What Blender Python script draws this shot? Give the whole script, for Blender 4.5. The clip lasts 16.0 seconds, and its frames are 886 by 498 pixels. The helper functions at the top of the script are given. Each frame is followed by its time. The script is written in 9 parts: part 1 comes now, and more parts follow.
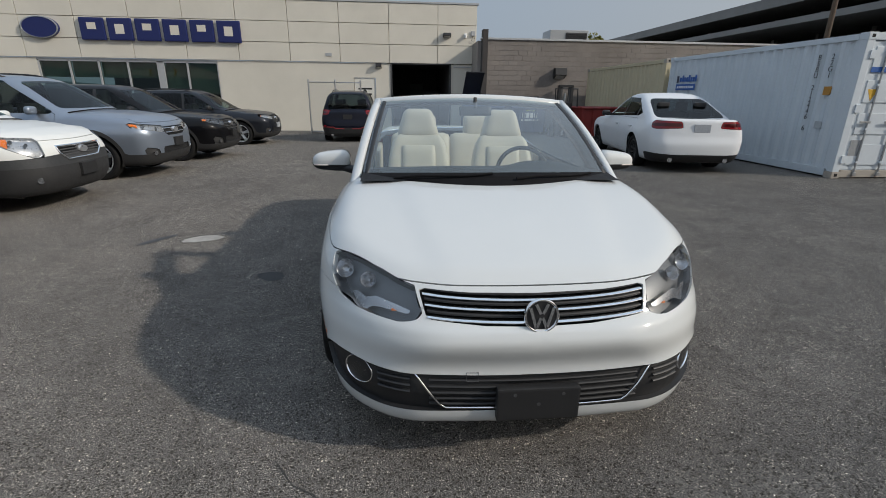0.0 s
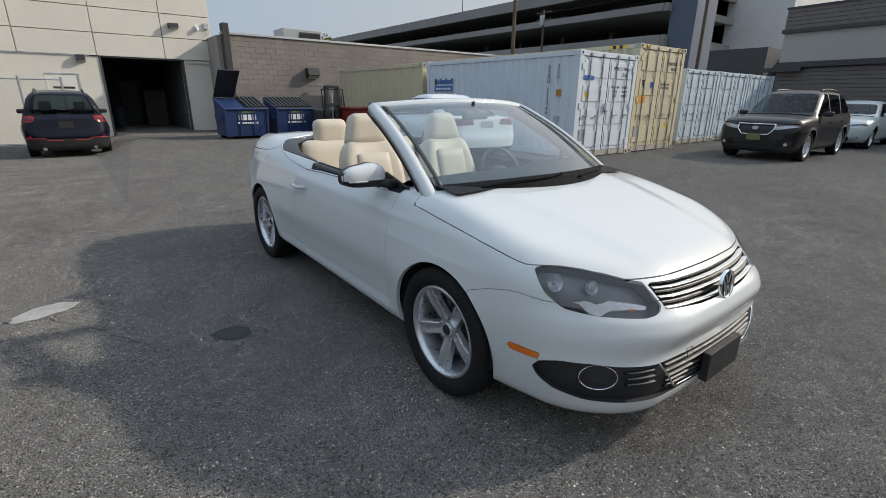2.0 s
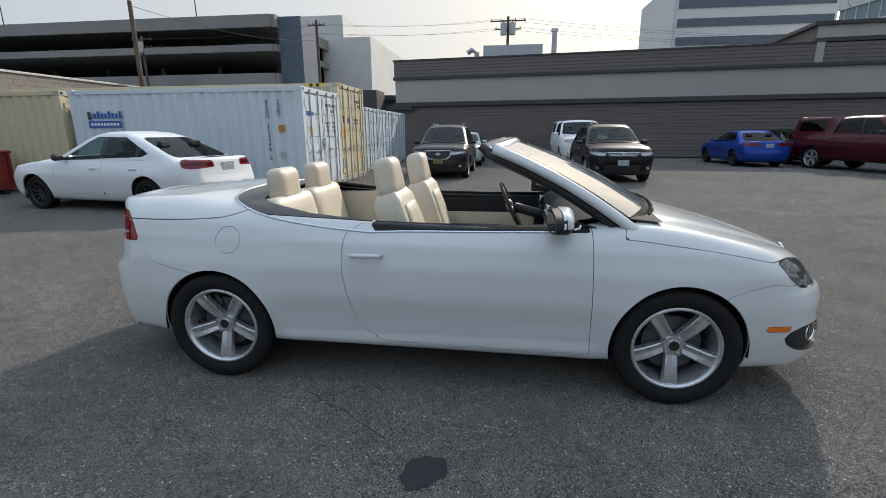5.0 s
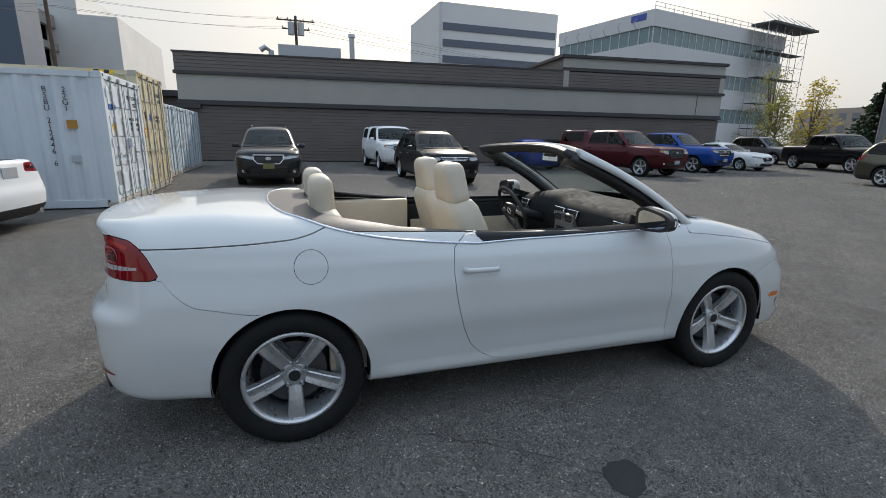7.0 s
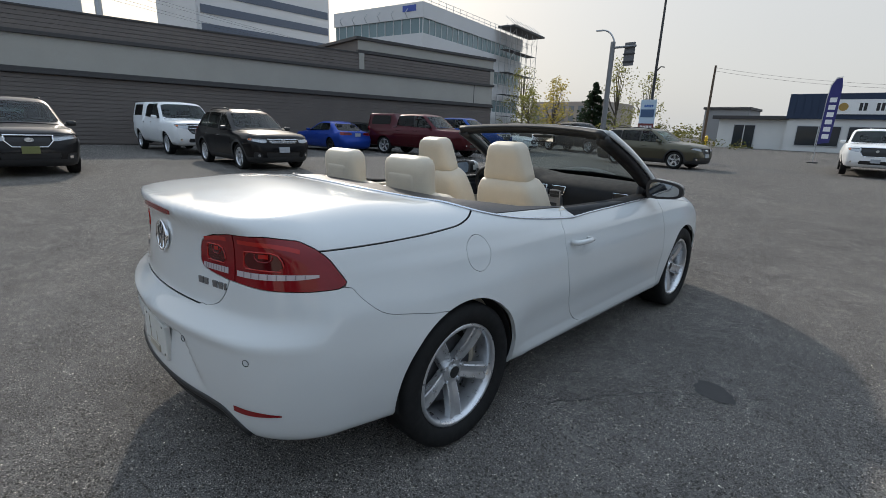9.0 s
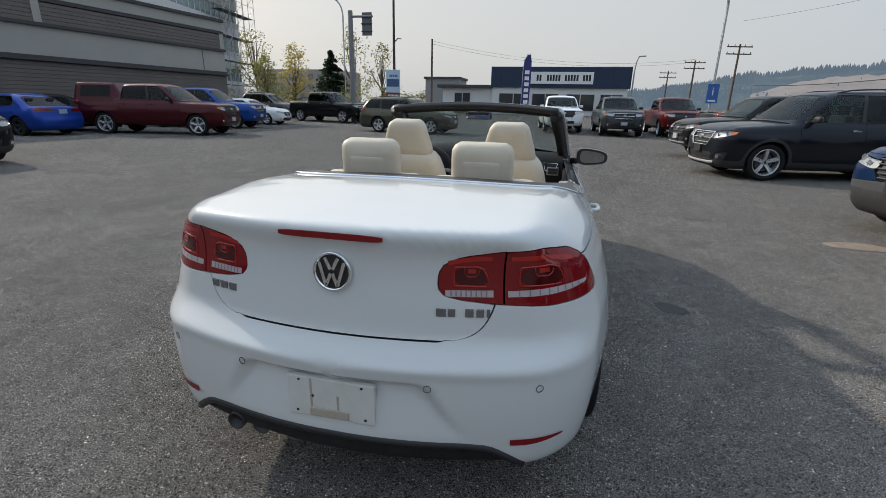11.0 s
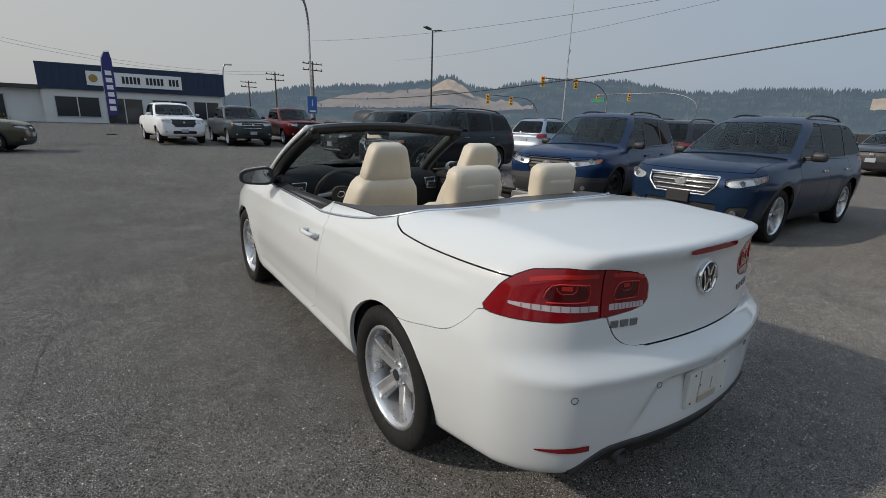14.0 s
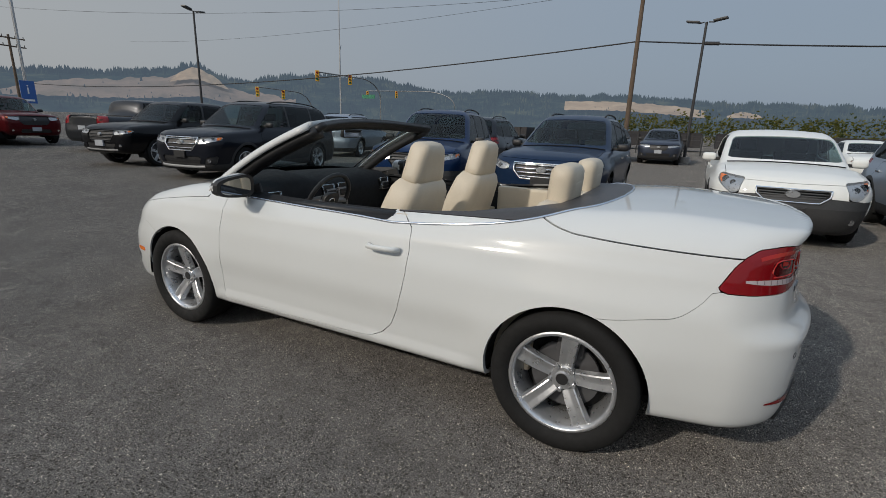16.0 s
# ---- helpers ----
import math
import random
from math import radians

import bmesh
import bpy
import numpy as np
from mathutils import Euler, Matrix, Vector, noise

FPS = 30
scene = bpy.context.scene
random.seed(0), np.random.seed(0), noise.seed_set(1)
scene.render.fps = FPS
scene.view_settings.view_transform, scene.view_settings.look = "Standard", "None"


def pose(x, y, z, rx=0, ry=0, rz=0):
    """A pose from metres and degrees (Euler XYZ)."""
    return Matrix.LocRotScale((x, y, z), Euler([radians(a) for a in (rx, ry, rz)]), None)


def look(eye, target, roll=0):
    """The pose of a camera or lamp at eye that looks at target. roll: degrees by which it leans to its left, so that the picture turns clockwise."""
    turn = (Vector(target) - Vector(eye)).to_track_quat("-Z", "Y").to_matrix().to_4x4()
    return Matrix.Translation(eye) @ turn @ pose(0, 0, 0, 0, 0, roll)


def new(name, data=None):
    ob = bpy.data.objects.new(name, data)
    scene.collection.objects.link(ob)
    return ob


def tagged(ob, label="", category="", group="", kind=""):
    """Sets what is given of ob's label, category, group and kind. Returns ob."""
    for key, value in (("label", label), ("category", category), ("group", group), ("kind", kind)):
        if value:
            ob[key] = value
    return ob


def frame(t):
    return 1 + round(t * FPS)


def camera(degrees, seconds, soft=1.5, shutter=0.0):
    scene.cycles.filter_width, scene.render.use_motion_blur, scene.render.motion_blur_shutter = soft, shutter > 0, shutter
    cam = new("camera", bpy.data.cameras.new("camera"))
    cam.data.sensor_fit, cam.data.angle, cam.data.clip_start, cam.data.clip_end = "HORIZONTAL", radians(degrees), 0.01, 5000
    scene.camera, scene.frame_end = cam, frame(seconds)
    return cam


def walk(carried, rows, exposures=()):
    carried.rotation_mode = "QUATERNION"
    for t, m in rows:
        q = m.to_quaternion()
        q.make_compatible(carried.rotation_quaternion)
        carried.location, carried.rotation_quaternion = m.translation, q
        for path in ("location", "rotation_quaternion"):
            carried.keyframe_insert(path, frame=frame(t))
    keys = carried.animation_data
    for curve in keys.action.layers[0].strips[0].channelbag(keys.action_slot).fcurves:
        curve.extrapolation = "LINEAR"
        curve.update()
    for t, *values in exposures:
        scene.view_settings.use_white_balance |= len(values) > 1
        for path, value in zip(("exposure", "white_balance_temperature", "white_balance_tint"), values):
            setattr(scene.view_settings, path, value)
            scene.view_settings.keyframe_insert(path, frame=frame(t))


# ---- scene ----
cam = camera(87.3, 16.0, 0.8)
PATH = [
    (0, (-0.491, -3.631, 1.404), (-0.314, -1.742, 0.773), 0.7),
    (0.5, (-0.919, -3.577, 1.426), (-0.459, -1.735, 0.794), 0.9),
    (1, (-1.303, -3.375, 1.437), (-0.613, -1.593, 0.846), 0.1),
    (1.5, (-1.731, -3.18, 1.433), (-0.8, -1.514, 0.836), 0.4),
    (2, (-2.099, -2.89, 1.41), (-0.93, -1.39, 0.79), 0.6),
    (2.5, (-2.391, -2.511, 1.446), (-1.033, -1.166, 0.858), 0.4),
    (3, (-2.718, -2.139, 1.486), (-1.163, -1.006, 0.937), -0.3),
    (3.5, (-2.869, -1.669, 1.43), (-1.167, -0.759, 0.906), -1.0),
    (3.7, (-2.931, -1.508, 1.44), (-1.189, -0.678, 0.912), -0.7),
    (4.2, (-3.116, -1.078, 1.441), (-1.245, -0.465, 0.924), -0.6),
    (4.7, (-3.22, -0.635, 1.441), (-1.279, -0.242, 0.936), -0.5),
    (5.2, (-3.247, -0.194, 1.442), (-1.282, -0.022, 0.948), -0.3),
    (5.8, (-3.176, 0.311, 1.443), (-1.237, 0.216, 0.963), -0.2),
    (6, (-3.132, 0.461, 1.408), (-1.196, 0.284, 0.939), -0.2),
    (6.5, (-3.001, 0.854, 1.425), (-1.095, 0.458, 0.966), 0.2),
    (7, (-2.925, 1.279, 1.424), (-1.084, 0.651, 0.96), 1.0),
    (7.5, (-2.724, 1.637, 1.377), (-0.969, 0.793, 0.919), 1.5),
    (8, (-2.524, 1.992, 1.359), (-0.884, 0.948, 0.89), 2.3),
    (8.2, (-2.449, 2.139, 1.367), (-0.865, 1.014, 0.892), 2.3),
    (8.7, (-2.219, 2.472, 1.362), (-0.754, 1.158, 0.861), 2.2),
    (9.2, (-1.933, 2.752, 1.358), (-0.617, 1.28, 0.829), 2.1),
    (9.7, (-1.601, 2.971, 1.353), (-0.47, 1.372, 0.798), 1.9),
    (10.3, (-1.154, 3.144, 1.348), (-0.308, 1.429, 0.76), 1.8),
    (10.5, (-1.003, 3.192, 1.367), (-0.272, 1.428, 0.77), 1.9),
    (11, (-0.613, 3.345, 1.391), (-0.187, 1.485, 0.794), 1.2),
    (11.5, (-0.219, 3.387, 1.379), (-0.017, 1.477, 0.823), 0.2),
    (12, (0.178, 3.352, 1.385), (0.117, 1.437, 0.812), 0.2),
    (12.5, (0.58, 3.349, 1.398), (0.201, 1.476, 0.808), 0.9),
    (13, (0.978, 3.21, 1.367), (0.335, 1.41, 0.777), 1.4),
    (13.5, (1.342, 3.067, 1.389), (0.431, 1.373, 0.838), 1.8),
    (14, (1.732, 2.92, 1.422), (0.626, 1.339, 0.896), 1.8),
    (14.5, (2.011, 2.619, 1.398), (0.73, 1.179, 0.867), 1.8),
    (15, (2.31, 2.348, 1.387), (0.861, 1.075, 0.859), 2.5),
    (15.5, (2.548, 2.038, 1.376), (0.96, 0.945, 0.844), 2.1),
    (16, (2.697, 1.652, 1.383), (0.983, 0.76, 0.869), 2.1),
]
walk(cam, [(t, look(eye, target, roll)) for t, eye, target, roll in PATH], exposures=[(0, -0.06), (0.5, 0.02), (1.5, 0.18), (2.5, 0.36), (3.5, 0.42), (6, 0.48), (8, 0.44), (10.5, 0.44), (11.5, 0.32), (13, 0.10), (14, -0.02), (14.5, -0.14), (16, -0.30)])

# ---- sky and sun: thin smoke haze, brighter overhead and towards the sun ----
SUN_AZ = math.atan2(-0.68, 1.53)
SUN_EL = radians(31)
world = bpy.data.worlds.new("hazy_sky")
scene.world = world
world.use_nodes = True
wn, wl = world.node_tree.nodes, world.node_tree.links
wn.clear()
sky = wn.new("ShaderNodeTexSky")
sky.sky_type = "NISHITA"
sky.sun_disc = False
sky.sun_elevation = SUN_EL
sky.sun_rotation = radians(90) - SUN_AZ
sky.air_density = 1.0
sky.dust_density = 6.0
sky.ozone_density = 1.0
up = wn.new("ShaderNodeTexCoord")
axes = wn.new("ShaderNodeSeparateXYZ")
wl.new(up.outputs["Generated"], axes.inputs[0])
rise = wn.new("ShaderNodeMapRange")
rise.interpolation_type = "SMOOTHSTEP"
rise.inputs[1].default_value, rise.inputs[2].default_value = 0.15, 1.0
rise.inputs[3].default_value, rise.inputs[4].default_value = 3.45, 6.2
wl.new(axes.outputs[2], rise.inputs[0])
# the smoke is warmer towards the sun and bluer away from it
side = wn.new("ShaderNodeVectorMath")
side.operation = "DOT_PRODUCT"
side.inputs[1].default_value = (0.76, -0.65, 0.0)
wl.new(up.outputs["Generated"], side.inputs[0])
warm = wn.new("ShaderNodeMapRange")
warm.interpolation_type = "SMOOTHSTEP"
warm.inputs[1].default_value, warm.inputs[2].default_value = -0.9, 0.8
wl.new(side.outputs["Value"], warm.inputs[0])
tint = wn.new("ShaderNodeMix")
tint.data_type = "RGBA"
tint.inputs[6].default_value = (0.73, 0.90, 1.12, 1)
tint.inputs[7].default_value = (1.13, 1.16, 1.17, 1)
wl.new(warm.outputs[0], tint.inputs[0])
high = wn.new("ShaderNodeMapRange")
high.interpolation_type = "SMOOTHSTEP"
high.inputs[1].default_value, high.inputs[2].default_value = 0.20, 0.75
wl.new(axes.outputs[2], high.inputs[0])
blue = wn.new("ShaderNodeMix")
blue.data_type = "RGBA"
blue.inputs[7].default_value = (0.81, 1.0, 1.25, 1)
wl.new(high.outputs[0], blue.inputs[0])
wl.new(tint.outputs[2], blue.inputs[6])
haze = wn.new("ShaderNodeVectorMath")
haze.operation = "SCALE"
wl.new(blue.outputs[2], haze.inputs[0])
wl.new(rise.outputs[0], haze.inputs[3])
thin = wn.new("ShaderNodeVectorMath")
thin.operation = "MULTIPLY_ADD"
thin.inputs[1].default_value = (0.19, 0.185, 0.175)
wl.new(sky.outputs[0], thin.inputs[0])
wl.new(haze.outputs[0], thin.inputs[2])
back = wn.new("ShaderNodeBackground")
back.inputs[1].default_value = 0.11
wl.new(thin.outputs[0], back.inputs[0])
wout = wn.new("ShaderNodeOutputWorld")
wl.new(back.outputs[0], wout.inputs[0])

sun = new("sun", bpy.data.lights.new("sun", "SUN"))
sun.data.energy = 2.75
sun.data.angle = radians(1.6)
sun.data.color = (1.0, 0.925, 0.82)
sun.matrix_world = look((1.53 * 30, -0.68 * 30, 30), (0, 0, 0))

# ---- materials ----
def nodes_of(name):
    m = bpy.data.materials.new(name)
    m.use_nodes = True
    n, l = m.node_tree.nodes, m.node_tree.links
    b = n["Principled BSDF"]
    return m, n, l, b


def noise_tex(n, l, scale, detail=4, rough=0.6, space="Object"):
    co = n.new("ShaderNodeTexCoord")
    t = n.new("ShaderNodeTexNoise")
    t.inputs["Scale"].default_value = scale
    t.inputs["Detail"].default_value = detail
    t.inputs["Roughness"].default_value = rough
    l.new(co.outputs[space], t.inputs["Vector"])
    return t


def ramp(n, l, src, stops):
    r = n.new("ShaderNodeValToRGB")
    e = r.color_ramp.elements
    while len(e) < len(stops):
        e.new(0.5)
    for el, (p, c) in zip(e, stops):
        el.position = p
        el.color = (*c, 1) if len(c) == 3 else c
    l.new(src, r.inputs[0])
    return r


def shade(c, k):
    return tuple(min(1, v * k) for v in c)


def matte(name, c, rough=0.7, vary=0.12, scale=3.0, grain=60.0, bump=0.05, metal=0.0, spec=0.5, coat=0.0):
    """A surface with large stains, fine grain and a little relief."""
    m, n, l, b = nodes_of(name)
    big = noise_tex(n, l, scale, 5)
    fine = noise_tex(n, l, grain, 3)
    r = ramp(n, l, big.outputs[0], [(0.3, shade(c, 1 - vary)), (0.7, shade(c, 1 + vary))])
    mix = n.new("ShaderNodeMixRGB")
    mix.blend_type = "OVERLAY"
    mix.inputs[0].default_value = min(1, vary * 1.5)
    l.new(r.outputs[0], mix.inputs[1])
    l.new(fine.outputs[0], mix.inputs[2])
    l.new(mix.outputs[0], b.inputs["Base Color"])
    b.inputs["Roughness"].default_value = rough
    b.inputs["Metallic"].default_value = metal
    b.inputs["Specular IOR Level"].default_value = spec
    b.inputs["Coat Weight"].default_value = coat
    if bump:
        bp = n.new("ShaderNodeBump")
        bp.inputs["Strength"].default_value = bump
        bp.inputs["Distance"].default_value = 0.01
        l.new(fine.outputs[0], bp.inputs["Height"])
        l.new(bp.outputs[0], b.inputs["Normal"])
    return m


def paint(name, c, metal=0.0, rough=0.35, coat=1.0, dust=0.08):
    """Car paint under clear coat, with a thin film of dust."""
    m, n, l, b = nodes_of(name)
    t = noise_tex(n, l, 2.2, 6)
    d = shade(c, 1 - dust)
    u = tuple(v * (1 - dust) + 0.3 * dust for v in c)
    r = ramp(n, l, t.outputs[0], [(0.35, c), (0.75, u)])
    l.new(r.outputs[0], b.inputs["Base Color"])
    b.inputs["Metallic"].default_value = metal
    b.inputs["Roughness"].default_value = rough
    b.inputs["Coat Weight"].default_value = coat
    b.inputs["Specular IOR Level"].default_value = 0.05
    rr = ramp(n, l, t.outputs[0], [(0.3, (0.03,) * 3), (0.8, (0.10,) * 3)])
    l.new(rr.outputs[0], b.inputs["Coat Roughness"])
    return m


def glass(name, tint=(0.75, 0.8, 0.78), weight=1.0, dust=0.0):
    """Thin pane: clear with a tint, both faces reflecting."""
    m, n, l, b = nodes_of(name)
    n.remove(b)
    tr = n.new("ShaderNodeBsdfTransparent")
    tr.inputs[0].default_value = (*tint, 1)
    gl = n.new("ShaderNodeBsdfGlossy")
    gl.inputs["Roughness"].default_value = 0.02
    lw = n.new("ShaderNodeLayerWeight")
    lw.inputs[0].default_value = 0.5
    fr = n.new("ShaderNodeMath")
    fr.operation = "POWER"
    fr.inputs[1].default_value = 3.6
    l.new(lw.outputs["Facing"], fr.inputs[0])
    mul = n.new("ShaderNodeMath")
    mul.operation = "MULTIPLY_ADD"
    mul.inputs[1].default_value = 0.92 * weight
    mul.inputs[2].default_value = 0.08 * weight
    l.new(fr.outputs[0], mul.inputs[0])
    mx = n.new("ShaderNodeMixShader")
    l.new(mul.outputs[0], mx.inputs[0])
    l.new(tr.outputs[0], mx.inputs[1])
    l.new(gl.outputs[0], mx.inputs[2])
    if dust:
        # thin dust film, tinted blue so it also carries a painted sky reflection
        film = n.new("ShaderNodeBsdfDiffuse")
        film.inputs[0].default_value = (0.52, 0.60, 0.64, 1)
        md = n.new("ShaderNodeMixShader")
        spots = ramp(n, l, noise_tex(n, l, 5.0, 5).outputs[0], [(0.3, (dust * 0.6,) * 3), (0.7, (dust * 1.4,) * 3)])
        l.new(spots.outputs[0], md.inputs[0])
        l.new(mx.outputs[0], md.inputs[1])
        l.new(film.outputs[0], md.inputs[2])
        mx = md
    l.new(mx.outputs[0], n["Material Output"].inputs[0])
    return m


def plain(name, c, rough=0.5, metal=0.0, spec=0.5):
    m, n, l, b = nodes_of(name)
    t = noise_tex(n, l, 25, 4)
    r = ramp(n, l, t.outputs[0], [(0.3, shade(c, 0.93)), (0.7, shade(c, 1.07))])
    l.new(r.outputs[0], b.inputs["Base Color"])
    rr = ramp(n, l, t.outputs[0], [(0.3, (rough * 0.85,) * 3), (0.7, (min(1, rough * 1.15),) * 3)])
    l.new(rr.outputs[0], b.inputs["Roughness"])
    b.inputs["Metallic"].default_value = metal
    b.inputs["Specular IOR Level"].default_value = spec
    return m


def asphalt_material():
    m, n, l, b = nodes_of("worn_asphalt")
    co = n.new("ShaderNodeTexCoord")

    def tex(scale, detail=4, rough=0.6):
        t = n.new("ShaderNodeTexNoise")
        t.inputs["Scale"].default_value = scale
        t.inputs["Detail"].default_value = detail
        t.inputs["Roughness"].default_value = rough
        l.new(co.outputs["Object"], t.inputs["Vector"])
        return t
    big = tex(0.35, 6, 0.65)
    mid = tex(2.2, 6, 0.7)
    grit = tex(190.0, 3, 0.75)
    base = ramp(n, l, big.outputs[0], [(0.3, (0.100, 0.094, 0.088)), (0.5, (0.118, 0.111, 0.103)), (0.72, (0.138, 0.128, 0.117))])
    patchy = ramp(n, l, mid.outputs[0], [(0.30, (0.80,) * 3), (0.70, (1.16,) * 3)])
    gritty = ramp(n, l, grit.outputs[0], [(0.38, (0.16,) * 3), (0.50, (0.9,) * 3), (0.62, (2.5,) * 3)])

    def times(p, q):
        mx = n.new("ShaderNodeMixRGB")
        mx.blend_type = "MULTIPLY"
        mx.inputs[0].default_value = 1
        l.new(p, mx.inputs[1])
        l.new(q, mx.inputs[2])
        return mx.outputs[0]

    def chips(scale, share, size, gain, chan):
        """Pale stones: some of the cells, each a spot smaller than its cell."""
        v = n.new("ShaderNodeTexVoronoi")
        v.inputs["Scale"].default_value = scale
        l.new(co.outputs["Object"], v.inputs["Vector"])
        sp = n.new("ShaderNodeSeparateColor")
        l.new(v.outputs["Color"], sp.inputs[0])
        pick = ramp(n, l, sp.outputs[chan], [(1 - share - 0.02, (0, 0, 0)), (1 - share, (1, 1, 1))])
        spot = ramp(n, l, v.outputs["Distance"], [(size, (1, 1, 1)), (size + 0.08, (0, 0, 0))])
        both = times(pick.outputs[0], spot.outputs[0])
        return ramp(n, l, both, [(0.0, (1, 1, 1)), (1.0, (gain, gain * 0.97, gain * 0.92))]).outputs[0], v

    c1, vo = chips(125, 0.28, 0.34, 2.5, 0)
    c2, _ = chips(66, 0.10, 0.29, 2.7, 1)
    c3, _ = chips(70, 0.34, 0.36, 0.42, 2)
    blotchy = ramp(n, l, tex(13.0, 5, 0.7).outputs[0], [(0.32, (0.80,) * 3), (0.68, (1.18,) * 3)])
    tone = times(times(base.outputs[0], patchy.outputs[0]), blotchy.outputs[0])
    l.new(times(times(times(times(tone, gritty.outputs[0]), c1), c2), c3), b.inputs["Base Color"])
    b.inputs["Roughness"].default_value = 0.95
    b.inputs["Diffuse Roughness"].default_value = 0.5
    b.inputs["Specular IOR Level"].default_value = 0.08
    bp = n.new("ShaderNodeBump")
    bp.inputs["Strength"].default_value = 0.45
    bp.inputs["Distance"].default_value = 0.006
    l.new(vo.outputs["Distance"], bp.inputs["Height"])
    bp2 = n.new("ShaderNodeBump")
    bp2.inputs["Strength"].default_value = 0.25
    bp2.inputs["Distance"].default_value = 0.02
    l.new(mid.outputs[0], bp2.inputs["Height"])
    l.new(bp.outputs[0], bp2.inputs["Normal"])
    l.new(bp2.outputs[0], b.inputs["Normal"])
    return m


ASPHALT = asphalt_material()
RUBBER = plain("tyre_rubber", (0.012, 0.012, 0.012), 0.8, 0.0, 0.25)
ALLOY = plain("silver_alloy", (0.62, 0.63, 0.645), 0.30, 0.8)
DARK_ALLOY = plain("black_alloy", (0.03, 0.03, 0.032), 0.35, 0.4)
CHROME = plain("chrome", (0.82, 0.83, 0.84), 0.06, 1.0)
BLACK = plain("black_plastic", (0.016, 0.016, 0.017), 0.5)
COWL = plain("matt_black_cowl", (0.010, 0.010, 0.011), 0.9, 0.0, 0.12)
GREYP = plain("grey_plastic", (0.055, 0.056, 0.058), 0.6)
UNDER = plain("dark_underbody", (0.008, 0.008, 0.008), 0.9)
CARGLASS = glass("tinted_car_glass", (0.12, 0.14, 0.14), 0.34)
SHIELD = glass("car_windscreen_glass", (0.46, 0.60, 0.60), 0.42)
DOORGLASS = glass("front_door_glass", (0.50, 0.58, 0.57), 0.36)
SCREEN = glass("windscreen_glass", (0.76, 0.87, 0.87), 1.3, 0.07)
MIRROR = plain("mirror_glass", (0.30, 0.33, 0.36), 0.03, 1.0)
LENS = glass("clear_lamp_lens", (0.93, 0.94, 0.95), 0.6)
REDLENS = plain("red_lamp_lens", (0.19, 0.006, 0.009), 0.05)
AMBER = plain("amber_lens", (0.75, 0.18, 0.02), 0.15)
WHITEMARK = plain("white_marking", (0.75, 0.75, 0.74), 0.6)
SEATGREY = plain("dark_cloth", (0.03, 0.03, 0.032), 0.85)
STEEL = plain("galvanised_steel", (0.42, 0.43, 0.44), 0.4, 0.7)

# ---- building kit ----
def finish(name, bm, mat, smooth=False):
    me = bpy.data.meshes.new(name)
    bmesh.ops.recalc_face_normals(bm, faces=bm.faces)
    bm.to_mesh(me)
    bm.free()
    for mm in (mat if isinstance(mat, (list, tuple)) else [mat]):
        me.materials.append(mm)
    if smooth:
        me.shade_smooth()
    return me


def part(name, bm, mat, parent=None, label="", smooth=False):
    ob = new(name, finish(name, bm, mat, smooth))
    if parent:
        ob.parent = parent
    return tagged(ob, label)


def thing(name, label, category, group="", kind="", m=None):
    ob = tagged(new(name), label, category, group, kind)
    if m is not None:
        ob.matrix_world = m
    return ob


def raw(name, V, F, mat, parent=None, label="", smooth=True):
    me = bpy.data.meshes.new(name)
    me.from_pydata([tuple(map(float, v)) for v in V], [], [tuple(map(int, f)) for f in F])
    me.materials.append(mat)
    if smooth:
        me.shade_smooth()
    me.update()
    ob = new(name, me)
    if parent:
        ob.parent = parent
    return tagged(ob, label)


def add_box(bm, x0, x1, y0, y1, z0, z1, bevel=0.0, m=None):
    c = Matrix.Translation(((x0 + x1) / 2, (y0 + y1) / 2, (z0 + z1) / 2)) @ Matrix.Diagonal((abs(x1 - x0), abs(y1 - y0), abs(z1 - z0), 1))
    r = bmesh.ops.create_cube(bm, size=1, matrix=c)
    vs = r["verts"]
    if bevel:
        es = list({e for v in vs for e in v.link_edges})
        out = bmesh.ops.bevel(bm, geom=es, offset=bevel, segments=2, profile=0.7, affect="EDGES")
        vs = list(set(out["verts"]) | {v for v in vs if v.is_valid})
    if m is not None:
        bmesh.ops.transform(bm, matrix=m, verts=vs)
    return vs


def box(x0, x1, y0, y1, z0, z1, bevel=0.0):
    bm = bmesh.new()
    add_box(bm, x0, x1, y0, y1, z0, z1, bevel)
    return bm


def add_cyl(bm, a, b, r, r2=None, seg=12, caps=True):
    a, b = Vector(a), Vector(b)
    d = b - a
    q = d.to_track_quat("Z", "Y").to_matrix().to_4x4()
    return bmesh.ops.create_cone(bm, cap_ends=caps, segments=seg, radius1=r, radius2=r if r2 is None else r2, depth=d.length,
                                 matrix=Matrix.Translation((a + b) / 2) @ q)["verts"]


def cyl(a, b, r, r2=None, seg=12):
    bm = bmesh.new()
    add_cyl(bm, a, b, r, r2, seg)
    return bm


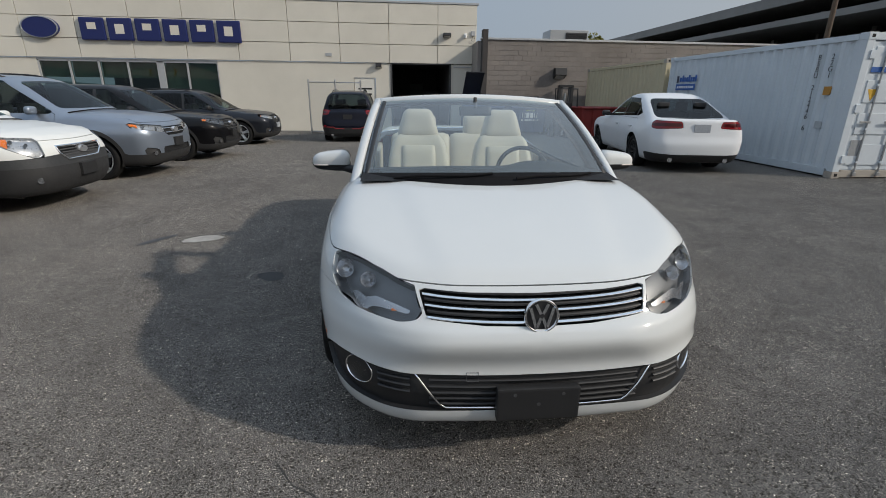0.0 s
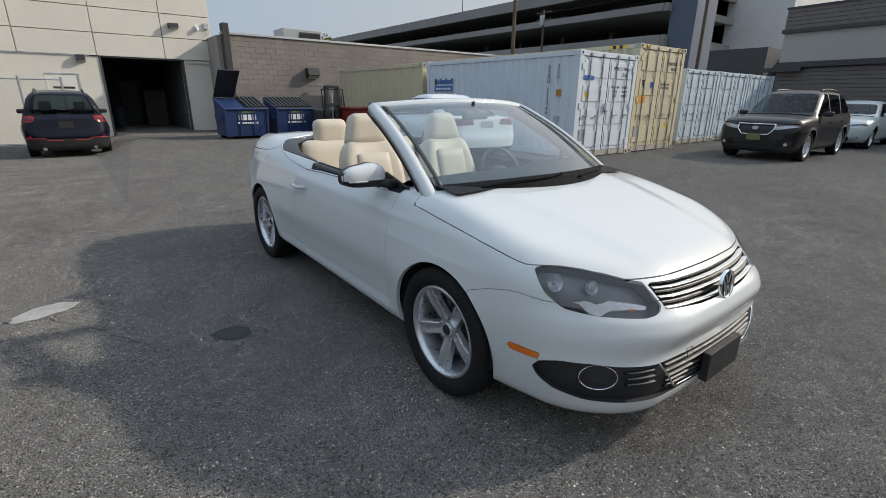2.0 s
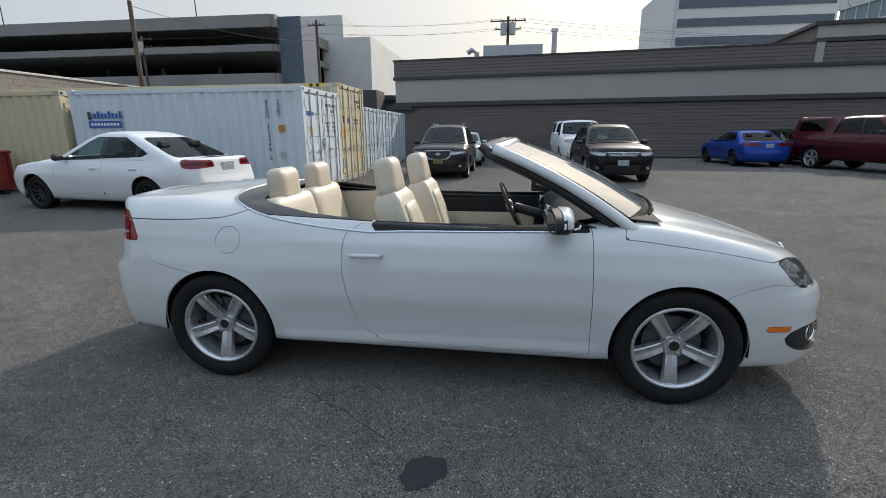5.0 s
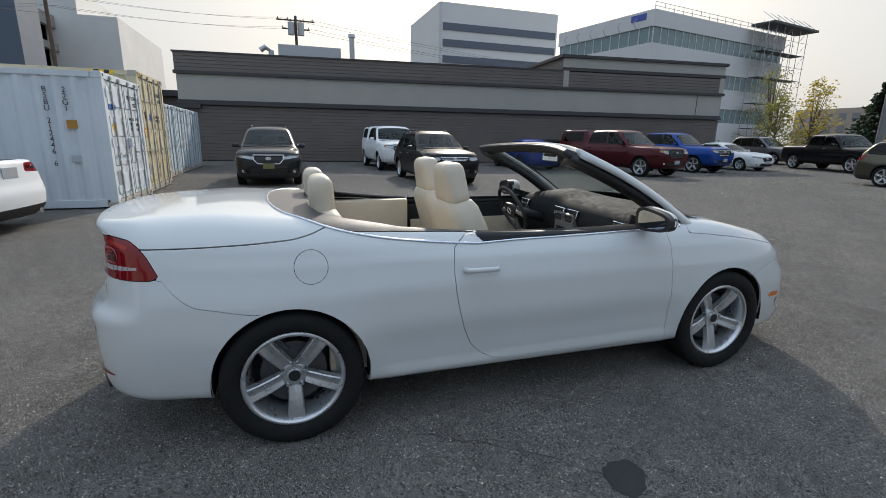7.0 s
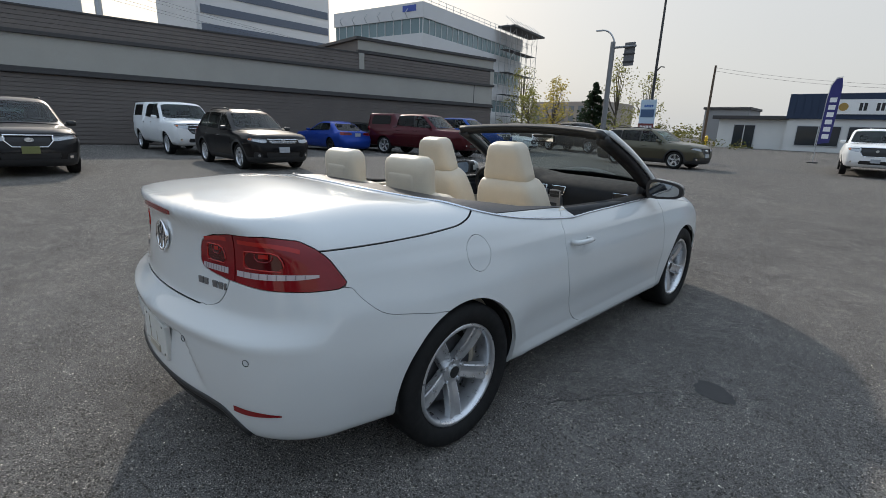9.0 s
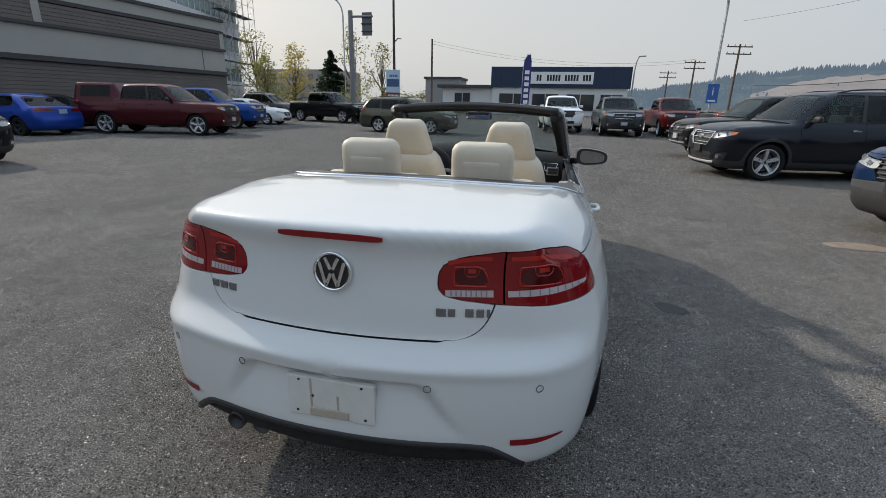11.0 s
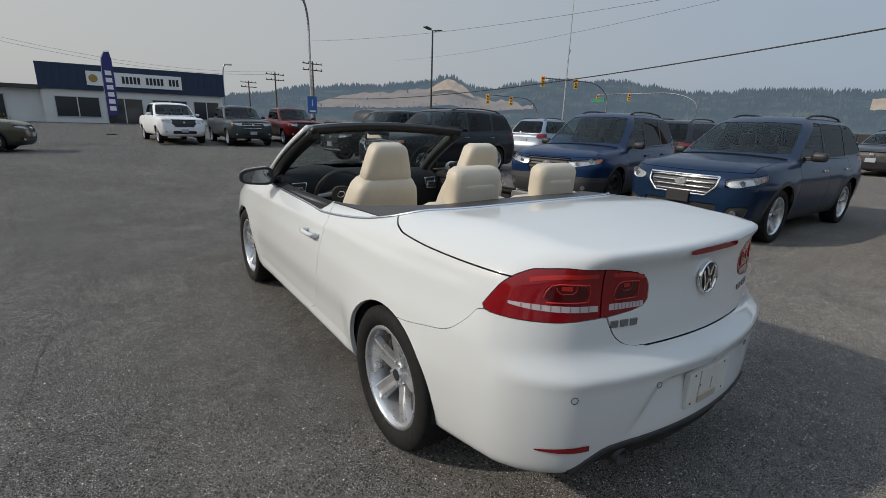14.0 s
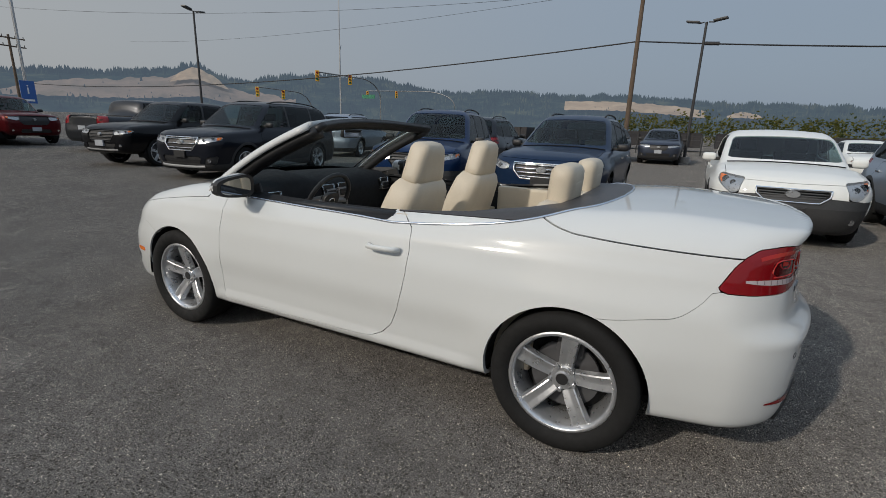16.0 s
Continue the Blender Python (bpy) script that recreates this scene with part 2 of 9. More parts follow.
def tube(points, r, seg=8):
    """A bent pipe through the points."""
    bm = bmesh.new()
    pts = [Vector(p) for p in points]
    rings = []
    for i, p in enumerate(pts):
        d = (pts[min(i + 1, len(pts) - 1)] - pts[max(i - 1, 0)]).normalized()
        s = d.cross(Vector((0, 0, 1)))
        s = s.normalized() if s.length > 1e-3 else Vector((1, 0, 0))
        u = s.cross(d)
        rings.append([bm.verts.new(p + s * r * math.cos(k * math.tau / seg) + u * r * math.sin(k * math.tau / seg)) for k in range(seg)])
    for a, b in zip(rings, rings[1:]):
        for k in range(seg):
            bm.faces.new((a[k], a[(k + 1) % seg], b[(k + 1) % seg], b[k]))
    bm.faces.new(rings[0])
    bm.faces.new(rings[-1][::-1])
    return bm


def prism(outline, lo, hi, axis="y"):
    """An outline of two coordinates pulled along the third axis."""
    bm = bmesh.new()

    def at(p, k):
        return {"y": (p[0], k, p[1]), "x": (k, p[0], p[1]), "z": (p[0], p[1], k)}[axis]
    a = [bm.verts.new(at(p, lo)) for p in outline]
    b = [bm.verts.new(at(p, hi)) for p in outline]
    n = len(outline)
    for i in range(n):
        bm.faces.new((a[i], a[(i + 1) % n], b[(i + 1) % n], b[i]))
    bm.faces.new(a[::-1])
    bm.faces.new(b)
    return bm


def lathe(profile, seg=32, axis="x"):
    """Turns (radius, along) pairs round an axis."""
    bm = bmesh.new()
    rings = []
    for r, h in profile:
        ring = []
        for k in range(seg):
            a = k * math.tau / seg
            c, s = r * math.cos(a), r * math.sin(a)
            ring.append(bm.verts.new({"x": (h, c, s), "z": (c, s, h), "y": (c, h, s)}[axis]))
        rings.append(ring)
    for a, b in zip(rings, rings[1:]):
        for k in range(seg):
            bm.faces.new((a[k], a[(k + 1) % seg], b[(k + 1) % seg], b[k]))
    return bm


def writing(name, body, size, m, mat, parent, label="", depth=0.004, align="CENTER"):
    cu = bpy.data.curves.new(name, "FONT")
    cu.body, cu.size, cu.extrude, cu.align_x, cu.align_y = body, size, depth, align, "CENTER"
    ob = new(name, cu)
    dg = bpy.context.evaluated_depsgraph_get()
    me = bpy.data.meshes.new_from_object(ob.evaluated_get(dg))
    bpy.data.objects.remove(ob)
    me.materials.clear()
    me.materials.append(mat)
    ob = new(name, me)
    ob.matrix_world = m
    if parent:
        ob.parent = parent
    return tagged(ob, label)


# ---- smooth body surfaces, cut into panels ----
def curve(*pairs):
    """A smooth curve through (x, y) pairs."""
    xs = np.array([p[0] for p in pairs], float)
    ys = np.array([p[1] for p in pairs], float)
    h = np.diff(xs)
    d = np.diff(ys) / h
    s = np.empty_like(ys)
    s[0], s[-1] = d[0], d[-1]
    for i in range(1, len(xs) - 1):
        s[i] = 0 if d[i - 1] * d[i] <= 0 else (h[i - 1] + h[i]) * 1.0 / (h[i - 1] / d[i - 1] + h[i] / d[i])

    def f(x):
        x = np.clip(x, xs[0], xs[-1])
        i = np.clip(np.searchsorted(xs, x) - 1, 0, len(h) - 1)
        u = (x - xs[i]) / h[i]
        return ((2 * u**3 - 3 * u**2 + 1) * ys[i] + (u**3 - 2 * u**2 + u) * h[i] * s[i]
                + (-2 * u**3 + 3 * u**2) * ys[i + 1] + (u**3 - u**2) * h[i] * s[i + 1])
    return f


def rmax(a, b, r):
    """Both limits at once, with a rounded edge between them."""
    return np.minimum(np.maximum(a, b), -r) + np.hypot(np.maximum(a + r, 0), np.maximum(b + r, 0))


def smin(a, b, k):
    h = np.clip(0.5 + 0.5 * (b - a) / k, 0, 1)
    return b + (a - b) * h - k * h * (1 - h)


def polygon(pts, rnd=0.0):
    """Signed distance to an outline in two coordinates; less than nought inside."""
    q = np.array(pts, float)

    def f(u, v):
        p = np.stack([u, v], -1)
        best = np.full(len(p), 1e9)
        sign = np.ones(len(p))
        for i in range(len(q)):
            a, b = q[i], q[(i + 1) % len(q)]
            e, w = b - a, p - a
            t = np.clip((w @ e) / (e @ e), 0, 1)
            best = np.minimum(best, ((w - t[:, None] * e) ** 2).sum(1))
            c1, c2 = p[:, 1] >= a[1], p[:, 1] < b[1]
            c3 = e[0] * w[:, 1] > e[1] * w[:, 0]
            flip = (c1 & c2 & c3) | (~c1 & ~c2 & ~c3)
            sign = np.where(flip, -sign, sign)
        return sign * np.sqrt(best) - rnd
    return f


class Skin:
    """The closed surface of a body: fn(x, y, z) is less than nought inside."""

    def __init__(self, fn, y0, y1, z0, n_mid, n_end, n_round, warp=None):
        self.fn = fn
        C, D = [], []
        th = np.linspace(0, math.tau, n_round, endpoint=False) - math.pi / 2
        rad = np.stack([np.cos(th), 0 * th, np.sin(th)], 1)
        C.append(np.array([[0, y0, z0]])), D.append(np.array([[0, -1.0, 0]]))
        for k in range(1, n_end):
            p = (1 - k / n_end) * math.pi / 2
            C.append(np.tile([0, y0, z0], (n_round, 1))), D.append(rad * math.cos(p) + np.array([0, -math.sin(p), 0]))
        for y in np.linspace(y0, y1, n_mid):
            C.append(np.tile([0, y, z0], (n_round, 1))), D.append(rad)
        for k in range(1, n_end):
            p = k / n_end * math.pi / 2
            C.append(np.tile([0, y1, z0], (n_round, 1))), D.append(rad * math.cos(p) + np.array([0, math.sin(p), 0]))
        C.append(np.array([[0, y1, z0]])), D.append(np.array([[0, 1.0, 0]]))
        C, D = np.concatenate(C).astype(float), np.concatenate(D)
        lo, hi = np.zeros(len(C)), np.full(len(C), 3.0)
        for _ in range(26):
            t = (lo + hi) / 2
            v = fn(*(C + D * t[:, None]).T) > 0
            hi, lo = np.where(v, t, hi), np.where(v, lo, t)
        self.V = C + D * lo[:, None]
        F = []
        rings = (len(self.V) - 2) // n_round
        for k in range(n_round):
            j = (k + 1) % n_round
            F.append((0, 1 + k, 1 + j))
            e = 1 + (rings - 1) * n_round
            F.append((len(self.V) - 1, e + j, e + k))
            for r in range(rings - 1):
                a, b = 1 + r * n_round, 1 + (r + 1) * n_round
                F.append((a + k, b + k, b + j, a + j))
        self.F = F

    def normal(self, V):
        e = 1e-3
        g = np.stack([self.fn(*(V + d).T) - self.fn(*(V - d).T) for d in np.eye(3) * e], 1)
        return g / np.maximum(np.linalg.norm(g, axis=1)[:, None], 1e-9)

    def onto(self, V, axis, side):
        """Moves points along one axis, from outside, until they lie on the surface."""
        i = "xyz".index(axis)
        far = np.array(V, float)
        far[:, i] = side * 3.0
        d = np.zeros(3)
        d[i] = side
        hit = np.full(len(far), 3.0)
        for t in np.linspace(3.0, 0, 200):
            hit = np.where(self.fn(*(far - d * t).T) <= 0, t, hit)
        lo, hi = hit - 0.0152, hit
        for _ in range(10):
            t = (lo + hi) / 2
            ins = self.fn(*(far - d * t[:, None]).T) <= 0
            hi, lo = np.where(ins, t, hi), np.where(ins, lo, t)
        return far - d * hi[:, None]


def clip(V, F, g):
    """Keeps the part of a mesh where g is at most nought."""
    inside = g <= 0
    new_v, cache, out = [], {}, []
    base = len(V)
    for f in F:
        n = sum(inside[i] for i in f)
        if n == len(f):
            out.append(f)
        elif n:
            poly = []
            for a, b in zip(f, f[1:] + f[:1]):
                if inside[a]:
                    poly.append(a)
                if inside[a] != inside[b]:
                    k = (a, b) if a < b else (b, a)
                    if k not in cache:
                        t = g[a] / (g[a] - g[b])
                        cache[k] = base + len(new_v)
                        new_v.append(V[a] + (V[b] - V[a]) * t)
                    poly.append(cache[k])
            if len(poly) > 2:
                out.append(tuple(poly))
    W = np.concatenate([V, np.array(new_v)]) if new_v else V
    used = sorted({i for f in out for i in f})
    re = {o: i for i, o in enumerate(used)}
    return (W[used] if used else np.zeros((0, 3))), [tuple(re[i] for i in f) for f in out]


def split(mesh, field, gap=0.0):
    """Cuts a mesh in two along field = 0, with a gap; inside first."""
    V, F = mesh
    if not len(V):
        return mesh, mesh
    g = field(*V.T)
    return clip(V, F, g + gap), clip(V, F, -g + gap)


def rim(mesh, skin, depth):
    """Turns the free edges of a panel inwards."""
    V, F = mesh
    if not len(V):
        return mesh
    count = {}
    for f in F:
        for a, b in zip(f, f[1:] + f[:1]):
            k = (a, b) if a < b else (b, a)
            count[k] = count.get(k, 0) + 1 if k in count else 1
    edge = [(a, b) for f in F for a, b in zip(f, f[1:] + f[:1]) if count[(a, b) if a < b else (b, a)] == 1]
    ids = sorted({i for e in edge for i in e})
    if not ids:
        return mesh
    low = V[ids] - skin.normal(V[ids]) * depth
    # a fresh copy of the edge keeps its corner sharp
    base = len(V)
    W = np.concatenate([V, V[ids], low])
    up = {o: base + i for i, o in enumerate(ids)}
    dn = {o: base + len(ids) + i for i, o in enumerate(ids)}
    return W, F + [(up[b], up[a], dn[a], dn[b]) for a, b in edge]


def shifted(mesh, skin, d):
    V, F = mesh
    return (V + skin.normal(V) * d, F) if len(V) else mesh


def panel(name, mesh, mat, parent, label="", skin=None, depth=0.010, smooth=True):
    if not len(mesh[0]):
        return None
    if skin and depth:
        mesh = rim(mesh, skin, depth)
    return raw(name, *mesh, mat, parent, label, smooth)

# ---- wheels ----
def cushion(w, d, h, r, cuts=6):
    """A rounded, padded block about its middle."""
    bm = bmesh.new()
    bmesh.ops.create_cube(bm, size=2)
    bmesh.ops.subdivide_edges(bm, edges=bm.edges[:], cuts=cuts, use_grid_fill=True)
    half = Vector((w / 2, d / 2, h / 2))
    for v in bm.verts:
        p = Vector((v.co.x * half.x, v.co.y * half.y, v.co.z * half.z))
        c = Vector([max(-half[i] + r, min(half[i] - r, p[i])) for i in range(3)])
        n = p - c
        v.co = c + n.normalized() * r if n.length > 1e-6 else p
    return bm


def wheel_parts(R, rim_r, width, spokes, kind, alloy):
    """Meshes of a wheel whose outer face looks along +x and whose middle is at nought."""
    w = width / 2
    tyre = finish("tyre", lathe([(rim_r, w * 0.80), (rim_r + 0.012, w * 0.98), ((R + rim_r) / 2, w * 1.04), (R - 0.018, w * 1.0), (R - 0.004, w * 0.88),
                                 (R, w * 0.55), (R, -w * 0.55), (R - 0.006, -w * 0.8), (R - 0.03, -w * 0.95), (rim_r, -w * 0.8)], 48), RUBBER, True)
    bm = lathe([(rim_r + 0.002, w * 0.86), (rim_r - 0.006, w * 0.92), (rim_r - 0.016, w * 0.88), (rim_r - 0.022, w * 0.62), (rim_r - 0.035, w * 0.1), (rim_r - 0.04, -w * 0.7), (rim_r, -w * 0.8)], 48)
    barrel = finish("rim", bm, alloy, True)
    face = bmesh.new()
    inner, outer = 0.055, rim_r - 0.014
    for k in range(spokes):
        a = k * math.tau / spokes + math.pi / 2
        rows = []
        for i in range(6):
            t = i / 5
            r = inner + (outer - inner) * t
            if kind == "star":
                hw = 0.034 + 0.008 * t
            elif kind == "twin":
                hw = 0.020 + 0.016 * t
            else:
                hw = 0.017 + 0.010 * t
            x = w * (0.42 + 0.30 * math.sin(t * math.pi / 2))
            sect = []
            for u, dx in ((-1, -0.030), (-0.86, -0.003), (-0.70, 0.0), (-0.10, -0.005), (0.10, -0.005), (0.70, 0.0), (0.86, -0.003), (1, -0.030)):
                px, py = r, u * hw
                sect.append(face.verts.new((x + dx, px * math.cos(a) - py * math.sin(a), px * math.sin(a) + py * math.cos(a))))
            rows.append(sect)
        for p, q in zip(rows, rows[1:]):
            for j in range(7):
                face.faces.new((p[j], p[j + 1], q[j + 1], q[j]))
    spoke = finish("spokes", face, alloy)
    hub = bmesh.new()
    add_cyl(hub, (w * 0.2, 0, 0), (w * 0.45, 0, 0), 0.066, 0.052, 24)
    add_cyl(hub, (w * 0.45, 0, 0), (w * 0.53, 0, 0), 0.034, 0.030, 24)
    for k in range(5):
        a = k * math.tau / 5 + math.pi / 2 + math.pi / 5
        add_cyl(hub, (w * 0.3, 0.056 * math.cos(a), 0.056 * math.sin(a)), (w * 0.52, 0.056 * math.cos(a), 0.056 * math.sin(a)), 0.010, 0.009, 8)
    hub = finish("hub", hub, alloy)
    cap = finish("hub_cap", cyl((w * 0.53, 0, 0), (w * 0.545, 0, 0), 0.027, 0.027, 20), BLACK)
    disc = bmesh.new()
    add_cyl(disc, (-w * 0.10, 0, 0), (w * 0.05, 0, 0), rim_r * 0.66, None, 32)
    add_box(disc, -w * 0.35, w * 0.22, -0.06, 0.06, rim_r * 0.45, rim_r * 0.78, 0.01)
    disc = finish("brake_disc", disc, plain("dull_disc", (0.10, 0.10, 0.105), 0.5, 0.5))
    back = finish("wheel_back", cyl((-w * 0.5, 0, 0), (-w * 0.4, 0, 0), rim_r - 0.03, None, 24), UNDER)
    return tyre, barrel, spoke, hub, cap, disc, back


def put_wheel(meshes, parent, x, y, R, side, turn=0.0):
    w = new("wheel", meshes[0])
    w.parent = parent
    w.matrix_local = pose(x, y, R, 0, 0, 0 if side > 0 else 180) @ Matrix.Rotation(radians(turn), 4, "X")
    w.name = "wheel"
    for me in meshes[1:]:
        o = new(me.name.split(".")[0], me)
        o.parent = w
    return w

# ---- ground ----
def ground_z(y, x=20.0):
    """The lot lies level, climbs to the street and falls a little towards the showroom."""
    fall = 0.019 * max(0.0, min(y, 20) - 4.5) * max(0.0, min(1.0, (-0.2 - x) / 1.5))
    return 0.022 * max(0.0, min(-y, 60) - 23) - fall


bm = bmesh.new()
xs = [-3000, -600, -120, -40, -20, -1.7, -0.2, 20, 40, 120, 600, 3000]
ys = [-3000, -600, -100, -60, -46, -36, -28, -23, -15, 0, 4.5, 20, 60, 200, 800, 3000]
gv = [[bm.verts.new((x, y, ground_z(y, x))) for x in xs] for y in ys]
for a, b in zip(gv, gv[1:]):
    for i in range(len(xs) - 1):
        bm.faces.new((a[i], a[i + 1], b[i + 1], b[i]))
ground = tagged(part("ground", bm, ASPHALT), "worn grey asphalt of a car park", "ground", kind="structure")


def blot(name, cx, cy, rx, ry, turn, mat, label, z=0.004, seed=1):
    """A flat, uneven patch on the asphalt."""
    rnd = random.Random(seed)
    b = bmesh.new()
    n = 40
    ph = [rnd.uniform(0, 6) for _ in range(4)]
    vs = []
    for i in range(n):
        a = i * math.tau / n
        k = 1 + 0.10 * math.sin(2 * a + ph[0]) + 0.07 * math.sin(3 * a + ph[1]) + 0.05 * math.sin(7 * a + ph[2]) + 0.03 * math.sin(13 * a + ph[3])
        p = Vector((rx * k * math.cos(a), ry * k * math.sin(a), 0))
        p.rotate(Euler((0, 0, radians(turn))))
        vs.append(b.verts.new((cx + p.x, cy + p.y, z)))
    b.faces.new(vs)
    return tagged(part(name, b, mat), label, "patch", kind="structure")


blot("patch", -2.47, 1.02, 0.17, 0.115, 20, matte("pale_concrete", (0.32, 0.305, 0.275), 0.9, 0.2, 8), "pale worn concrete patch in the asphalt", seed=3)
blot("stain", -1.54, -0.05, 0.12, 0.085, -20, matte("oily_stain", (0.018, 0.018, 0.019), 0.65, 0.2, 12), "dark oil stain on the asphalt", seed=5)
blot("patch", -3.92, -2.37, 0.30, 0.17, 0, matte("rusty_cover", (0.20, 0.15, 0.11), 0.8, 0.2, 10), "round worn manhole cover in the asphalt", seed=7)
blot("stain", -2.9, 1.0, 0.20, 0.05, 60, matte("damp_asphalt", (0.05, 0.05, 0.051), 0.7, 0.2, 12), "dark damp mark on the asphalt", seed=9)
blot("stain", 0.8, 15.6, 0.9, 0.16, 10, matte("tar_streak", (0.03, 0.03, 0.03), 0.7, 0.2, 6), "dark tar streak on the asphalt", seed=11)

CRACK = plain("crack_shadow", (0.042, 0.040, 0.038), 0.9)


def crack(pts, w, seed):
    rnd = random.Random(seed)
    line = []
    for (x0, y0), (x1, y1) in zip(pts, pts[1:]):
        n = max(3, int(math.hypot(x1 - x0, y1 - y0) / 0.07))
        for i in range(n):
            t = i / n
            line.append((x0 + (x1 - x0) * t + rnd.uniform(-0.02, 0.02), y0 + (y1 - y0) * t + rnd.uniform(-0.02, 0.02)))
    b = bmesh.new()
    rows = []
    for i, (x, y) in enumerate(line):
        x2, y2 = line[min(i + 1, len(line) - 1)]
        x1, y1 = line[max(i - 1, 0)]
        d = Vector((x2 - x1, y2 - y1, 0)).normalized()
        k = w * rnd.uniform(0.3, 1.0)
        rows.append((b.verts.new((x - d.y * k, y + d.x * k, 0.0035)), b.verts.new((x + d.y * k, y - d.x * k, 0.0035))))
    for p, q in zip(rows, rows[1:]):
        b.faces.new((p[0], p[1], q[1], q[0]))
    tagged(part("crack", b, CRACK), "thin crack in the asphalt", "crack", kind="structure")


crack([(0.9, -2.9), (1.3, -2.3), (1.9, -1.9), (2.6, -1.2), (3.8, -0.9), (5.4, 0.4)], 0.0035, 2)
crack([(-1.54, -0.02), (-1.2, 0.35), (-0.95, 0.8)], 0.004, 4)
crack([(-2.47, 0.9), (-2.2, 0.5), (-2.0, 0.1)], 0.004, 6)
crack([(-1.0, -2.1), (-0.4, -2.7), (0.4, -3.6), (1.4, -5.2), (3.2, -7.6)], 0.004, 8)
crack([(1.6, 1.0), (2.3, 0.2), (2.2, -1.2), (3.2, -2.4), (3.6, -4.2)], 0.0035, 10)
crack([(5.5, -1.5), (7.5, -3.0), (9.5, -7.0), (10.0, -10.0)], 0.008, 12)
crack([(6.2, 1.5), (9.0, 2.2), (12.0, -0.6), (15.5, -1.2)], 0.008, 14)
crack([(-3.5, 1.6), (-3.0, 3.0), (-3.3, 4.4)], 0.008, 16)
for i_ in range(26):
    r_ = random.Random(100 + i_)
    a_ = r_.uniform(0, 6.28)
    x_, y_ = r_.uniform(1.2, 3.4) * (1 if i_ % 2 else -1), r_.uniform(-4, 4)
    blot("leaf_litter", x_, y_, r_.uniform(0.008, 0.02), r_.uniform(0.004, 0.01), r_.uniform(0, 180), CRACK, "scrap of dark litter on the asphalt", 0.005, i_)

# ---- the dealership ----
PRECAST = matte("cream_precast", (0.66, 0.625, 0.545), 0.85, 0.05, 0.7, 45, 0.06)
# near-black colour stands in for shade inside showroom and parking deck
DARKIN = plain("interior_shade", (0.03, 0.03, 0.032), 0.9)
# garage walls: base colour darkened to stand in for the room's shade
GARIN = matte("shaded_garage_wall", (0.10, 0.10, 0.10), 0.85, 0.1, 1.0)
FRAME = plain("grey_window_frame", (0.45, 0.46, 0.47), 0.45, 0.3)
NAVY = plain("navy_sign", (0.012, 0.020, 0.11), 0.35)
WINDOW = glass("office_glass", (0.52, 0.60, 0.57))
Y0 = 19.3
deal = thing("dealership_building", "cream precast showroom building with a dark open garage door", "building")


def deal_box(name, x0, x1, y0, y1, z0, z1, mat=PRECAST, bev=0.0, label="", parent=None):
    return part(name, box(x0, x1, y0, y1, z0 or -0.5, z1, bev), mat, parent or deal, label)


# lower wall round the openings
deal_box("wall", -30, -16.0, Y0 + 0.06, Y0 + 0.35, 0, 2.73)
deal_box("wall", -16.0, -8.5, Y0 + 0.06, Y0 + 0.35, 0, 0.75)
deal_box("wall", -8.5, -2.55, Y0 + 0.06, Y0 + 0.35, 0, 2.73)
deal_box("wall", -2.55, -1.55, Y0 + 0.06, Y0 + 0.35, 2.1, 2.73)
deal_box("wall", -1.55, -0.80, Y0 + 0.06, Y0 + 0.35, 0, 2.73)
deal_box("wall", 1.88, 3.08, Y0 + 0.06, Y0 + 0.35, 0, 2.73)
deal_box("wall", -30, 3.08, Y0 + 0.10, Y0 + 0.35, 2.76, 5.22)
deal_box("wall", 2.80, 3.08, Y0 + 0.35, Y0 + 14, 0, 5.2)
deal_box("roof", -30, 3.08, Y0 + 0.35, Y0 + 14, 4.9, 5.1, plain("roof_felt", (0.1, 0.1, 0.1), 0.9))
deal_box("coping", -30, 3.14, Y0 - 0.03, Y0 + 0.40, 5.22, 5.29, FRAME)
cols = [-27.3, -25.1, -22.9, -20.7, -18.5, -16.3, -14.1, -11.9, -9.7, -7.5, -5.3, -3.1, -0.9, 1.3, 3.08]
rows_ = [2.74, 3.52, 4.37, 5.22]
for x0, x1 in zip(cols, cols[1:]):
    for z0, z1 in zip(rows_, rows_[1:]):
        deal_box("panel", x0 + 0.012, x1 - 0.012, Y0, Y0 + 0.10, z0 + 0.012, z1 - 0.012, PRECAST, 0.008)
# showroom glazing
win = deal_box("window", -16.0, -8.5, Y0 + 0.12, Y0 + 0.20, 0.72, 0.80, FRAME)
deal_box("sill", -16.0, -8.5, Y0 + 0.02, Y0 + 0.12, 0.70, 0.76, FRAME, 0, "", win)
for i, x in enumerate((-16.0, -14.75, -13.55, -12.35, -11.1, -9.85, -8.55)):
    deal_box("mullion", x, x + (0.30 if i == 4 else 0.07), Y0 + 0.08, Y0 + 0.20, 0.76, 2.66, FRAME, 0, "", win)
deal_box("head", -16.0, -8.5, Y0 + 0.08, Y0 + 0.20, 2.60, 2.73, FRAME, 0, "", win)
for x0, x1 in ((-15.93, -14.75), (-14.68, -13.55), (-13.48, -12.35), (-12.28, -11.1), (-10.8, -9.85), (-9.78, -8.55)):
    p_ = deal_box("pane", x0, x1, Y0 + 0.13, Y0 + 0.14, 0.80, 2.60, WINDOW, 0, "", win)
    deal_box("blind", x0, x1, Y0 + 0.25, Y0 + 0.27, 1.95 if x0 < -11 else 1.30, 2.60, plain("pale_blind", (0.30, 0.36, 0.28), 0.8), 0, "", win)
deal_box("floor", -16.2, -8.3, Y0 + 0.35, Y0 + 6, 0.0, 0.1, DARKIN)
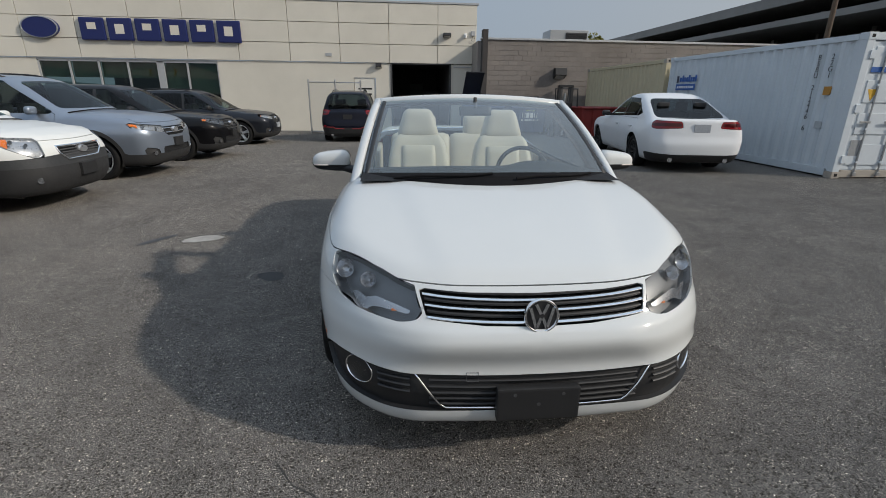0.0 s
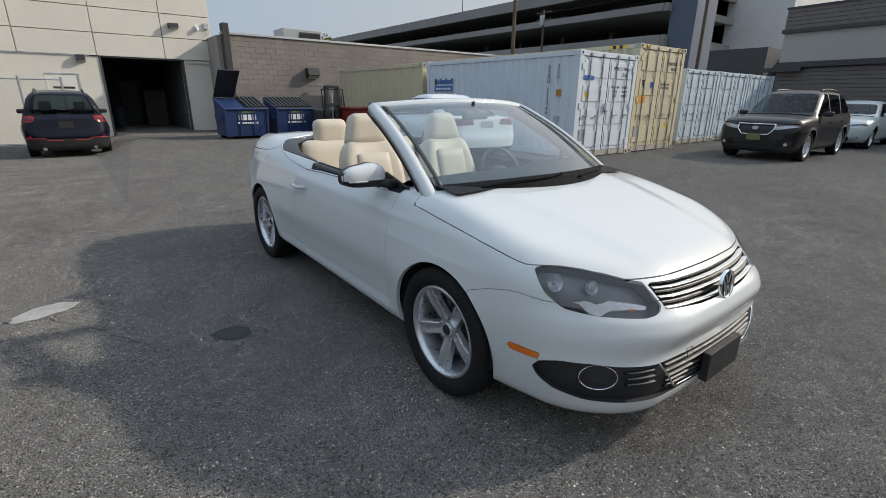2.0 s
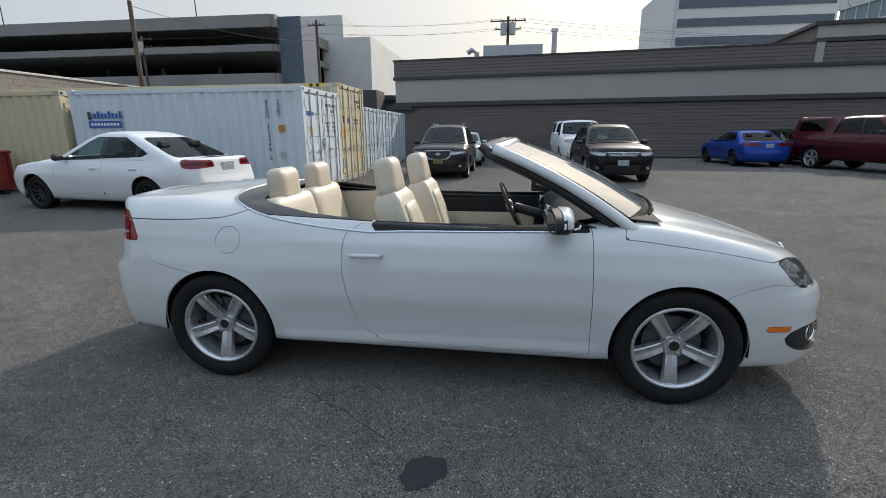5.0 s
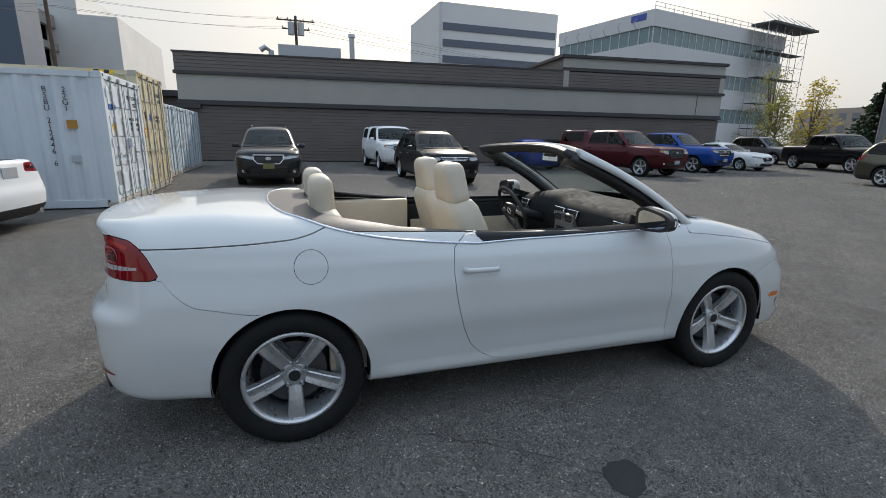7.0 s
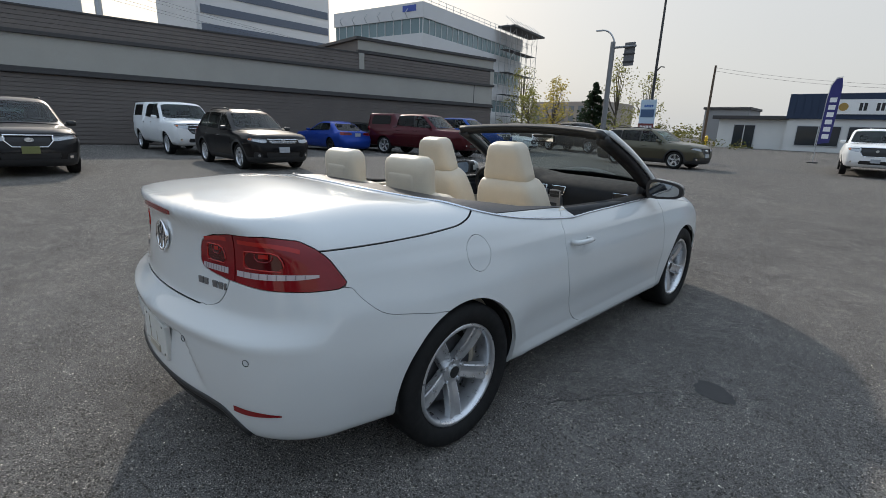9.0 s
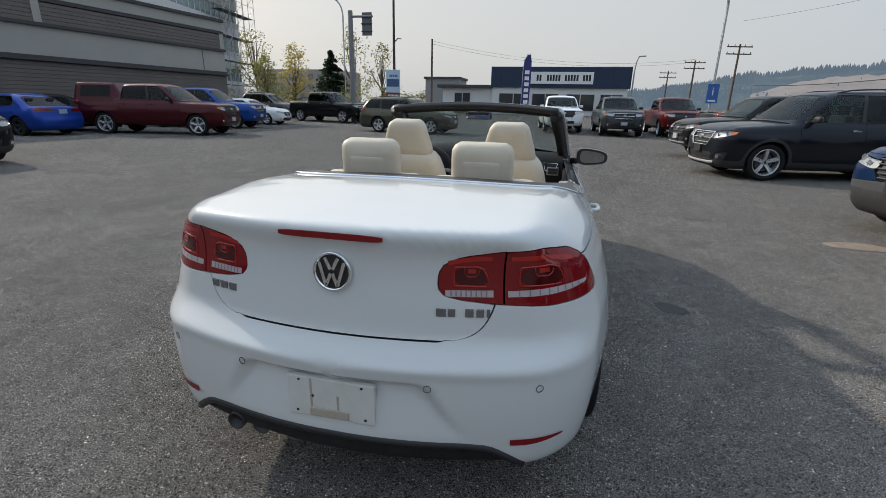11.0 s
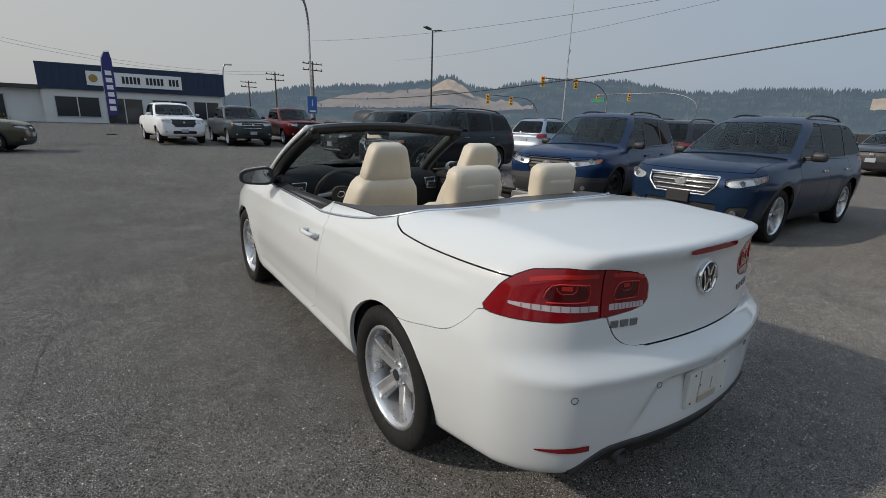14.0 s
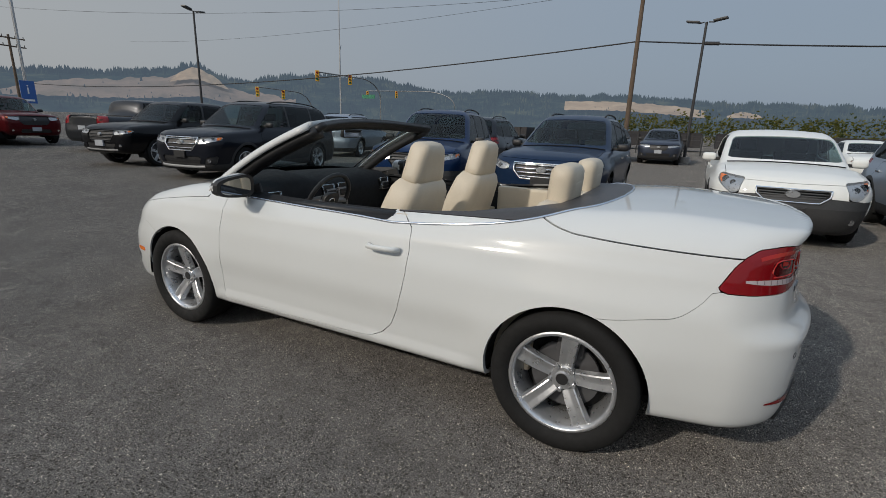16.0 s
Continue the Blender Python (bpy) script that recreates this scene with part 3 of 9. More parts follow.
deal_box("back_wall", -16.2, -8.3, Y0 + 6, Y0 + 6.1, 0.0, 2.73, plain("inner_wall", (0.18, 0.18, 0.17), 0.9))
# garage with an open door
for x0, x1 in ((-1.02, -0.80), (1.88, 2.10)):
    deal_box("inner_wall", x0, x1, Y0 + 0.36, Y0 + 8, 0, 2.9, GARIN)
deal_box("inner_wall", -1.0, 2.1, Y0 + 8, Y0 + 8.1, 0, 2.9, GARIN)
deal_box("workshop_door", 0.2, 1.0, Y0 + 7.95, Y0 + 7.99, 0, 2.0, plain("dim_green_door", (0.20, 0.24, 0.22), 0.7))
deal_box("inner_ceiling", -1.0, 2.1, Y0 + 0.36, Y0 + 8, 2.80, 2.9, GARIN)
for x0, x1 in ((-0.86, -0.79), (1.87, 1.94)):
    deal_box("door_frame", x0, x1, Y0 + 0.03, Y0 + 0.2, 0, 2.78, GREYP)
deal_box("door_frame", -0.79, 1.87, Y0 + 0.03, Y0 + 0.2, 2.70, 2.78, GREYP)
deal_box("sill_plate", -0.79, 1.87, Y0 - 0.6, Y0 + 0.4, 0.0, 0.012, plain("dark_concrete", (0.09, 0.085, 0.08), 0.9))
tagged(part("shelf_unit", box(0.9, 1.8, Y0 + 5.0, Y0 + 5.6, 0, 1.6, 0.02), plain("dim_grey", (0.10, 0.10, 0.11), 0.7)), "grey workshop shelf unit inside the garage", "shelf")
tagged(part("drum", cyl((-0.2, Y0 + 4.6, 0), (-0.2, Y0 + 4.6, 0.85), 0.29, None, 20), plain("drum_blue", (0.03, 0.05, 0.09), 0.5)), "dark steel drum inside the garage", "drum")
# side door with a notice
dr = deal_box("door", -2.53, -1.57, Y0 + 0.10, Y0 + 0.16, 0.02, 2.08, plain("white_door", (0.70, 0.68, 0.62), 0.5), 0.005, "white steel side door with a notice")
for k, (z, w) in enumerate(((1.62, 0.62), (1.50, 0.10), (1.38, 0.60))):
    deal_box("lettering_bar", -2.05 - w / 2, -2.05 + w / 2, Y0 + 0.094, Y0 + 0.10, z - 0.035, z + 0.035, BLACK, 0, "", dr)
part("handle", cyl((-1.68, Y0 + 0.05, 1.0), (-1.60, Y0 + 0.05, 1.0), 0.015), STEEL, dr)
# sign: plain navy slabs for the letters, and an oval
sg = thing("shop_sign", "raised navy blue shop sign of six blocks and an oval", "sign")
for i in range(6):
    x0 = -13.86 + i * 1.115
    b_ = box(x0, x0 + 0.98, Y0 - 0.13, Y0 - 0.02, 3.44, 4.32, 0.05)
    part("letter_block", b_, NAVY, sg)
    part("cut_out", box(x0 + 0.30, x0 + 0.66, Y0 - 0.136, Y0 - 0.125, 3.70 if i % 2 else 3.86, 4.08 if i % 2 else 4.12, 0.0), PRECAST, sg)
ov = cyl((0, -0.12, 0), (0, -0.02, 0), 0.5, None, 40)
bmesh.ops.transform(ov, matrix=Matrix.Translation((-15.45, Y0, 3.90)) @ Matrix.Diagonal((1.5, 1, 0.86, 1)), verts=ov.verts)
part("oval", ov, NAVY, sg)
ov = lathe([(0.5, -0.13), (0.46, -0.14), (0.455, -0.12)], 40, "y")
bmesh.ops.transform(ov, matrix=Matrix.Translation((-15.45, Y0, 3.90)) @ Matrix.Diagonal((1.5, 1, 0.86, 1)), verts=ov.verts)
part("oval_rim", ov, STEEL, sg)


def wall_lamp(name, x, y, z, w, d, h, label):
    o = thing(name, label, "lamp")
    bx = bmesh.new()
    vs = [bx.verts.new(v) for v in ((x - w / 2, y, z), (x + w / 2, y, z), (x + w / 2, y, z + h), (x - w / 2, y, z + h),
                                    (x - w / 2, y - d, z + h * 0.35), (x + w / 2, y - d, z + h * 0.35), (x + w / 2, y - d * 0.8, z + h), (x - w / 2, y - d * 0.8, z + h))]
    for f in ((0, 1, 2, 3), (4, 5, 6, 7), (0, 1, 5, 4), (3, 2, 6, 7), (0, 3, 7, 4), (1, 2, 6, 5)):
        bx.faces.new([vs[i] for i in f])
    part("housing", bx, BLACK, o)
    g_ = bmesh.new()
    g_.faces.new([g_.verts.new(v) for v in ((x - w * 0.4, y - 0.02, z - 0.004), (x + w * 0.4, y - 0.02, z - 0.004), (x + w * 0.4, y - d * 0.85, z + h * 0.28), (x - w * 0.4, y - d * 0.85, z + h * 0.28))])
    part("lamp_glass", g_, plain("frosted_glass", (0.5, 0.5, 0.48), 0.3), o)
    return o


wall_lamp("wall_lamp", -1.40, Y0 + 0.06, 2.50, 0.26, 0.22, 0.24, "small black wall lamp beside the garage door")
wall_lamp("flood_light", 1.72, Y0, 3.86, 0.34, 0.26, 0.18, "black floodlight on the cream wall")
cam_ = thing("wall_camera", "small white security camera on the cream wall", "camera")
part("mount", box(2.50, 2.62, Y0 - 0.05, Y0, 3.86, 4.05, 0.01), WHITEMARK, cam_)
part("dome", cyl((2.56, Y0 - 0.10, 3.86), (2.56, Y0 - 0.10, 3.98), 0.06), WHITEMARK, cam_)
wb_ = thing("junction_box", "grey junction box with hanging cables", "box")
part("case", box(2.82, 3.0, Y0 - 0.08, Y0, 3.95, 4.15, 0.01), FRAME, wb_)
part("cable", tube([(2.9, Y0 - 0.04, 3.95), (2.84, Y0 - 0.05, 3.75), (2.95, Y0 - 0.05, 3.68), (2.98, Y0 - 0.04, 3.9)], 0.008, 6), BLACK, wb_)
deal_box("vent", -3.75, -3.48, Y0 - 0.015, Y0 + 0.01, 2.98, 3.12, FRAME)
deal_box("conduit", 2.05, 2.95, Y0 + 0.02, Y0 + 0.06, 2.60, 2.64, FRAME)

# ---- block wall ----
BLOCK = matte("grey_block", (0.285, 0.262, 0.24), 0.95, 0.16, 0.6, 30, 0.25)
m_, n_, l_, b_ = nodes_of("block_course")
oi = n_.new("ShaderNodeObjectInfo")
tx = noise_tex(n_, l_, 40, 4)
tb = noise_tex(n_, l_, 0.45, 5)
rp = ramp(n_, l_, oi.outputs["Random"], [(0.0, (0.215, 0.192, 0.176)), (0.5, (0.225, 0.202, 0.185)), (1.0, (0.24, 0.216, 0.197))])
mx = n_.new("ShaderNodeMixRGB")
mx.blend_type = "OVERLAY"
mx.inputs[0].default_value = 0.35
l_.new(rp.outputs[0], mx.inputs[1])
l_.new(tx.outputs[0], mx.inputs[2])
gm_ = n_.new("ShaderNodeNewGeometry")
tb.inputs["Scale"].default_value = 0.45
l_.new(gm_.outputs["Position"], tb.inputs["Vector"])
st_ = ramp(n_, l_, tb.outputs[0], [(0.30, (0.74, 0.73, 0.73)), (0.55, (1.0, 1.0, 1.0)), (0.75, (1.12, 1.10, 1.08))])
mz = n_.new("ShaderNodeMixRGB")
mz.blend_type = "MULTIPLY"
mz.inputs[0].default_value = 1
l_.new(mx.outputs[0], mz.inputs[1])
l_.new(st_.outputs[0], mz.inputs[2])
l_.new(mz.outputs[0], b_.inputs["Base Color"])
b_.inputs["Roughness"].default_value = 0.95
BLOCKS = m_
YB = 17.4
wall_b = tagged(part("wall_block", box(3.05, 26, YB + 0.02, YB + 0.3, 0, 3.62), matte("mortar", (0.205, 0.184, 0.168), 0.95, 0.15, 1.0)), "weathered grey concrete block wall", "wall", kind="structure")
part("coping", box(3.0, 26.1, YB - 0.04, YB + 0.34, 3.62, 3.70, 0.01), FRAME, wall_b)
part("pilaster", box(3.04, 3.26, YB - 0.12, YB + 0.3, 0, 4.0, 0.01), plain("dark_brick", (0.055, 0.05, 0.048), 0.9), wall_b)
part("return_wall", box(2.9, 3.1, YB + 0.3, Y0 + 0.2, 0, 3.6), BLOCK, wall_b)
part("flat_roof", box(3.1, 26, YB + 0.3, YB + 22, 3.3, 3.45), plain("roof_gravel", (0.12, 0.12, 0.12), 0.95), wall_b)
part("vent_hood", box(16.5, 16.9, YB - 0.2, YB, 2.4, 2.8, 0.02), GREYP, wall_b)
wall_lamp("wall_pack_lamp", 6.45, YB, 2.12, 0.50, 0.34, 0.42, "black wall-mounted vent hood on the block wall")
ac = thing("rooftop_unit", "grey rooftop air-conditioning unit", "air conditioner")
part("case", box(8.55, 10.9, 26, 27.6, 3.46, 5.15, 0.03), STEEL, ac)
part("louvre", box(9.5, 10.8, 25.97, 26.0, 4.2, 5.0), GREYP, ac)
for k in range(9):
    part("slat", box(9.52, 10.78, 25.94, 25.975, 4.22 + k * 0.085, 4.26 + k * 0.085), BLACK, ac)

# ---- grey clad building ----
CLAD = matte("taupe_cladding", (0.138, 0.118, 0.106), 0.7, 0.08, 0.8, 40, 0.05)
BAND = matte("grey_render", (0.36, 0.345, 0.31), 0.85, 0.05, 0.6, 50, 0.05)
DTRIM = plain("dark_trim", (0.045, 0.042, 0.042), 0.6)
A_, B_ = Vector((25.6, 6.3, 0)), Vector((21.9, -26.6, 0))
gl_ = (B_ - A_).length
gm = Matrix.Translation(A_) @ Matrix.Rotation(math.atan2((B_ - A_).y, (B_ - A_).x), 4, "Z")
grey = thing("clad_building", "long low building in taupe boards with a pale band", "building", m=gm)


def grey_box(name, x0, x1, y0, y1, z0, z1, mat, bev=0.0):
    return part(name, box(x0, x1, y0, y1, z0, z1, bev), mat, grey)


# along the face is x, outwards is -y once turned
grey_box("wall", 0, gl_, 0.1, 16, 0, 5.4, CLAD)
k = 0
z = 0.05
while z < 2.85:
    grey_box("board", 0, gl_, 0.0, 0.10, z, z + 0.165, CLAD, 0.006)
    z += 0.178
grey_box("lower_cornice", -0.12, gl_ + 0.1, -0.16, 0.1, 2.93, 3.03, DTRIM, 0.02)
grey_box("lower_frieze", -0.06, gl_ + 0.05, -0.07, 0.1, 3.03, 3.18, DTRIM, 0.01)
grey_box("band", 0, gl_, -0.01, 0.1, 3.18, 4.45, BAND)
grey_box("upper_cornice", -0.10, gl_ + 0.1, -0.14, 0.1, 4.45, 4.62, DTRIM, 0.02)
z = 4.62
while z < 5.45:
    grey_box("board", -0.04, gl_ - 11.6, -0.06, 0.10, z, z + 0.165, CLAD, 0.006)
    grey_box("board", gl_ - 11.6, gl_, -0.06, 0.10, z, z + 0.165, CLAD, 0.006)
    z += 0.178
grey_box("coping", -0.10, gl_ - 11.6, -0.10, 0.3, 5.50, 5.58, DTRIM)
grey_box("tower_block", gl_ - 11.5, gl_, 0.1, 14, 5.4, 6.3, CLAD)
grey_box("tower_band", gl_ - 11.5, gl_, 0.0, 0.1, 5.75, 6.3, BAND)
grey_box("tower_cornice", gl_ - 11.7, gl_ + 0.15, -0.12, 14, 6.30, 6.48, DTRIM, 0.02)
grey_box("tower_trim", gl_ - 11.6, gl_ + 0.05, -0.09, 0.1, 5.55, 5.72, DTRIM, 0.01)
for x in (gl_ - 11.5, gl_ - 0.35):
    grey_box("corner_board", x, x + 0.35, -0.085, 0.05, 4.62, 5.55, BAND)
grey_box("corner_board", gl_ - 1.9, gl_ - 1.85, -0.02, 0.05, 3.2, 4.45, DTRIM)
grey_box("wall_box", -0.5, 1.1, -0.3, 0.0, 2.75, 2.93, DTRIM)
hv = thing("roof_plant", "pale roof plant room with a metal flue", "ventilation")
part("cabinet", box(28.5, 30.5, -2.5, 1.2, 5.4, 6.75, 0.03), STEEL, hv)
part("flue", cyl((28.6, -3.2, 5.4), (28.6, -3.2, 7.45), 0.16, None, 16), STEEL, hv)
part("flue_cap", cyl((28.6, -3.2, 7.45), (28.6, -3.2, 7.62), 0.24, 0.2, 16), STEEL, hv)
part("duct", tube([(28.4, 1.6, 5.4), (28.4, 1.6, 6.3), (28.4, 1.9, 6.5), (28.4, 2.2, 6.3)], 0.16, 10), STEEL, hv)
part("fan_box", box(28.3, 29.1, -4.6, -3.9, 5.4, 6.15, 0.03), GREYP, hv)

# ---- car park deck, and the buildings beyond ----
CONC = matte("stained_concrete", (0.26, 0.25, 0.235), 0.9, 0.12, 0.25, 20, 0.05)
SLATE = matte("slate_blue_panel", (0.10, 0.125, 0.165), 0.7, 0.08, 0.3, 20, 0.03)
PALE = matte("pale_panel", (0.60, 0.59, 0.57), 0.8, 0.06, 0.3, 20, 0.03)
deck = thing("parking_deck", "open concrete multi-storey parking deck with dark levels", "building")
for z, zt in ((0, 0.6), (3.2, 4.3), (6.4, 7.5), (9.6, 10.3), (11.9, 13.1)):
    part("spandrel", box(45, 45.5, 23.5, 120, z, zt, 0.04), CONC, deck)
    part("slab", box(45.5, 75, 23.5, 120, zt - 0.55, zt - 0.25), CONC, deck)
    part("end_spandrel", box(45.2, 75, 23.1, 23.5, z, zt), CONC, deck)
for y in range(28, 120, 8):
    part("column", box(56, 56.6, y, y + 0.6, 0, 12.6), CONC, deck)
# added dark sheet that stands in for the shade deep in the levels
part("shade_backing", box(60, 60.3, 24, 120, 0, 12.6), DARKIN, deck)
part("stair_tower", box(46, 50, 20.7, 23.2, 0, 13.0), SLATE, deck)
for y in (36, 62):
    part("roof_light", cyl((52, y, 13), (52, y, 18), 0.07, 0.05, 8), GREYP, deck)
bb = thing("apartment_building", "pale grey building behind the parking deck", "building")
part("wall", box(60, 80, 17.4, 27.5, 0, 13.5), PALE, bb)
part("upper_wall", box(60.0, 80, 21.0, 28.5, 13.5, 16.2), PALE, bb)
lb = thing("low_building", "low brown flat-roofed building", "building")
part("wall", box(36, 44, 7.0, 13.5, 0, 4.0), plain("brown_wall", (0.10, 0.075, 0.065), 0.9), lb)
part("roof_edge", box(35.8, 44, 6.8, 13.6, 4.0, 4.4), DTRIM, lb)
part("shed_roof", box(33.0, 35.4, 9.5, 13.0, 0, 4.6), GREYP, lb)

tower = thing("office_tower", "white office block with dark window bands", "office")
TW = matte("white_panel", (0.62, 0.61, 0.60), 0.7, 0.04, 0.1, 10, 0.0)
BANDG = plain("blue_grey_glazing", (0.10, 0.115, 0.15), 0.25)
part("wall", box(90, 112, -55, -29.2, 0, 27.0), TW, tower)
part("side_wall", box(90.2, 112, -29.2, -28.9, 0, 27.0), TW, tower)
for k in range(6):
    z = 7.0 + k * 3.0
    part("window_band", box(89.85, 90.1, -54.6, -29.6, z, z + 1.35), BANDG, tower)
offi = thing("office_building", "white office building with green glazing and scaffolding", "office")
GRN = plain("green_glazing", (0.17, 0.24, 0.25), 0.15)
off_m = Matrix.Translation((49.9, -44.8, 0)) @ Matrix.Rotation(radians(-79.9), 4, "Z")
offi.matrix_world = off_m


def off_box(name, x0, x1, y0, y1, z0, z1, mat):
    return part(name, box(x0, x1, y0, y1, z0, z1), mat, offi)


off_box("wall", 0, 31.5, 0, 17.7, 0, 4.4, TW)
for k, z in enumerate((4.4, 9.2, 14.0)):
    off_box("glazing", 0.2, 31.3, 0.2, 17.5, z, z + 2.0, GRN)
    off_box("spandrel", 0, 31.5, 0, 17.7, z + 2.0, min(z + 4.8, 16.7), TW)
    for j in range(21):
        off_box("mullion", 0.2 + j * 1.5, 0.30 + j * 1.5, 0.10, 0.22, z, z + 2.0, TW)
    for j in range(11):
        off_box("mullion", 0.10, 0.22, 0.6 + j * 1.6, 0.70 + j * 1.6, z, z + 2.0, TW)
off_box("parapet", 0, 31.5, 0, 17.7, 16.7, 18.0, TW)
off_box("wall_sign", -0.06, 0.0, 1.2, 3.6, 16.9, 17.7, plain("blue_sign", (0.04, 0.08, 0.35), 0.4))
part("corner_drum", cyl((0.6, 0.6, 0), (0.6, 0.6, 7.2), 2.2, None, 28), TW, offi)
for j in range(17):
    part("rail_post", cyl((0.5 + j * 1.9, 0.4, 18.0), (0.5 + j * 1.9, 0.4, 19.0), 0.04, None, 6), STEEL, offi)
for z in (18.5, 19.0):
    part("guard_rail", tube([(0.5, 0.4, z), (31.0, 0.4, z)], 0.035, 6), STEEL, offi)
for j in range(6):
    part("wall_bracket", tube([(-0.3, 2.5 + j * 2.6, 17.2), (-0.8, 2.5 + j * 2.6, 16.6), (-0.3, 2.5 + j * 2.6, 16.0)], 0.05, 6), STEEL, offi)
sc = thing("scaffolding", "tall steel scaffolding tower with planks", "scaffolding")
sc.matrix_world = off_m
for i in range(6):
    for j in range(2):
        part("standard", cyl((21.0 + i * 2.2, -0.9 - j * 1.9, 0), (21.0 + i * 2.2, -0.9 - j * 1.9, 18.6 + (i % 2) * 0.8), 0.045, None, 6), STEEL, sc)
for k in range(10):
    z = 1.8 + k * 1.85
    for j in range(2):
        part("ledger", cyl((20.6, -0.9 - j * 1.9, z), (32.4, -0.9 - j * 1.9, z), 0.035, None, 6), STEEL, sc)
    for q in range(3):
        part("brace", cyl((21.0 + 4.4 * q, -2.8, z - 1.85), (23.2 + 4.4 * q, -2.8, z), 0.03, None, 6), STEEL, sc)
    if k % 2:
        part("plank", box(21.0, 32.0, -2.7, -1.0, z, z + 0.06), GREYP, sc)
part("platform", box(21, 33.5, -3.6, -0.3, 18.3, 18.6), GREYP, sc)
for q in range(7):
    part("strut", cyl((21.5 + q * 1.9, -3.4, 18.6), (22.4 + q * 1.9, -1.0, 20.4), 0.04, None, 6), STEEL, sc)

# ---- white and navy shop across the street ----
shop = thing("shop_building", "white single-storey shop with a navy parapet sign", "shop")
NAVYP = plain("navy_cladding", (0.012, 0.028, 0.065), 0.6)
SHOPW = matte("white_stucco", (0.62, 0.62, 0.60), 0.85, 0.05, 0.5)
gz = ground_z(-46)
part("wall", box(-7.0, 6.0, -58, -46.2, gz - 0.1, 3.1), SHOPW, shop)
part("side_wing", box(6.0, 11.2, -56, -46.6, gz - 0.1, 3.0), SHOPW, shop)
part("wing_roof", box(5.9, 11.7, -56, -46.1, 3.0, 3.3, 0.03), DTRIM, shop)
part("parapet", box(-7.2, 6.1, -58, -46.0, 3.08, 5.02, 0.02), NAVYP, shop)
for k in range(26):
    part("rib", box(-7.15 + k * 0.51, -7.10 + k * 0.51, -46.02, -45.97, 3.1, 5.0), NAVYP, shop)
sb_ = part("name_board", box(-3.75, 3.0, -45.96, -45.90, 3.45, 4.55), WHITEMARK, shop, "white name board with dark lettering bars")
for x0, x1 in ((1.15, 1.95), (-0.65, 0.95), (-2.35, -0.85), (-3.5, -2.5)):
    for k in range(max(2, int((x1 - x0) / 0.27))):
        part("lettering_bar", box(x0 + k * 0.27, min(x1, x0 + k * 0.27 + 0.19), -45.90, -45.885, 3.72, 4.28), BLACK, sb_)
part("crest", cyl((2.55, -45.9, 4.0), (2.55, -45.87, 4.0), 0.30, None, 20), plain("crest_gold", (0.35, 0.22, 0.05), 0.5), sb_)
for x0, x1, z0 in ((2.4, 5.2, 1.0), (-0.6, 1.9, gz), (-4.0, -1.4, 1.0), (-6.6, -4.6, 1.0), (8.3, 9.9, gz + 0.1)):
    w_ = part("window", box(x0 - 0.06, x1 + 0.06, -46.21 if x0 < 6 else -46.61, -46.14 if x0 < 6 else -46.54, z0 - 0.06, 2.55), FRAME, shop)
    part("pane", box(x0, x1, -46.15 if x0 < 6 else -46.55, -46.12 if x0 < 6 else -46.52, z0, 2.5), plain("dark_shop_glass", (0.03, 0.035, 0.04), 0.08), w_)
    part("mullion", box((x0 + x1) / 2 - 0.04, (x0 + x1) / 2 + 0.04, -46.13 if x0 < 6 else -46.53, -46.10 if x0 < 6 else -46.50, z0, 2.5), FRAME, w_)
lb2 = thing("low_building", "small grey flat-roofed building", "building")
part("wall", box(14.2, 19.5, -76, -70, 0.6, 5.0), plain("grey_wall", (0.25, 0.25, 0.25), 0.9), lb2)
part("roof_edge", box(14.0, 19.7, -76, -69.8, 5.0, 5.3), DTRIM, lb2)
bb2 = thing("brick_building", "distant tan building with rows of windows", "building")
part("wall", box(47, 66, -110, -96, 0, 8.0), matte("tan_brick", (0.34, 0.29, 0.25), 0.9, 0.1, 0.4), bb2)
for k in range(3):
    for j in range(8):
        part("window", box(47.6 + j * 2.3, 48.9 + j * 2.3, -96.0, -95.94, 1.6 + k * 2.1, 2.9 + k * 2.1), plain("dim_pane", (0.16, 0.18, 0.20), 0.3), bb2)

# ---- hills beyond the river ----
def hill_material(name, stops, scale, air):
    """Far slope behind a mile of smoky air, its haze painted in as emission."""
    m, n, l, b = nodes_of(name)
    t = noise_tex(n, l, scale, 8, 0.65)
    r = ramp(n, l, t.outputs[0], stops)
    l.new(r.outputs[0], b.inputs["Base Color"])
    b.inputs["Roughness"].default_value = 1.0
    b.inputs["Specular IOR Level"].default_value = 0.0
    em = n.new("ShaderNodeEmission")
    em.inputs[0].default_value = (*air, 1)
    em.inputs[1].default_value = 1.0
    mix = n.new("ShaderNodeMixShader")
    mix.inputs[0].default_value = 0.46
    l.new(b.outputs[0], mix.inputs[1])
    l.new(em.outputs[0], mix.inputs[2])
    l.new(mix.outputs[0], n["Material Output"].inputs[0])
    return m


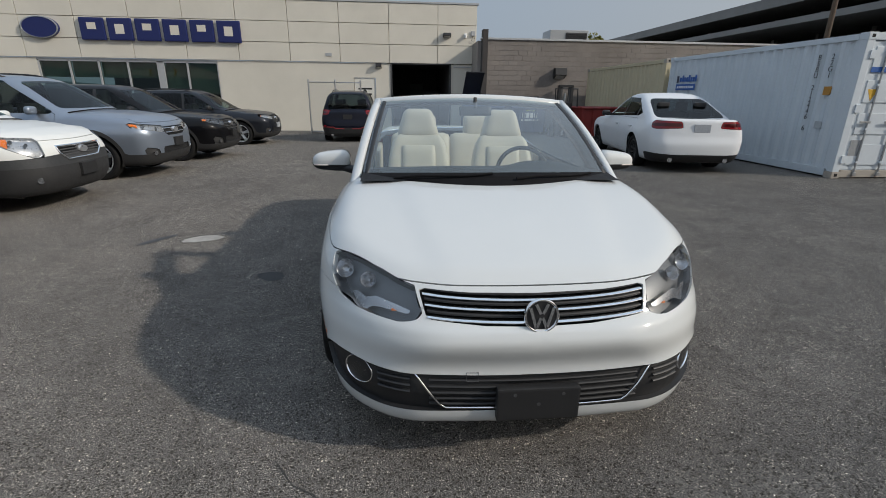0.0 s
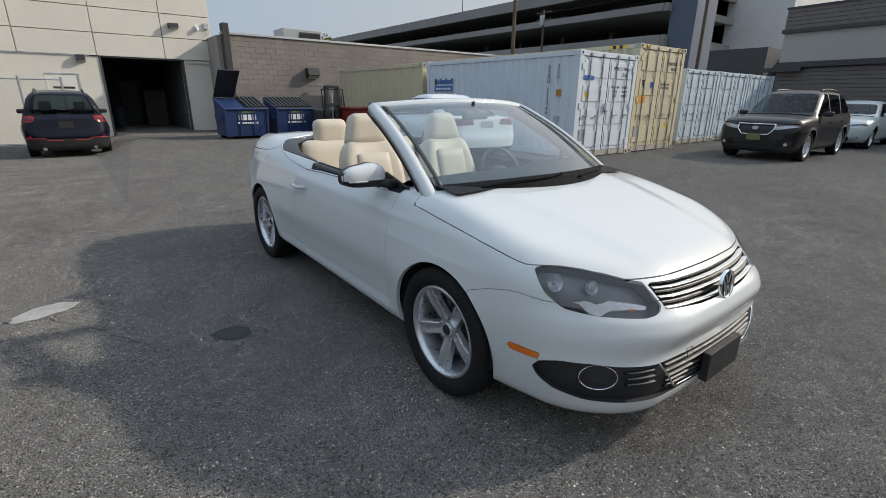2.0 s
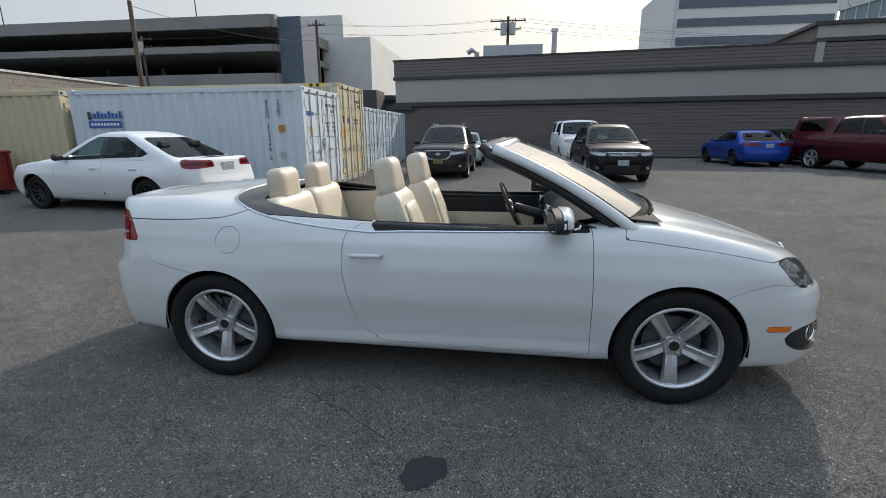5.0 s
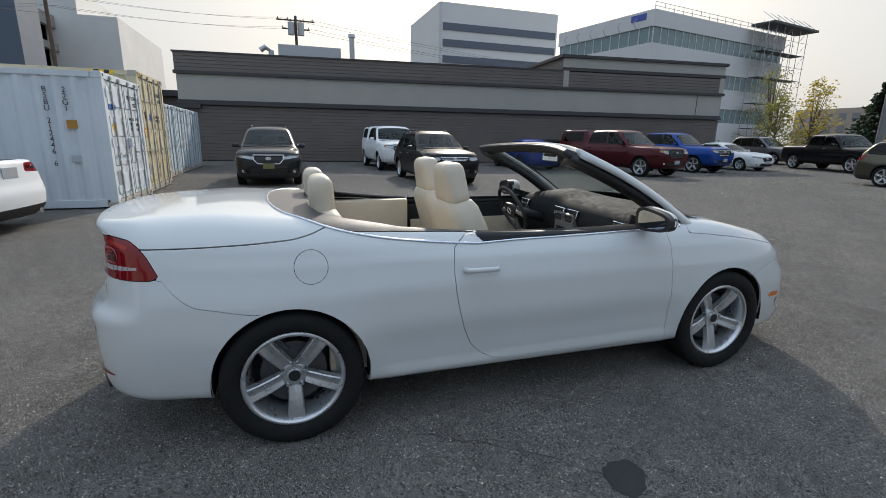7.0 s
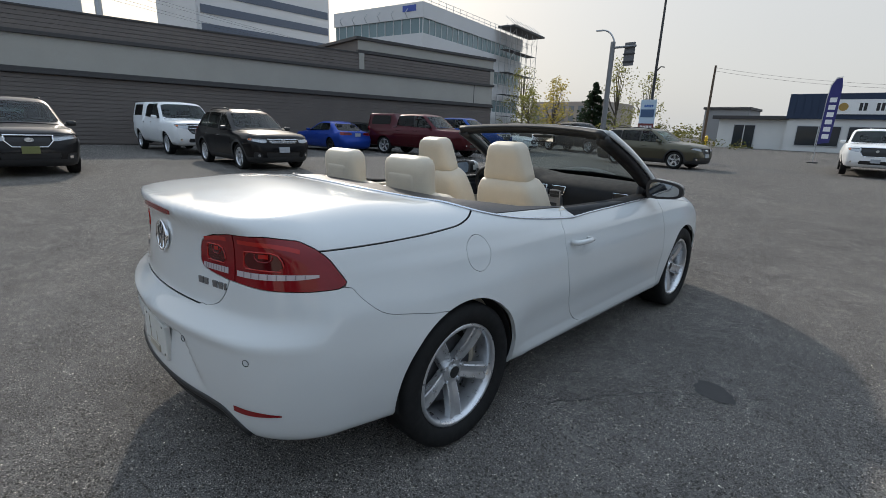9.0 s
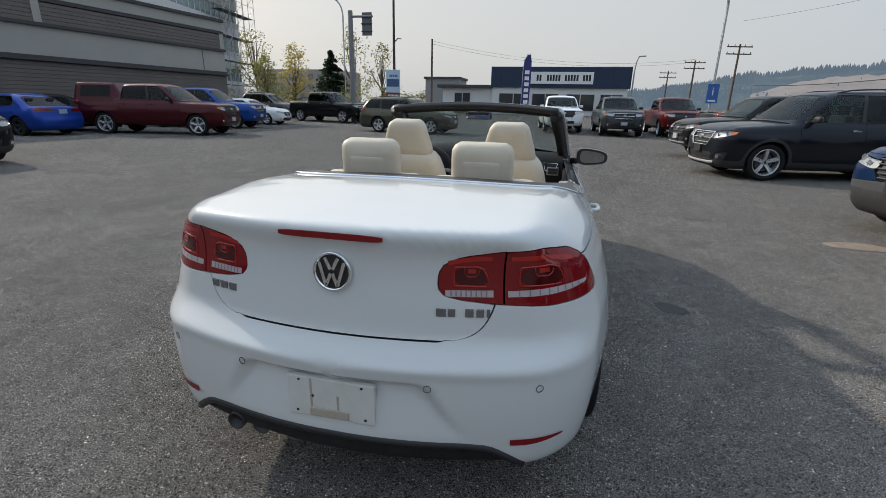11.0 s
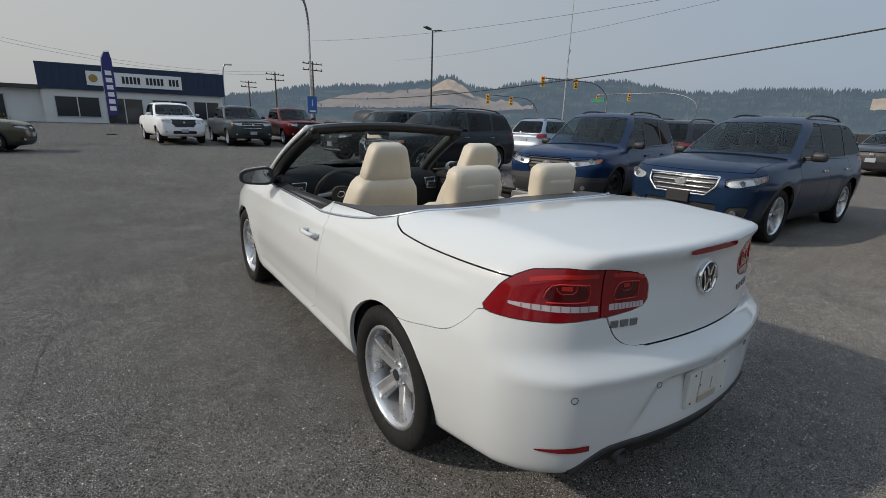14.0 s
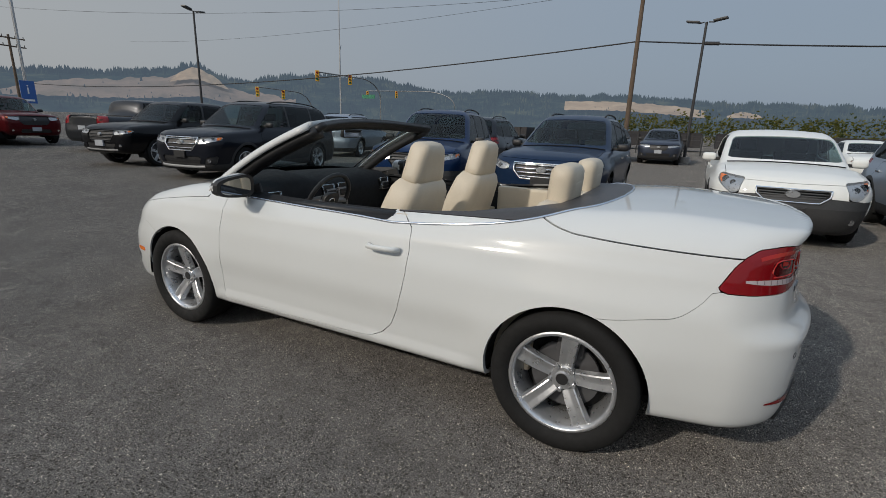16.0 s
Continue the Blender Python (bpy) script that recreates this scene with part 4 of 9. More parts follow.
# haze colours that the hill materials give off themselves
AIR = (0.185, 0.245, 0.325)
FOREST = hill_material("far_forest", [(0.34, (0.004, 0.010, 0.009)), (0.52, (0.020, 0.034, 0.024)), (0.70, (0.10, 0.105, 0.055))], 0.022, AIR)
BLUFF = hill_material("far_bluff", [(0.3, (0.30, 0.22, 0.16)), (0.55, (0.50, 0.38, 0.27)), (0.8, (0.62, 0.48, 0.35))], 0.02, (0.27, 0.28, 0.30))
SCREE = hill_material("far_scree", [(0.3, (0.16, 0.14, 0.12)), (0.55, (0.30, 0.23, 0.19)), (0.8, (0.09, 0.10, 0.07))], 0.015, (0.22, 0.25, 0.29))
ridge = curve(
    (90, 0.5), (95, 0.9), (100, 1.7), (104, 2.3), (111, 3.3), (118, 3.75), (122, 4.3), (125, 4.95), (129.6, 3.6), (133.5, 4.4), (137, 4.7), (143.7, 4.7),
    (151, 3.55), (159, 3.8), (166, 3.45), (172, 3.65), (177.6, 3.35), (183, 2.9), (187.5, 2.9), (194, 2.5), (215, 2.2), (240, 0.6))
HILL_R = 1000.0


def hill_point(az, f):
    """az degrees clockwise from +x; f from the foot (0) to the crest (1)."""
    rr = HILL_R * (0.72 + 0.28 * f)
    top = math.tan(radians(float(ridge(az)))) * HILL_R + 1.4
    a = radians(-az)
    bumps = noise.noise(Vector((az * 0.35, f * 3.0, 0))) * 5 * f * (1 - f)
    return Vector((rr * math.cos(a), rr * math.sin(a), top * f ** 0.8 + bumps))


def slope(name, az0, az1, f0, f1, mat, n, k, label, out=0.0, jag=0.0, cat="hill", shape=None):
    V, F = [], []
    for j in range(k + 1):
        for i in range(n + 1):
            az = az0 + (az1 - az0) * i / n
            e = noise.noise(Vector((az * 0.9, 7.3, 0))) * jag
            lo, hi = (f0, f1) if shape is None else shape(i / n)
            f = lo + (hi - lo + (e if j else 0)) * j / k
            p = hill_point(az, f)
            p = p * (1 - out) if out else p
            V.append((p.x, p.y, p.z + noise.noise(Vector((az * 2, j * 0.8, 3))) * jag * 30))
    for j in range(k):
        for i in range(n):
            a = j * (n + 1) + i
            F.append((a, a + 1, a + n + 2, a + n + 1))
    return tagged(raw(name, V, F, mat), label, cat, kind="structure")


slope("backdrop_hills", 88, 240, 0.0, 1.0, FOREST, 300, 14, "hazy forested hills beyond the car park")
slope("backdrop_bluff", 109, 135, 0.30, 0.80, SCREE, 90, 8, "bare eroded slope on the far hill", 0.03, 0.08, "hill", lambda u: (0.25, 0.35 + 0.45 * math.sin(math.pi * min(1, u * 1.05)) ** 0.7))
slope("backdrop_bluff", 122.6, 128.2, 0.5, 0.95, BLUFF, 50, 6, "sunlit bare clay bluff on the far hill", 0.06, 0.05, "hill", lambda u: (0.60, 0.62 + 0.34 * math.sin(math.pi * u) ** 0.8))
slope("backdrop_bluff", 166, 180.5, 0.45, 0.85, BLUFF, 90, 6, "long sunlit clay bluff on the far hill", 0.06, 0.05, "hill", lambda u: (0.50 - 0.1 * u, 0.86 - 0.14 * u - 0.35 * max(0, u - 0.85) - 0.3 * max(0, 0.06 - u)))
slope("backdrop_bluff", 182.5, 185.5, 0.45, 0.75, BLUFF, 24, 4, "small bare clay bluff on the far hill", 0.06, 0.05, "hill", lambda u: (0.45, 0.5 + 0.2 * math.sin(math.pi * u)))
# spruces along the crest and over the slopes
rnd = random.Random(4)
V, F = [], []
for i in range(8200):
    az = rnd.uniform(90, 215)
    f = rnd.choice((rnd.uniform(0.93, 1.0), rnd.uniform(0.05, 1.0)))
    if 165.5 < az < 181 and 0.40 < f < 0.88 and rnd.random() < 0.97:
        continue
    if 109 < az < 133 and 0.2 < f < 0.86 and rnd.random() < 0.90:
        continue
    if 122.4 < az < 128.4 and f > 0.55 and rnd.random() < (0.97 if f < 0.95 else 0.2):
        continue
    p = hill_point(az, f)
    h = rnd.uniform(5, 13) * (0.8 + 0.5 * noise.noise(Vector((az * 0.8, f * 4, 1.7))))
    w = h * rnd.uniform(0.22, 0.36)
    a0 = rnd.uniform(0, 6)
    b0 = len(V)
    for q in range(5):
        V.append((p.x + w * math.cos(a0 + q * 1.2566), p.y + w * math.sin(a0 + q * 1.2566), p.z - 1.5))
    V.append((p.x, p.y, p.z + h))
    F += [(b0 + q, b0 + (q + 1) % 5, b0 + 5) for q in range(5)]
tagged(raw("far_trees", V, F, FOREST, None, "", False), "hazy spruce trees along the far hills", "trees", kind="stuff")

# ---- the white convertible ----
WHITE = paint("white_car_paint", (0.59, 0.605, 0.60), 0.0, 0.32, 1.0, 0.05)
LEATHER = matte("beige_leather", (0.53, 0.465, 0.365), 0.5, 0.06, 6, 180, 0.12)
DASH = plain("dark_dashboard", (0.018, 0.019, 0.021), 0.8, 0.0, 0.2)
TAUPE = matte("taupe_trim", (0.046, 0.043, 0.043), 0.45, 0.06, 5, 220, 0.08)
WB = 1.289
TYRE_R = 0.325

sw = curve((0.10, 0.78), (0.20, 0.84), (0.30, 0.868), (0.42, 0.888), (0.55, 0.8955), (0.70, 0.882), (0.82, 0.846), (0.90, 0.824), (0.97, 0.795), (1.06, 0.732))
nose = curve((0.15, -2.10), (0.22, -2.178), (0.28, -2.197), (0.35, -2.202), (0.45, -2.180), (0.56, -2.214), (0.60, -2.200), (0.64, -2.158), (0.72, -2.118), (0.82, -2.075))
tail = curve((0.18, 2.09), (0.25, 2.18), (0.35, 2.210), (0.5, 2.222), (0.60, 2.224), (0.638, 2.229), (0.662, 2.208), (0.70, 2.172), (0.73, 2.158), (0.80, 2.150), (0.92, 2.136), (0.97, 2.138), (1.02, 2.160))
spine = curve((-2.25, 0.640), (-2.1, 0.738), (-1.9, 0.812), (-1.6, 0.896), (-1.25, 0.971), (-1.05, 0.990), (-0.8, 0.975), (-0.3, 0.975), (0.33, 0.990),
              (0.8, 1.027), (1.08, 1.055), (1.3, 1.067), (1.6, 1.083), (1.85, 1.072), (2.0, 1.061), (2.15, 1.049))


sill = curve((-2.3, 0.190), (-1.6, 0.205), (-0.9, 0.228), (0.9, 0.252), (1.6, 0.262), (2.3, 0.262))


def eos_body(x, y, z):
    ax = np.abs(x)
    taper = 1 - 0.19 * (np.maximum(-1.2 - y, 0) / 0.95) ** 2 - 0.19 * (np.maximum(y - 1.2, 0) / 1.0) ** 2
    side = ax - sw(z) * taper
    flare = np.exp(-((np.abs(np.abs(y) - WB) / 0.42) ** 4)) * 0.014 * np.clip((0.75 - z) / 0.2, 0, 1)
    # the skirt under the doors stands a little proud of the flank
    mid = np.clip((0.93 - np.abs(y)) / 0.10, 0, 1)
    skirt = mid * (0.012 * np.clip((0.325 - z) / 0.016, 0, 1) - 0.010 * np.exp(-(((z - 0.43) / 0.09) ** 2)))
    side = side - flare - skirt
    f = rmax(side, nose(z) + 0.11 * x * x - y, 0.40 - 0.13 * np.clip((0.58 - z) / 0.16, 0, 1))
    half = 0.274 + 0.73 * np.clip(0.60 - z, 0, 0.22)
    dish = np.clip((half - ax) / 0.035 + 0.5, 0, 1) * np.clip((0.586 - z) / 0.03 + 0.5, 0, 1) * np.clip((z - 0.40) / 0.19, 0, 1) * (y > 1.9)
    f = rmax(f, y - (tail(z) - 0.285 * x * x) + 0.034 * dish, 0.15)
    # the bonnet is raised between two creases that close in towards the grille
    w = np.clip((y + 0.6) / 1.2, 0, 1)
    dome = np.clip((0.60 - 0.20 * np.clip((-1.1 - y) / 1.0, 0, 1) - ax) / 0.13, 0, 1)
    rise = 0.008 * dome * dome * (3 - 2 * dome) * np.clip((-1.0 - y) / 0.2, 0, 1)
    lip = np.clip((y - 1.85) / 0.2, 0, 1) * np.clip((0.70 - ax) / 0.2, 0, 1)
    rad = (0.105 + 0.02 * w) * (1 - lip) + 0.018 * lip
    f = rmax(f, z - (spine(y) - 0.044 * x * x + rise), rad)
    # a soft shoulder line runs along the flank
    f = f - 0.009 * np.clip((0.872 + 0.012 * y - z) / 0.020, 0, 1) * np.clip((z - 0.62) / 0.2, 0, 1) * np.clip((ax - 0.7) * 8, 0, 1) * np.exp(-((y / 1.9) ** 6))
    return rmax(f, sill(y) - z, 0.04)


eos = thing("convertible_car", "glossy white two-door convertible, roof folded away, beige leather seats", "car")
skin = Skin(eos_body, -1.3, 1.35, 0.6, 150, 64, 252)
mesh = (skin.V, skin.F)


def corner_front(x, y):
    return np.arctan2(np.abs(x), -(y + 1.3)) * 0.85


def corner_rear(x, y):
    return np.arctan2(np.abs(x), y - 1.3) * 0.85


def arc(pts):
    return [(radians(a) * 0.85, b) for a, b in pts]


def arches(x, y, z):
    return np.maximum(np.hypot(np.abs(y) - WB, z - 0.328) - 0.352, 0.5 - np.abs(x))


open_poly = polygon([(0, -1.02), (0.60, -0.95), (0.70, -0.80), (0.725, -0.4), (0.725, 0.3), (0.70, 0.75), (0.62, 1.02), (0.50, 1.13), (0.3, 1.165), (0, 1.17),
                     (-0.3, 1.165), (-0.50, 1.13), (-0.62, 1.02), (-0.70, 0.75), (-0.725, 0.3), (-0.725, -0.4), (-0.70, -0.80), (-0.60, -0.95)])


def opening(x, y, z):
    return np.maximum(open_poly(x, y), 0.80 - z)


trim_half = [(0.80, 0.36), (0.786, 0.75), (0.757, 1.0), (0.70, 1.15), (0.58, 1.275), (0.40, 1.34), (0.2, 1.372)]


def eased(pts, n=2):
    """Rounds the corners of an open line, keeping its ends."""
    for _ in range(n):
        out = [pts[0]]
        for (x0, y0), (x1, y1) in zip(pts, pts[1:]):
            out += [(x0 * 0.75 + x1 * 0.25, y0 * 0.75 + y1 * 0.25), (x0 * 0.25 + x1 * 0.75, y0 * 0.25 + y1 * 0.75)]
        pts = out + [pts[-1]]
    return pts


trim_half = eased(trim_half)
trim_poly = polygon(trim_half + [(0, 1.38)] + [(-x_, y_) for x_, y_ in reversed(trim_half)])


def trim_field(x, y, z):
    return np.maximum(trim_poly(x, y), 0.955 + 0.05 * np.clip(y - 0.36, 0, 1) - z)


lamp_poly = polygon(arc([(59, 0.785), (57.5, 0.745), (55.5, 0.698), (51, 0.650), (44.4, 0.633), (38, 0.627), (32, 0.623), (28.4, 0.632), (27.4, 0.654), (31.2, 0.731), (36, 0.746), (41, 0.765), (47, 0.780), (53, 0.789)]))
tail_poly = polygon(arc([(57.7, 0.828), (56, 0.87), (53.5, 0.925), (51, 0.955), (47.6, 0.980), (41, 0.992), (32.5, 0.988), (25.8, 0.970), (22.6, 0.948), (21.4, 0.915), (21.4, 0.872), (22.6, 0.850), (26, 0.838), (32, 0.827), (42, 0.818), (50, 0.818), (55.5, 0.822)]))
black_poly = polygon(arc([(57, 0.395), (56, 0.358), (52, 0.318), (45, 0.292), (35, 0.284), (20, 0.284), (-8, 0.285), (-8, 0.425), (15, 0.426), (30, 0.432), (38, 0.440), (44, 0.449), (51, 0.447), (55.5, 0.428)]))
grille_poly = polygon([(0.405, 0.640), (0.432, 0.727), (0.25, 0.717), (0, 0.713), (-0.25, 0.717), (-0.432, 0.727), (-0.405, 0.640), (-0.2, 0.624), (0, 0.620), (0.2, 0.624)])
door_poly = polygon([(-0.83, 1.1), (-0.84, 0.272), (-0.2, 0.285), (0.2, 0.296), (0.30, 0.308), (0.365, 0.340), (0.420, 0.395), (0.462, 0.49), (0.490, 0.59), (0.508, 0.69), (0.514, 0.79), (0.507, 0.86), (0.497, 0.90), (0.43, 0.945), (0.355, 0.972), (0.352, 1.1)])
hood_line = curve((-2.3, 0.70), (-1.76, 0.783), (-1.73, 0.787), (-1.6, 0.816), (-1.445, 0.844), (-1.2, 0.878), (-1.02, 0.897), (-0.8, 0.91))
hood_z = curve((0, 0.717), (0.25, 0.721), (0.44, 0.732), (0.56, 0.759), (0.63, 0.781), (0.70, 0.790), (0.76, 0.788), (0.9, 0.78))
lid_z = curve((1.05, 1.06), (1.08, 1.025), (1.14, 1.0), (1.20, 0.982), (1.28, 0.968), (1.5, 0.956), (1.8, 0.948), (2.3, 0.944))
lid_x = curve((0.6, 0.20), (0.711, 0.33), (0.714, 0.375), (0.722, 0.405), (0.74, 0.438), (0.77, 0.463), (0.83, 0.485), (1.0, 0.50))


bump_top = curve((1.35, 0.660), (1.44, 0.665), (1.59, 0.692), (1.66, 0.705), (1.70, 0.722), (1.76, 0.775), (1.80, 0.824), (1.86, 0.826), (2.4, 0.826))


bump_front = curve((-2.4, 0.672), (-1.85, 0.668), (-1.725, 0.683), (-1.62, 0.665), (-1.51, 0.629), (-1.4, 0.60))


def headlamp_field(x, y, z):
    return np.maximum(lamp_poly(corner_front(x, y), z), y + 1.5)


def tail_field(x, y, z):
    return np.maximum(tail_poly(corner_rear(x, y), z), 1.6 - y)


def intake_field(x, y, z):
    return np.maximum(black_poly(corner_front(x, y), z), y + 1.5)


def grille_field(x, y, z):
    return np.maximum(grille_poly(x, z), y + 1.6)


def door_field(x, y, z):
    return np.maximum(door_poly(y, z), 0.3 - np.abs(x))


def hood_field(x, y, z):
    return np.maximum(np.maximum(hood_line(y) - z, y + 1.10 - 0.16 * x * x), hood_z(np.abs(x)) - z)


def lid_field(x, y, z):
    top = np.maximum(lid_z(y) - z, 1.06 - y)
    back = np.maximum(np.maximum(np.abs(x) - lid_x(z), 0.711 - z), 1.7 - y)
    return np.minimum(top, back)


def bumper_field(x, y, z):
    front = np.maximum(z - bump_front(y), y + 1.50)
    rear = np.maximum(z - bump_top(y), 1.40 - y)
    return np.minimum(front, rear)


def fuel_field(x, y, z):
    return np.maximum(np.hypot(y - 1.19, z - 0.853) - 0.074, x)


def marker_field(x, y, z):
    return np.maximum(np.maximum(np.abs(z - 0.447 - 0.04 * (y + 1.78)) - 0.016, np.abs(y + 1.783) - 0.070), 0.3 - np.abs(x))


mesh = split(mesh, arches)[1]
mesh = split(mesh, opening)[1]
G = 0.0016
intake, mesh = split(mesh, intake_field, 0.001)
lamp, mesh = split(mesh, headlamp_field, G)
grille, mesh = split(mesh, grille_field, 0.001)
tail_lamp, mesh = split(mesh, tail_field, G)
panel("inner_shell", shifted(mesh, skin, -0.014), UNDER, eos)
trim, mesh = split(mesh, trim_field, G)
door_top, mesh = split(mesh, lambda x, y, z: np.maximum(np.maximum(np.abs(x) - 0.779 - 0.0135 * np.clip(y + 0.7, 0, 1.1), 0.86 - z), np.abs(y + 0.235) - 0.586), 0.001)
marker, mesh = split(mesh, marker_field, 0.001)
hood, mesh = split(mesh, hood_field, G)
lid, mesh = split(mesh, lid_field, 0.0028)
doors, mesh = split(mesh, door_field, G)
fuel, mesh = split(mesh, fuel_field, 0.0012)
bumpers, mesh = split(mesh, bumper_field, 0.0012)
front_b, rear_b = split(bumpers, lambda x, y, z: y)
under_line = curve((0, 0.391), (0.40, 0.387), (0.48, 0.380), (0.53, 0.355), (0.58, 0.316), (0.64, 0.262), (0.72, 0.2))
diffuser, rear_b = split(rear_b, lambda x, y, z: np.maximum(z - under_line(np.abs(x)), 1.8 - y))
door_r, door_l = split(doors, lambda x, y, z: x)
panel("body_shell", mesh, WHITE, eos, "", skin, 0.022)
panel("bonnet", hood, WHITE, eos, "", skin)
panel("rear_diffuser", shifted(diffuser, skin, -0.05), BLACK, eos, "black plastic lower rear panel")
boot = panel("boot_lid", lid, WHITE, eos, "", skin)
bump_f = panel("front_bumper", front_b, WHITE, eos, "", skin)
bump_r = panel("rear_bumper", rear_b, WHITE, eos, "", skin)
panel("fuel_flap", fuel, WHITE, eos, "", skin)
for m_ in split(door_top, lambda x, y, z: x):
    panel("door_top_trim", m_, DASH, eos, "black soft trim along the door top", skin)
panel("deck_trim", trim, TAUPE, eos, "dark taupe plastic deck trim", skin)
for m_, n_ in ((door_r, "door"), (door_l, "door")):
    d_ = panel(n_, m_, WHITE, eos, "", skin)
    s_ = -1 if m_ is door_r else 1
    # handle, lock dish
    hb = tube([(s_ * 0.872, 0.462, 0.793), (s_ * 0.902, 0.445, 0.795), (s_ * 0.910, 0.40, 0.797), (s_ * 0.912, 0.34, 0.797), (s_ * 0.905, 0.30, 0.796), (s_ * 0.872, 0.286, 0.794)], 0.0135, 10)
    part("handle", hb, WHITE, d_, "", True)

SATIN = plain("satin_chrome", (0.50, 0.51, 0.53), 0.25, 0.85)
for m_, nm in zip(split(lamp, lambda x, y, z: x), ("headlamp", "headlamp")):
    h_ = panel(nm, shifted(m_, skin, -0.055), plain("lamp_housing", (0.16, 0.165, 0.17), 0.4, 0.35), eos, "clear headlamp with chrome reflectors", skin, -0.05)
    panel("lens", shifted(m_, skin, 0.001), LENS, h_)
    s_ = -1 if m_[0][:, 0].mean() < 0 else 1
    for xx, zz, rr in ((0.728, 0.738, 0.038), (0.628, 0.726, 0.031)):
        c_ = skin.onto([(s_ * xx, 0, zz)], "y", -1)[0]
        n_ = Vector(skin.normal(np.array([c_]))[0])
        n_ = (n_ * 0.6 + Vector((0, -1, 0.1))).normalized()
        bowl = lathe([(rr, 0.0), (rr * 0.92, -0.004), (rr * 0.7, -0.022), (rr * 0.35, -0.034), (0.004, -0.036)], 24, "z")
        mm = Matrix.Translation(Vector(c_) + n_ * -0.026) @ n_.to_track_quat("Z", "Y").to_matrix().to_4x4()
        bmesh.ops.transform(bowl, matrix=mm, verts=bowl.verts)
        part("reflector", bowl, SATIN, h_, "", True)
        ball = bmesh.new()
        bmesh.ops.create_uvsphere(ball, u_segments=12, v_segments=8, radius=0.009, matrix=Matrix.Translation(Vector(c_) + n_ * -0.036))
        part("bulb", ball, LENS, h_, "", True)
    wing_f = polygon(arc([(55.7, 0.694), (46.0, 0.683), (43.0, 0.669), (40.4, 0.686), (34.2, 0.673), (30.6, 0.660), (30.6, 0.648), (35.0, 0.652), (40.0, 0.650), (42.5, 0.632), (45.5, 0.634), (47.0, 0.668), (55.5, 0.682)]))
    wing = split(m_, lambda x, y, z: np.maximum(wing_f(corner_front(x, y), z), y + 1.5))[0]
    panel("chrome_wing", shifted(wing, skin, -0.022), SATIN, h_)
    bulb = split(m_, lambda x, y, z: np.maximum(np.hypot((corner_front(x, y) - radians(34.5) * 0.85) * 0.75, z - 0.652) - 0.009, y + 1.5))[0]
    panel("indicator_bulb", shifted(bulb, skin, -0.018), AMBER, h_)

CLEARBAND = plain("reversing_band", (0.44, 0.38, 0.39), 0.10)
PRISM = plain("grey_prism", (0.24, 0.20, 0.21), 0.2)
DARKRED = plain("dark_red_lens", (0.06, 0.003, 0.004), 0.05)
GLOWRED = plain("bright_red_lens", (0.36, 0.016, 0.012), 0.08)


def corner_at(s_, a, z, lift=0.0):
    """The point of the tail where a level line, drawn a degrees from straight back, leaves the body."""
    d_ = np.array([s_ * math.sin(radians(a)), math.cos(radians(a)), 0.0])
    lo, hi = 0.2, 1.6
    for _ in range(22):
        t = (lo + hi) / 2
        p = np.array([0, 1.3, z]) + d_ * t
        if eos_body(p[:1], p[1:2], p[2:])[0] > 0:
            hi = t
        else:
            lo = t
    p = np.array([[0, 1.3, z]]) + d_ * lo
    return Vector((p + skin.normal(p) * lift)[0])


def ribbon(name, s_, aa, lo, hi, mat, parent, lift):
    b_ = bmesh.new()
    rows = [[b_.verts.new(corner_at(s_, a, z0 + (z1 - z0) * k / 3, lift)) for k in range(4)] for a, z0, z1 in zip(aa, lo, hi)]
    for p, q in zip(rows, rows[1:]):
        for k in range(3):
            b_.faces.new((p[k], p[k + 1], q[k + 1], q[k]))
    return part(name, b_, mat, parent, "", True)


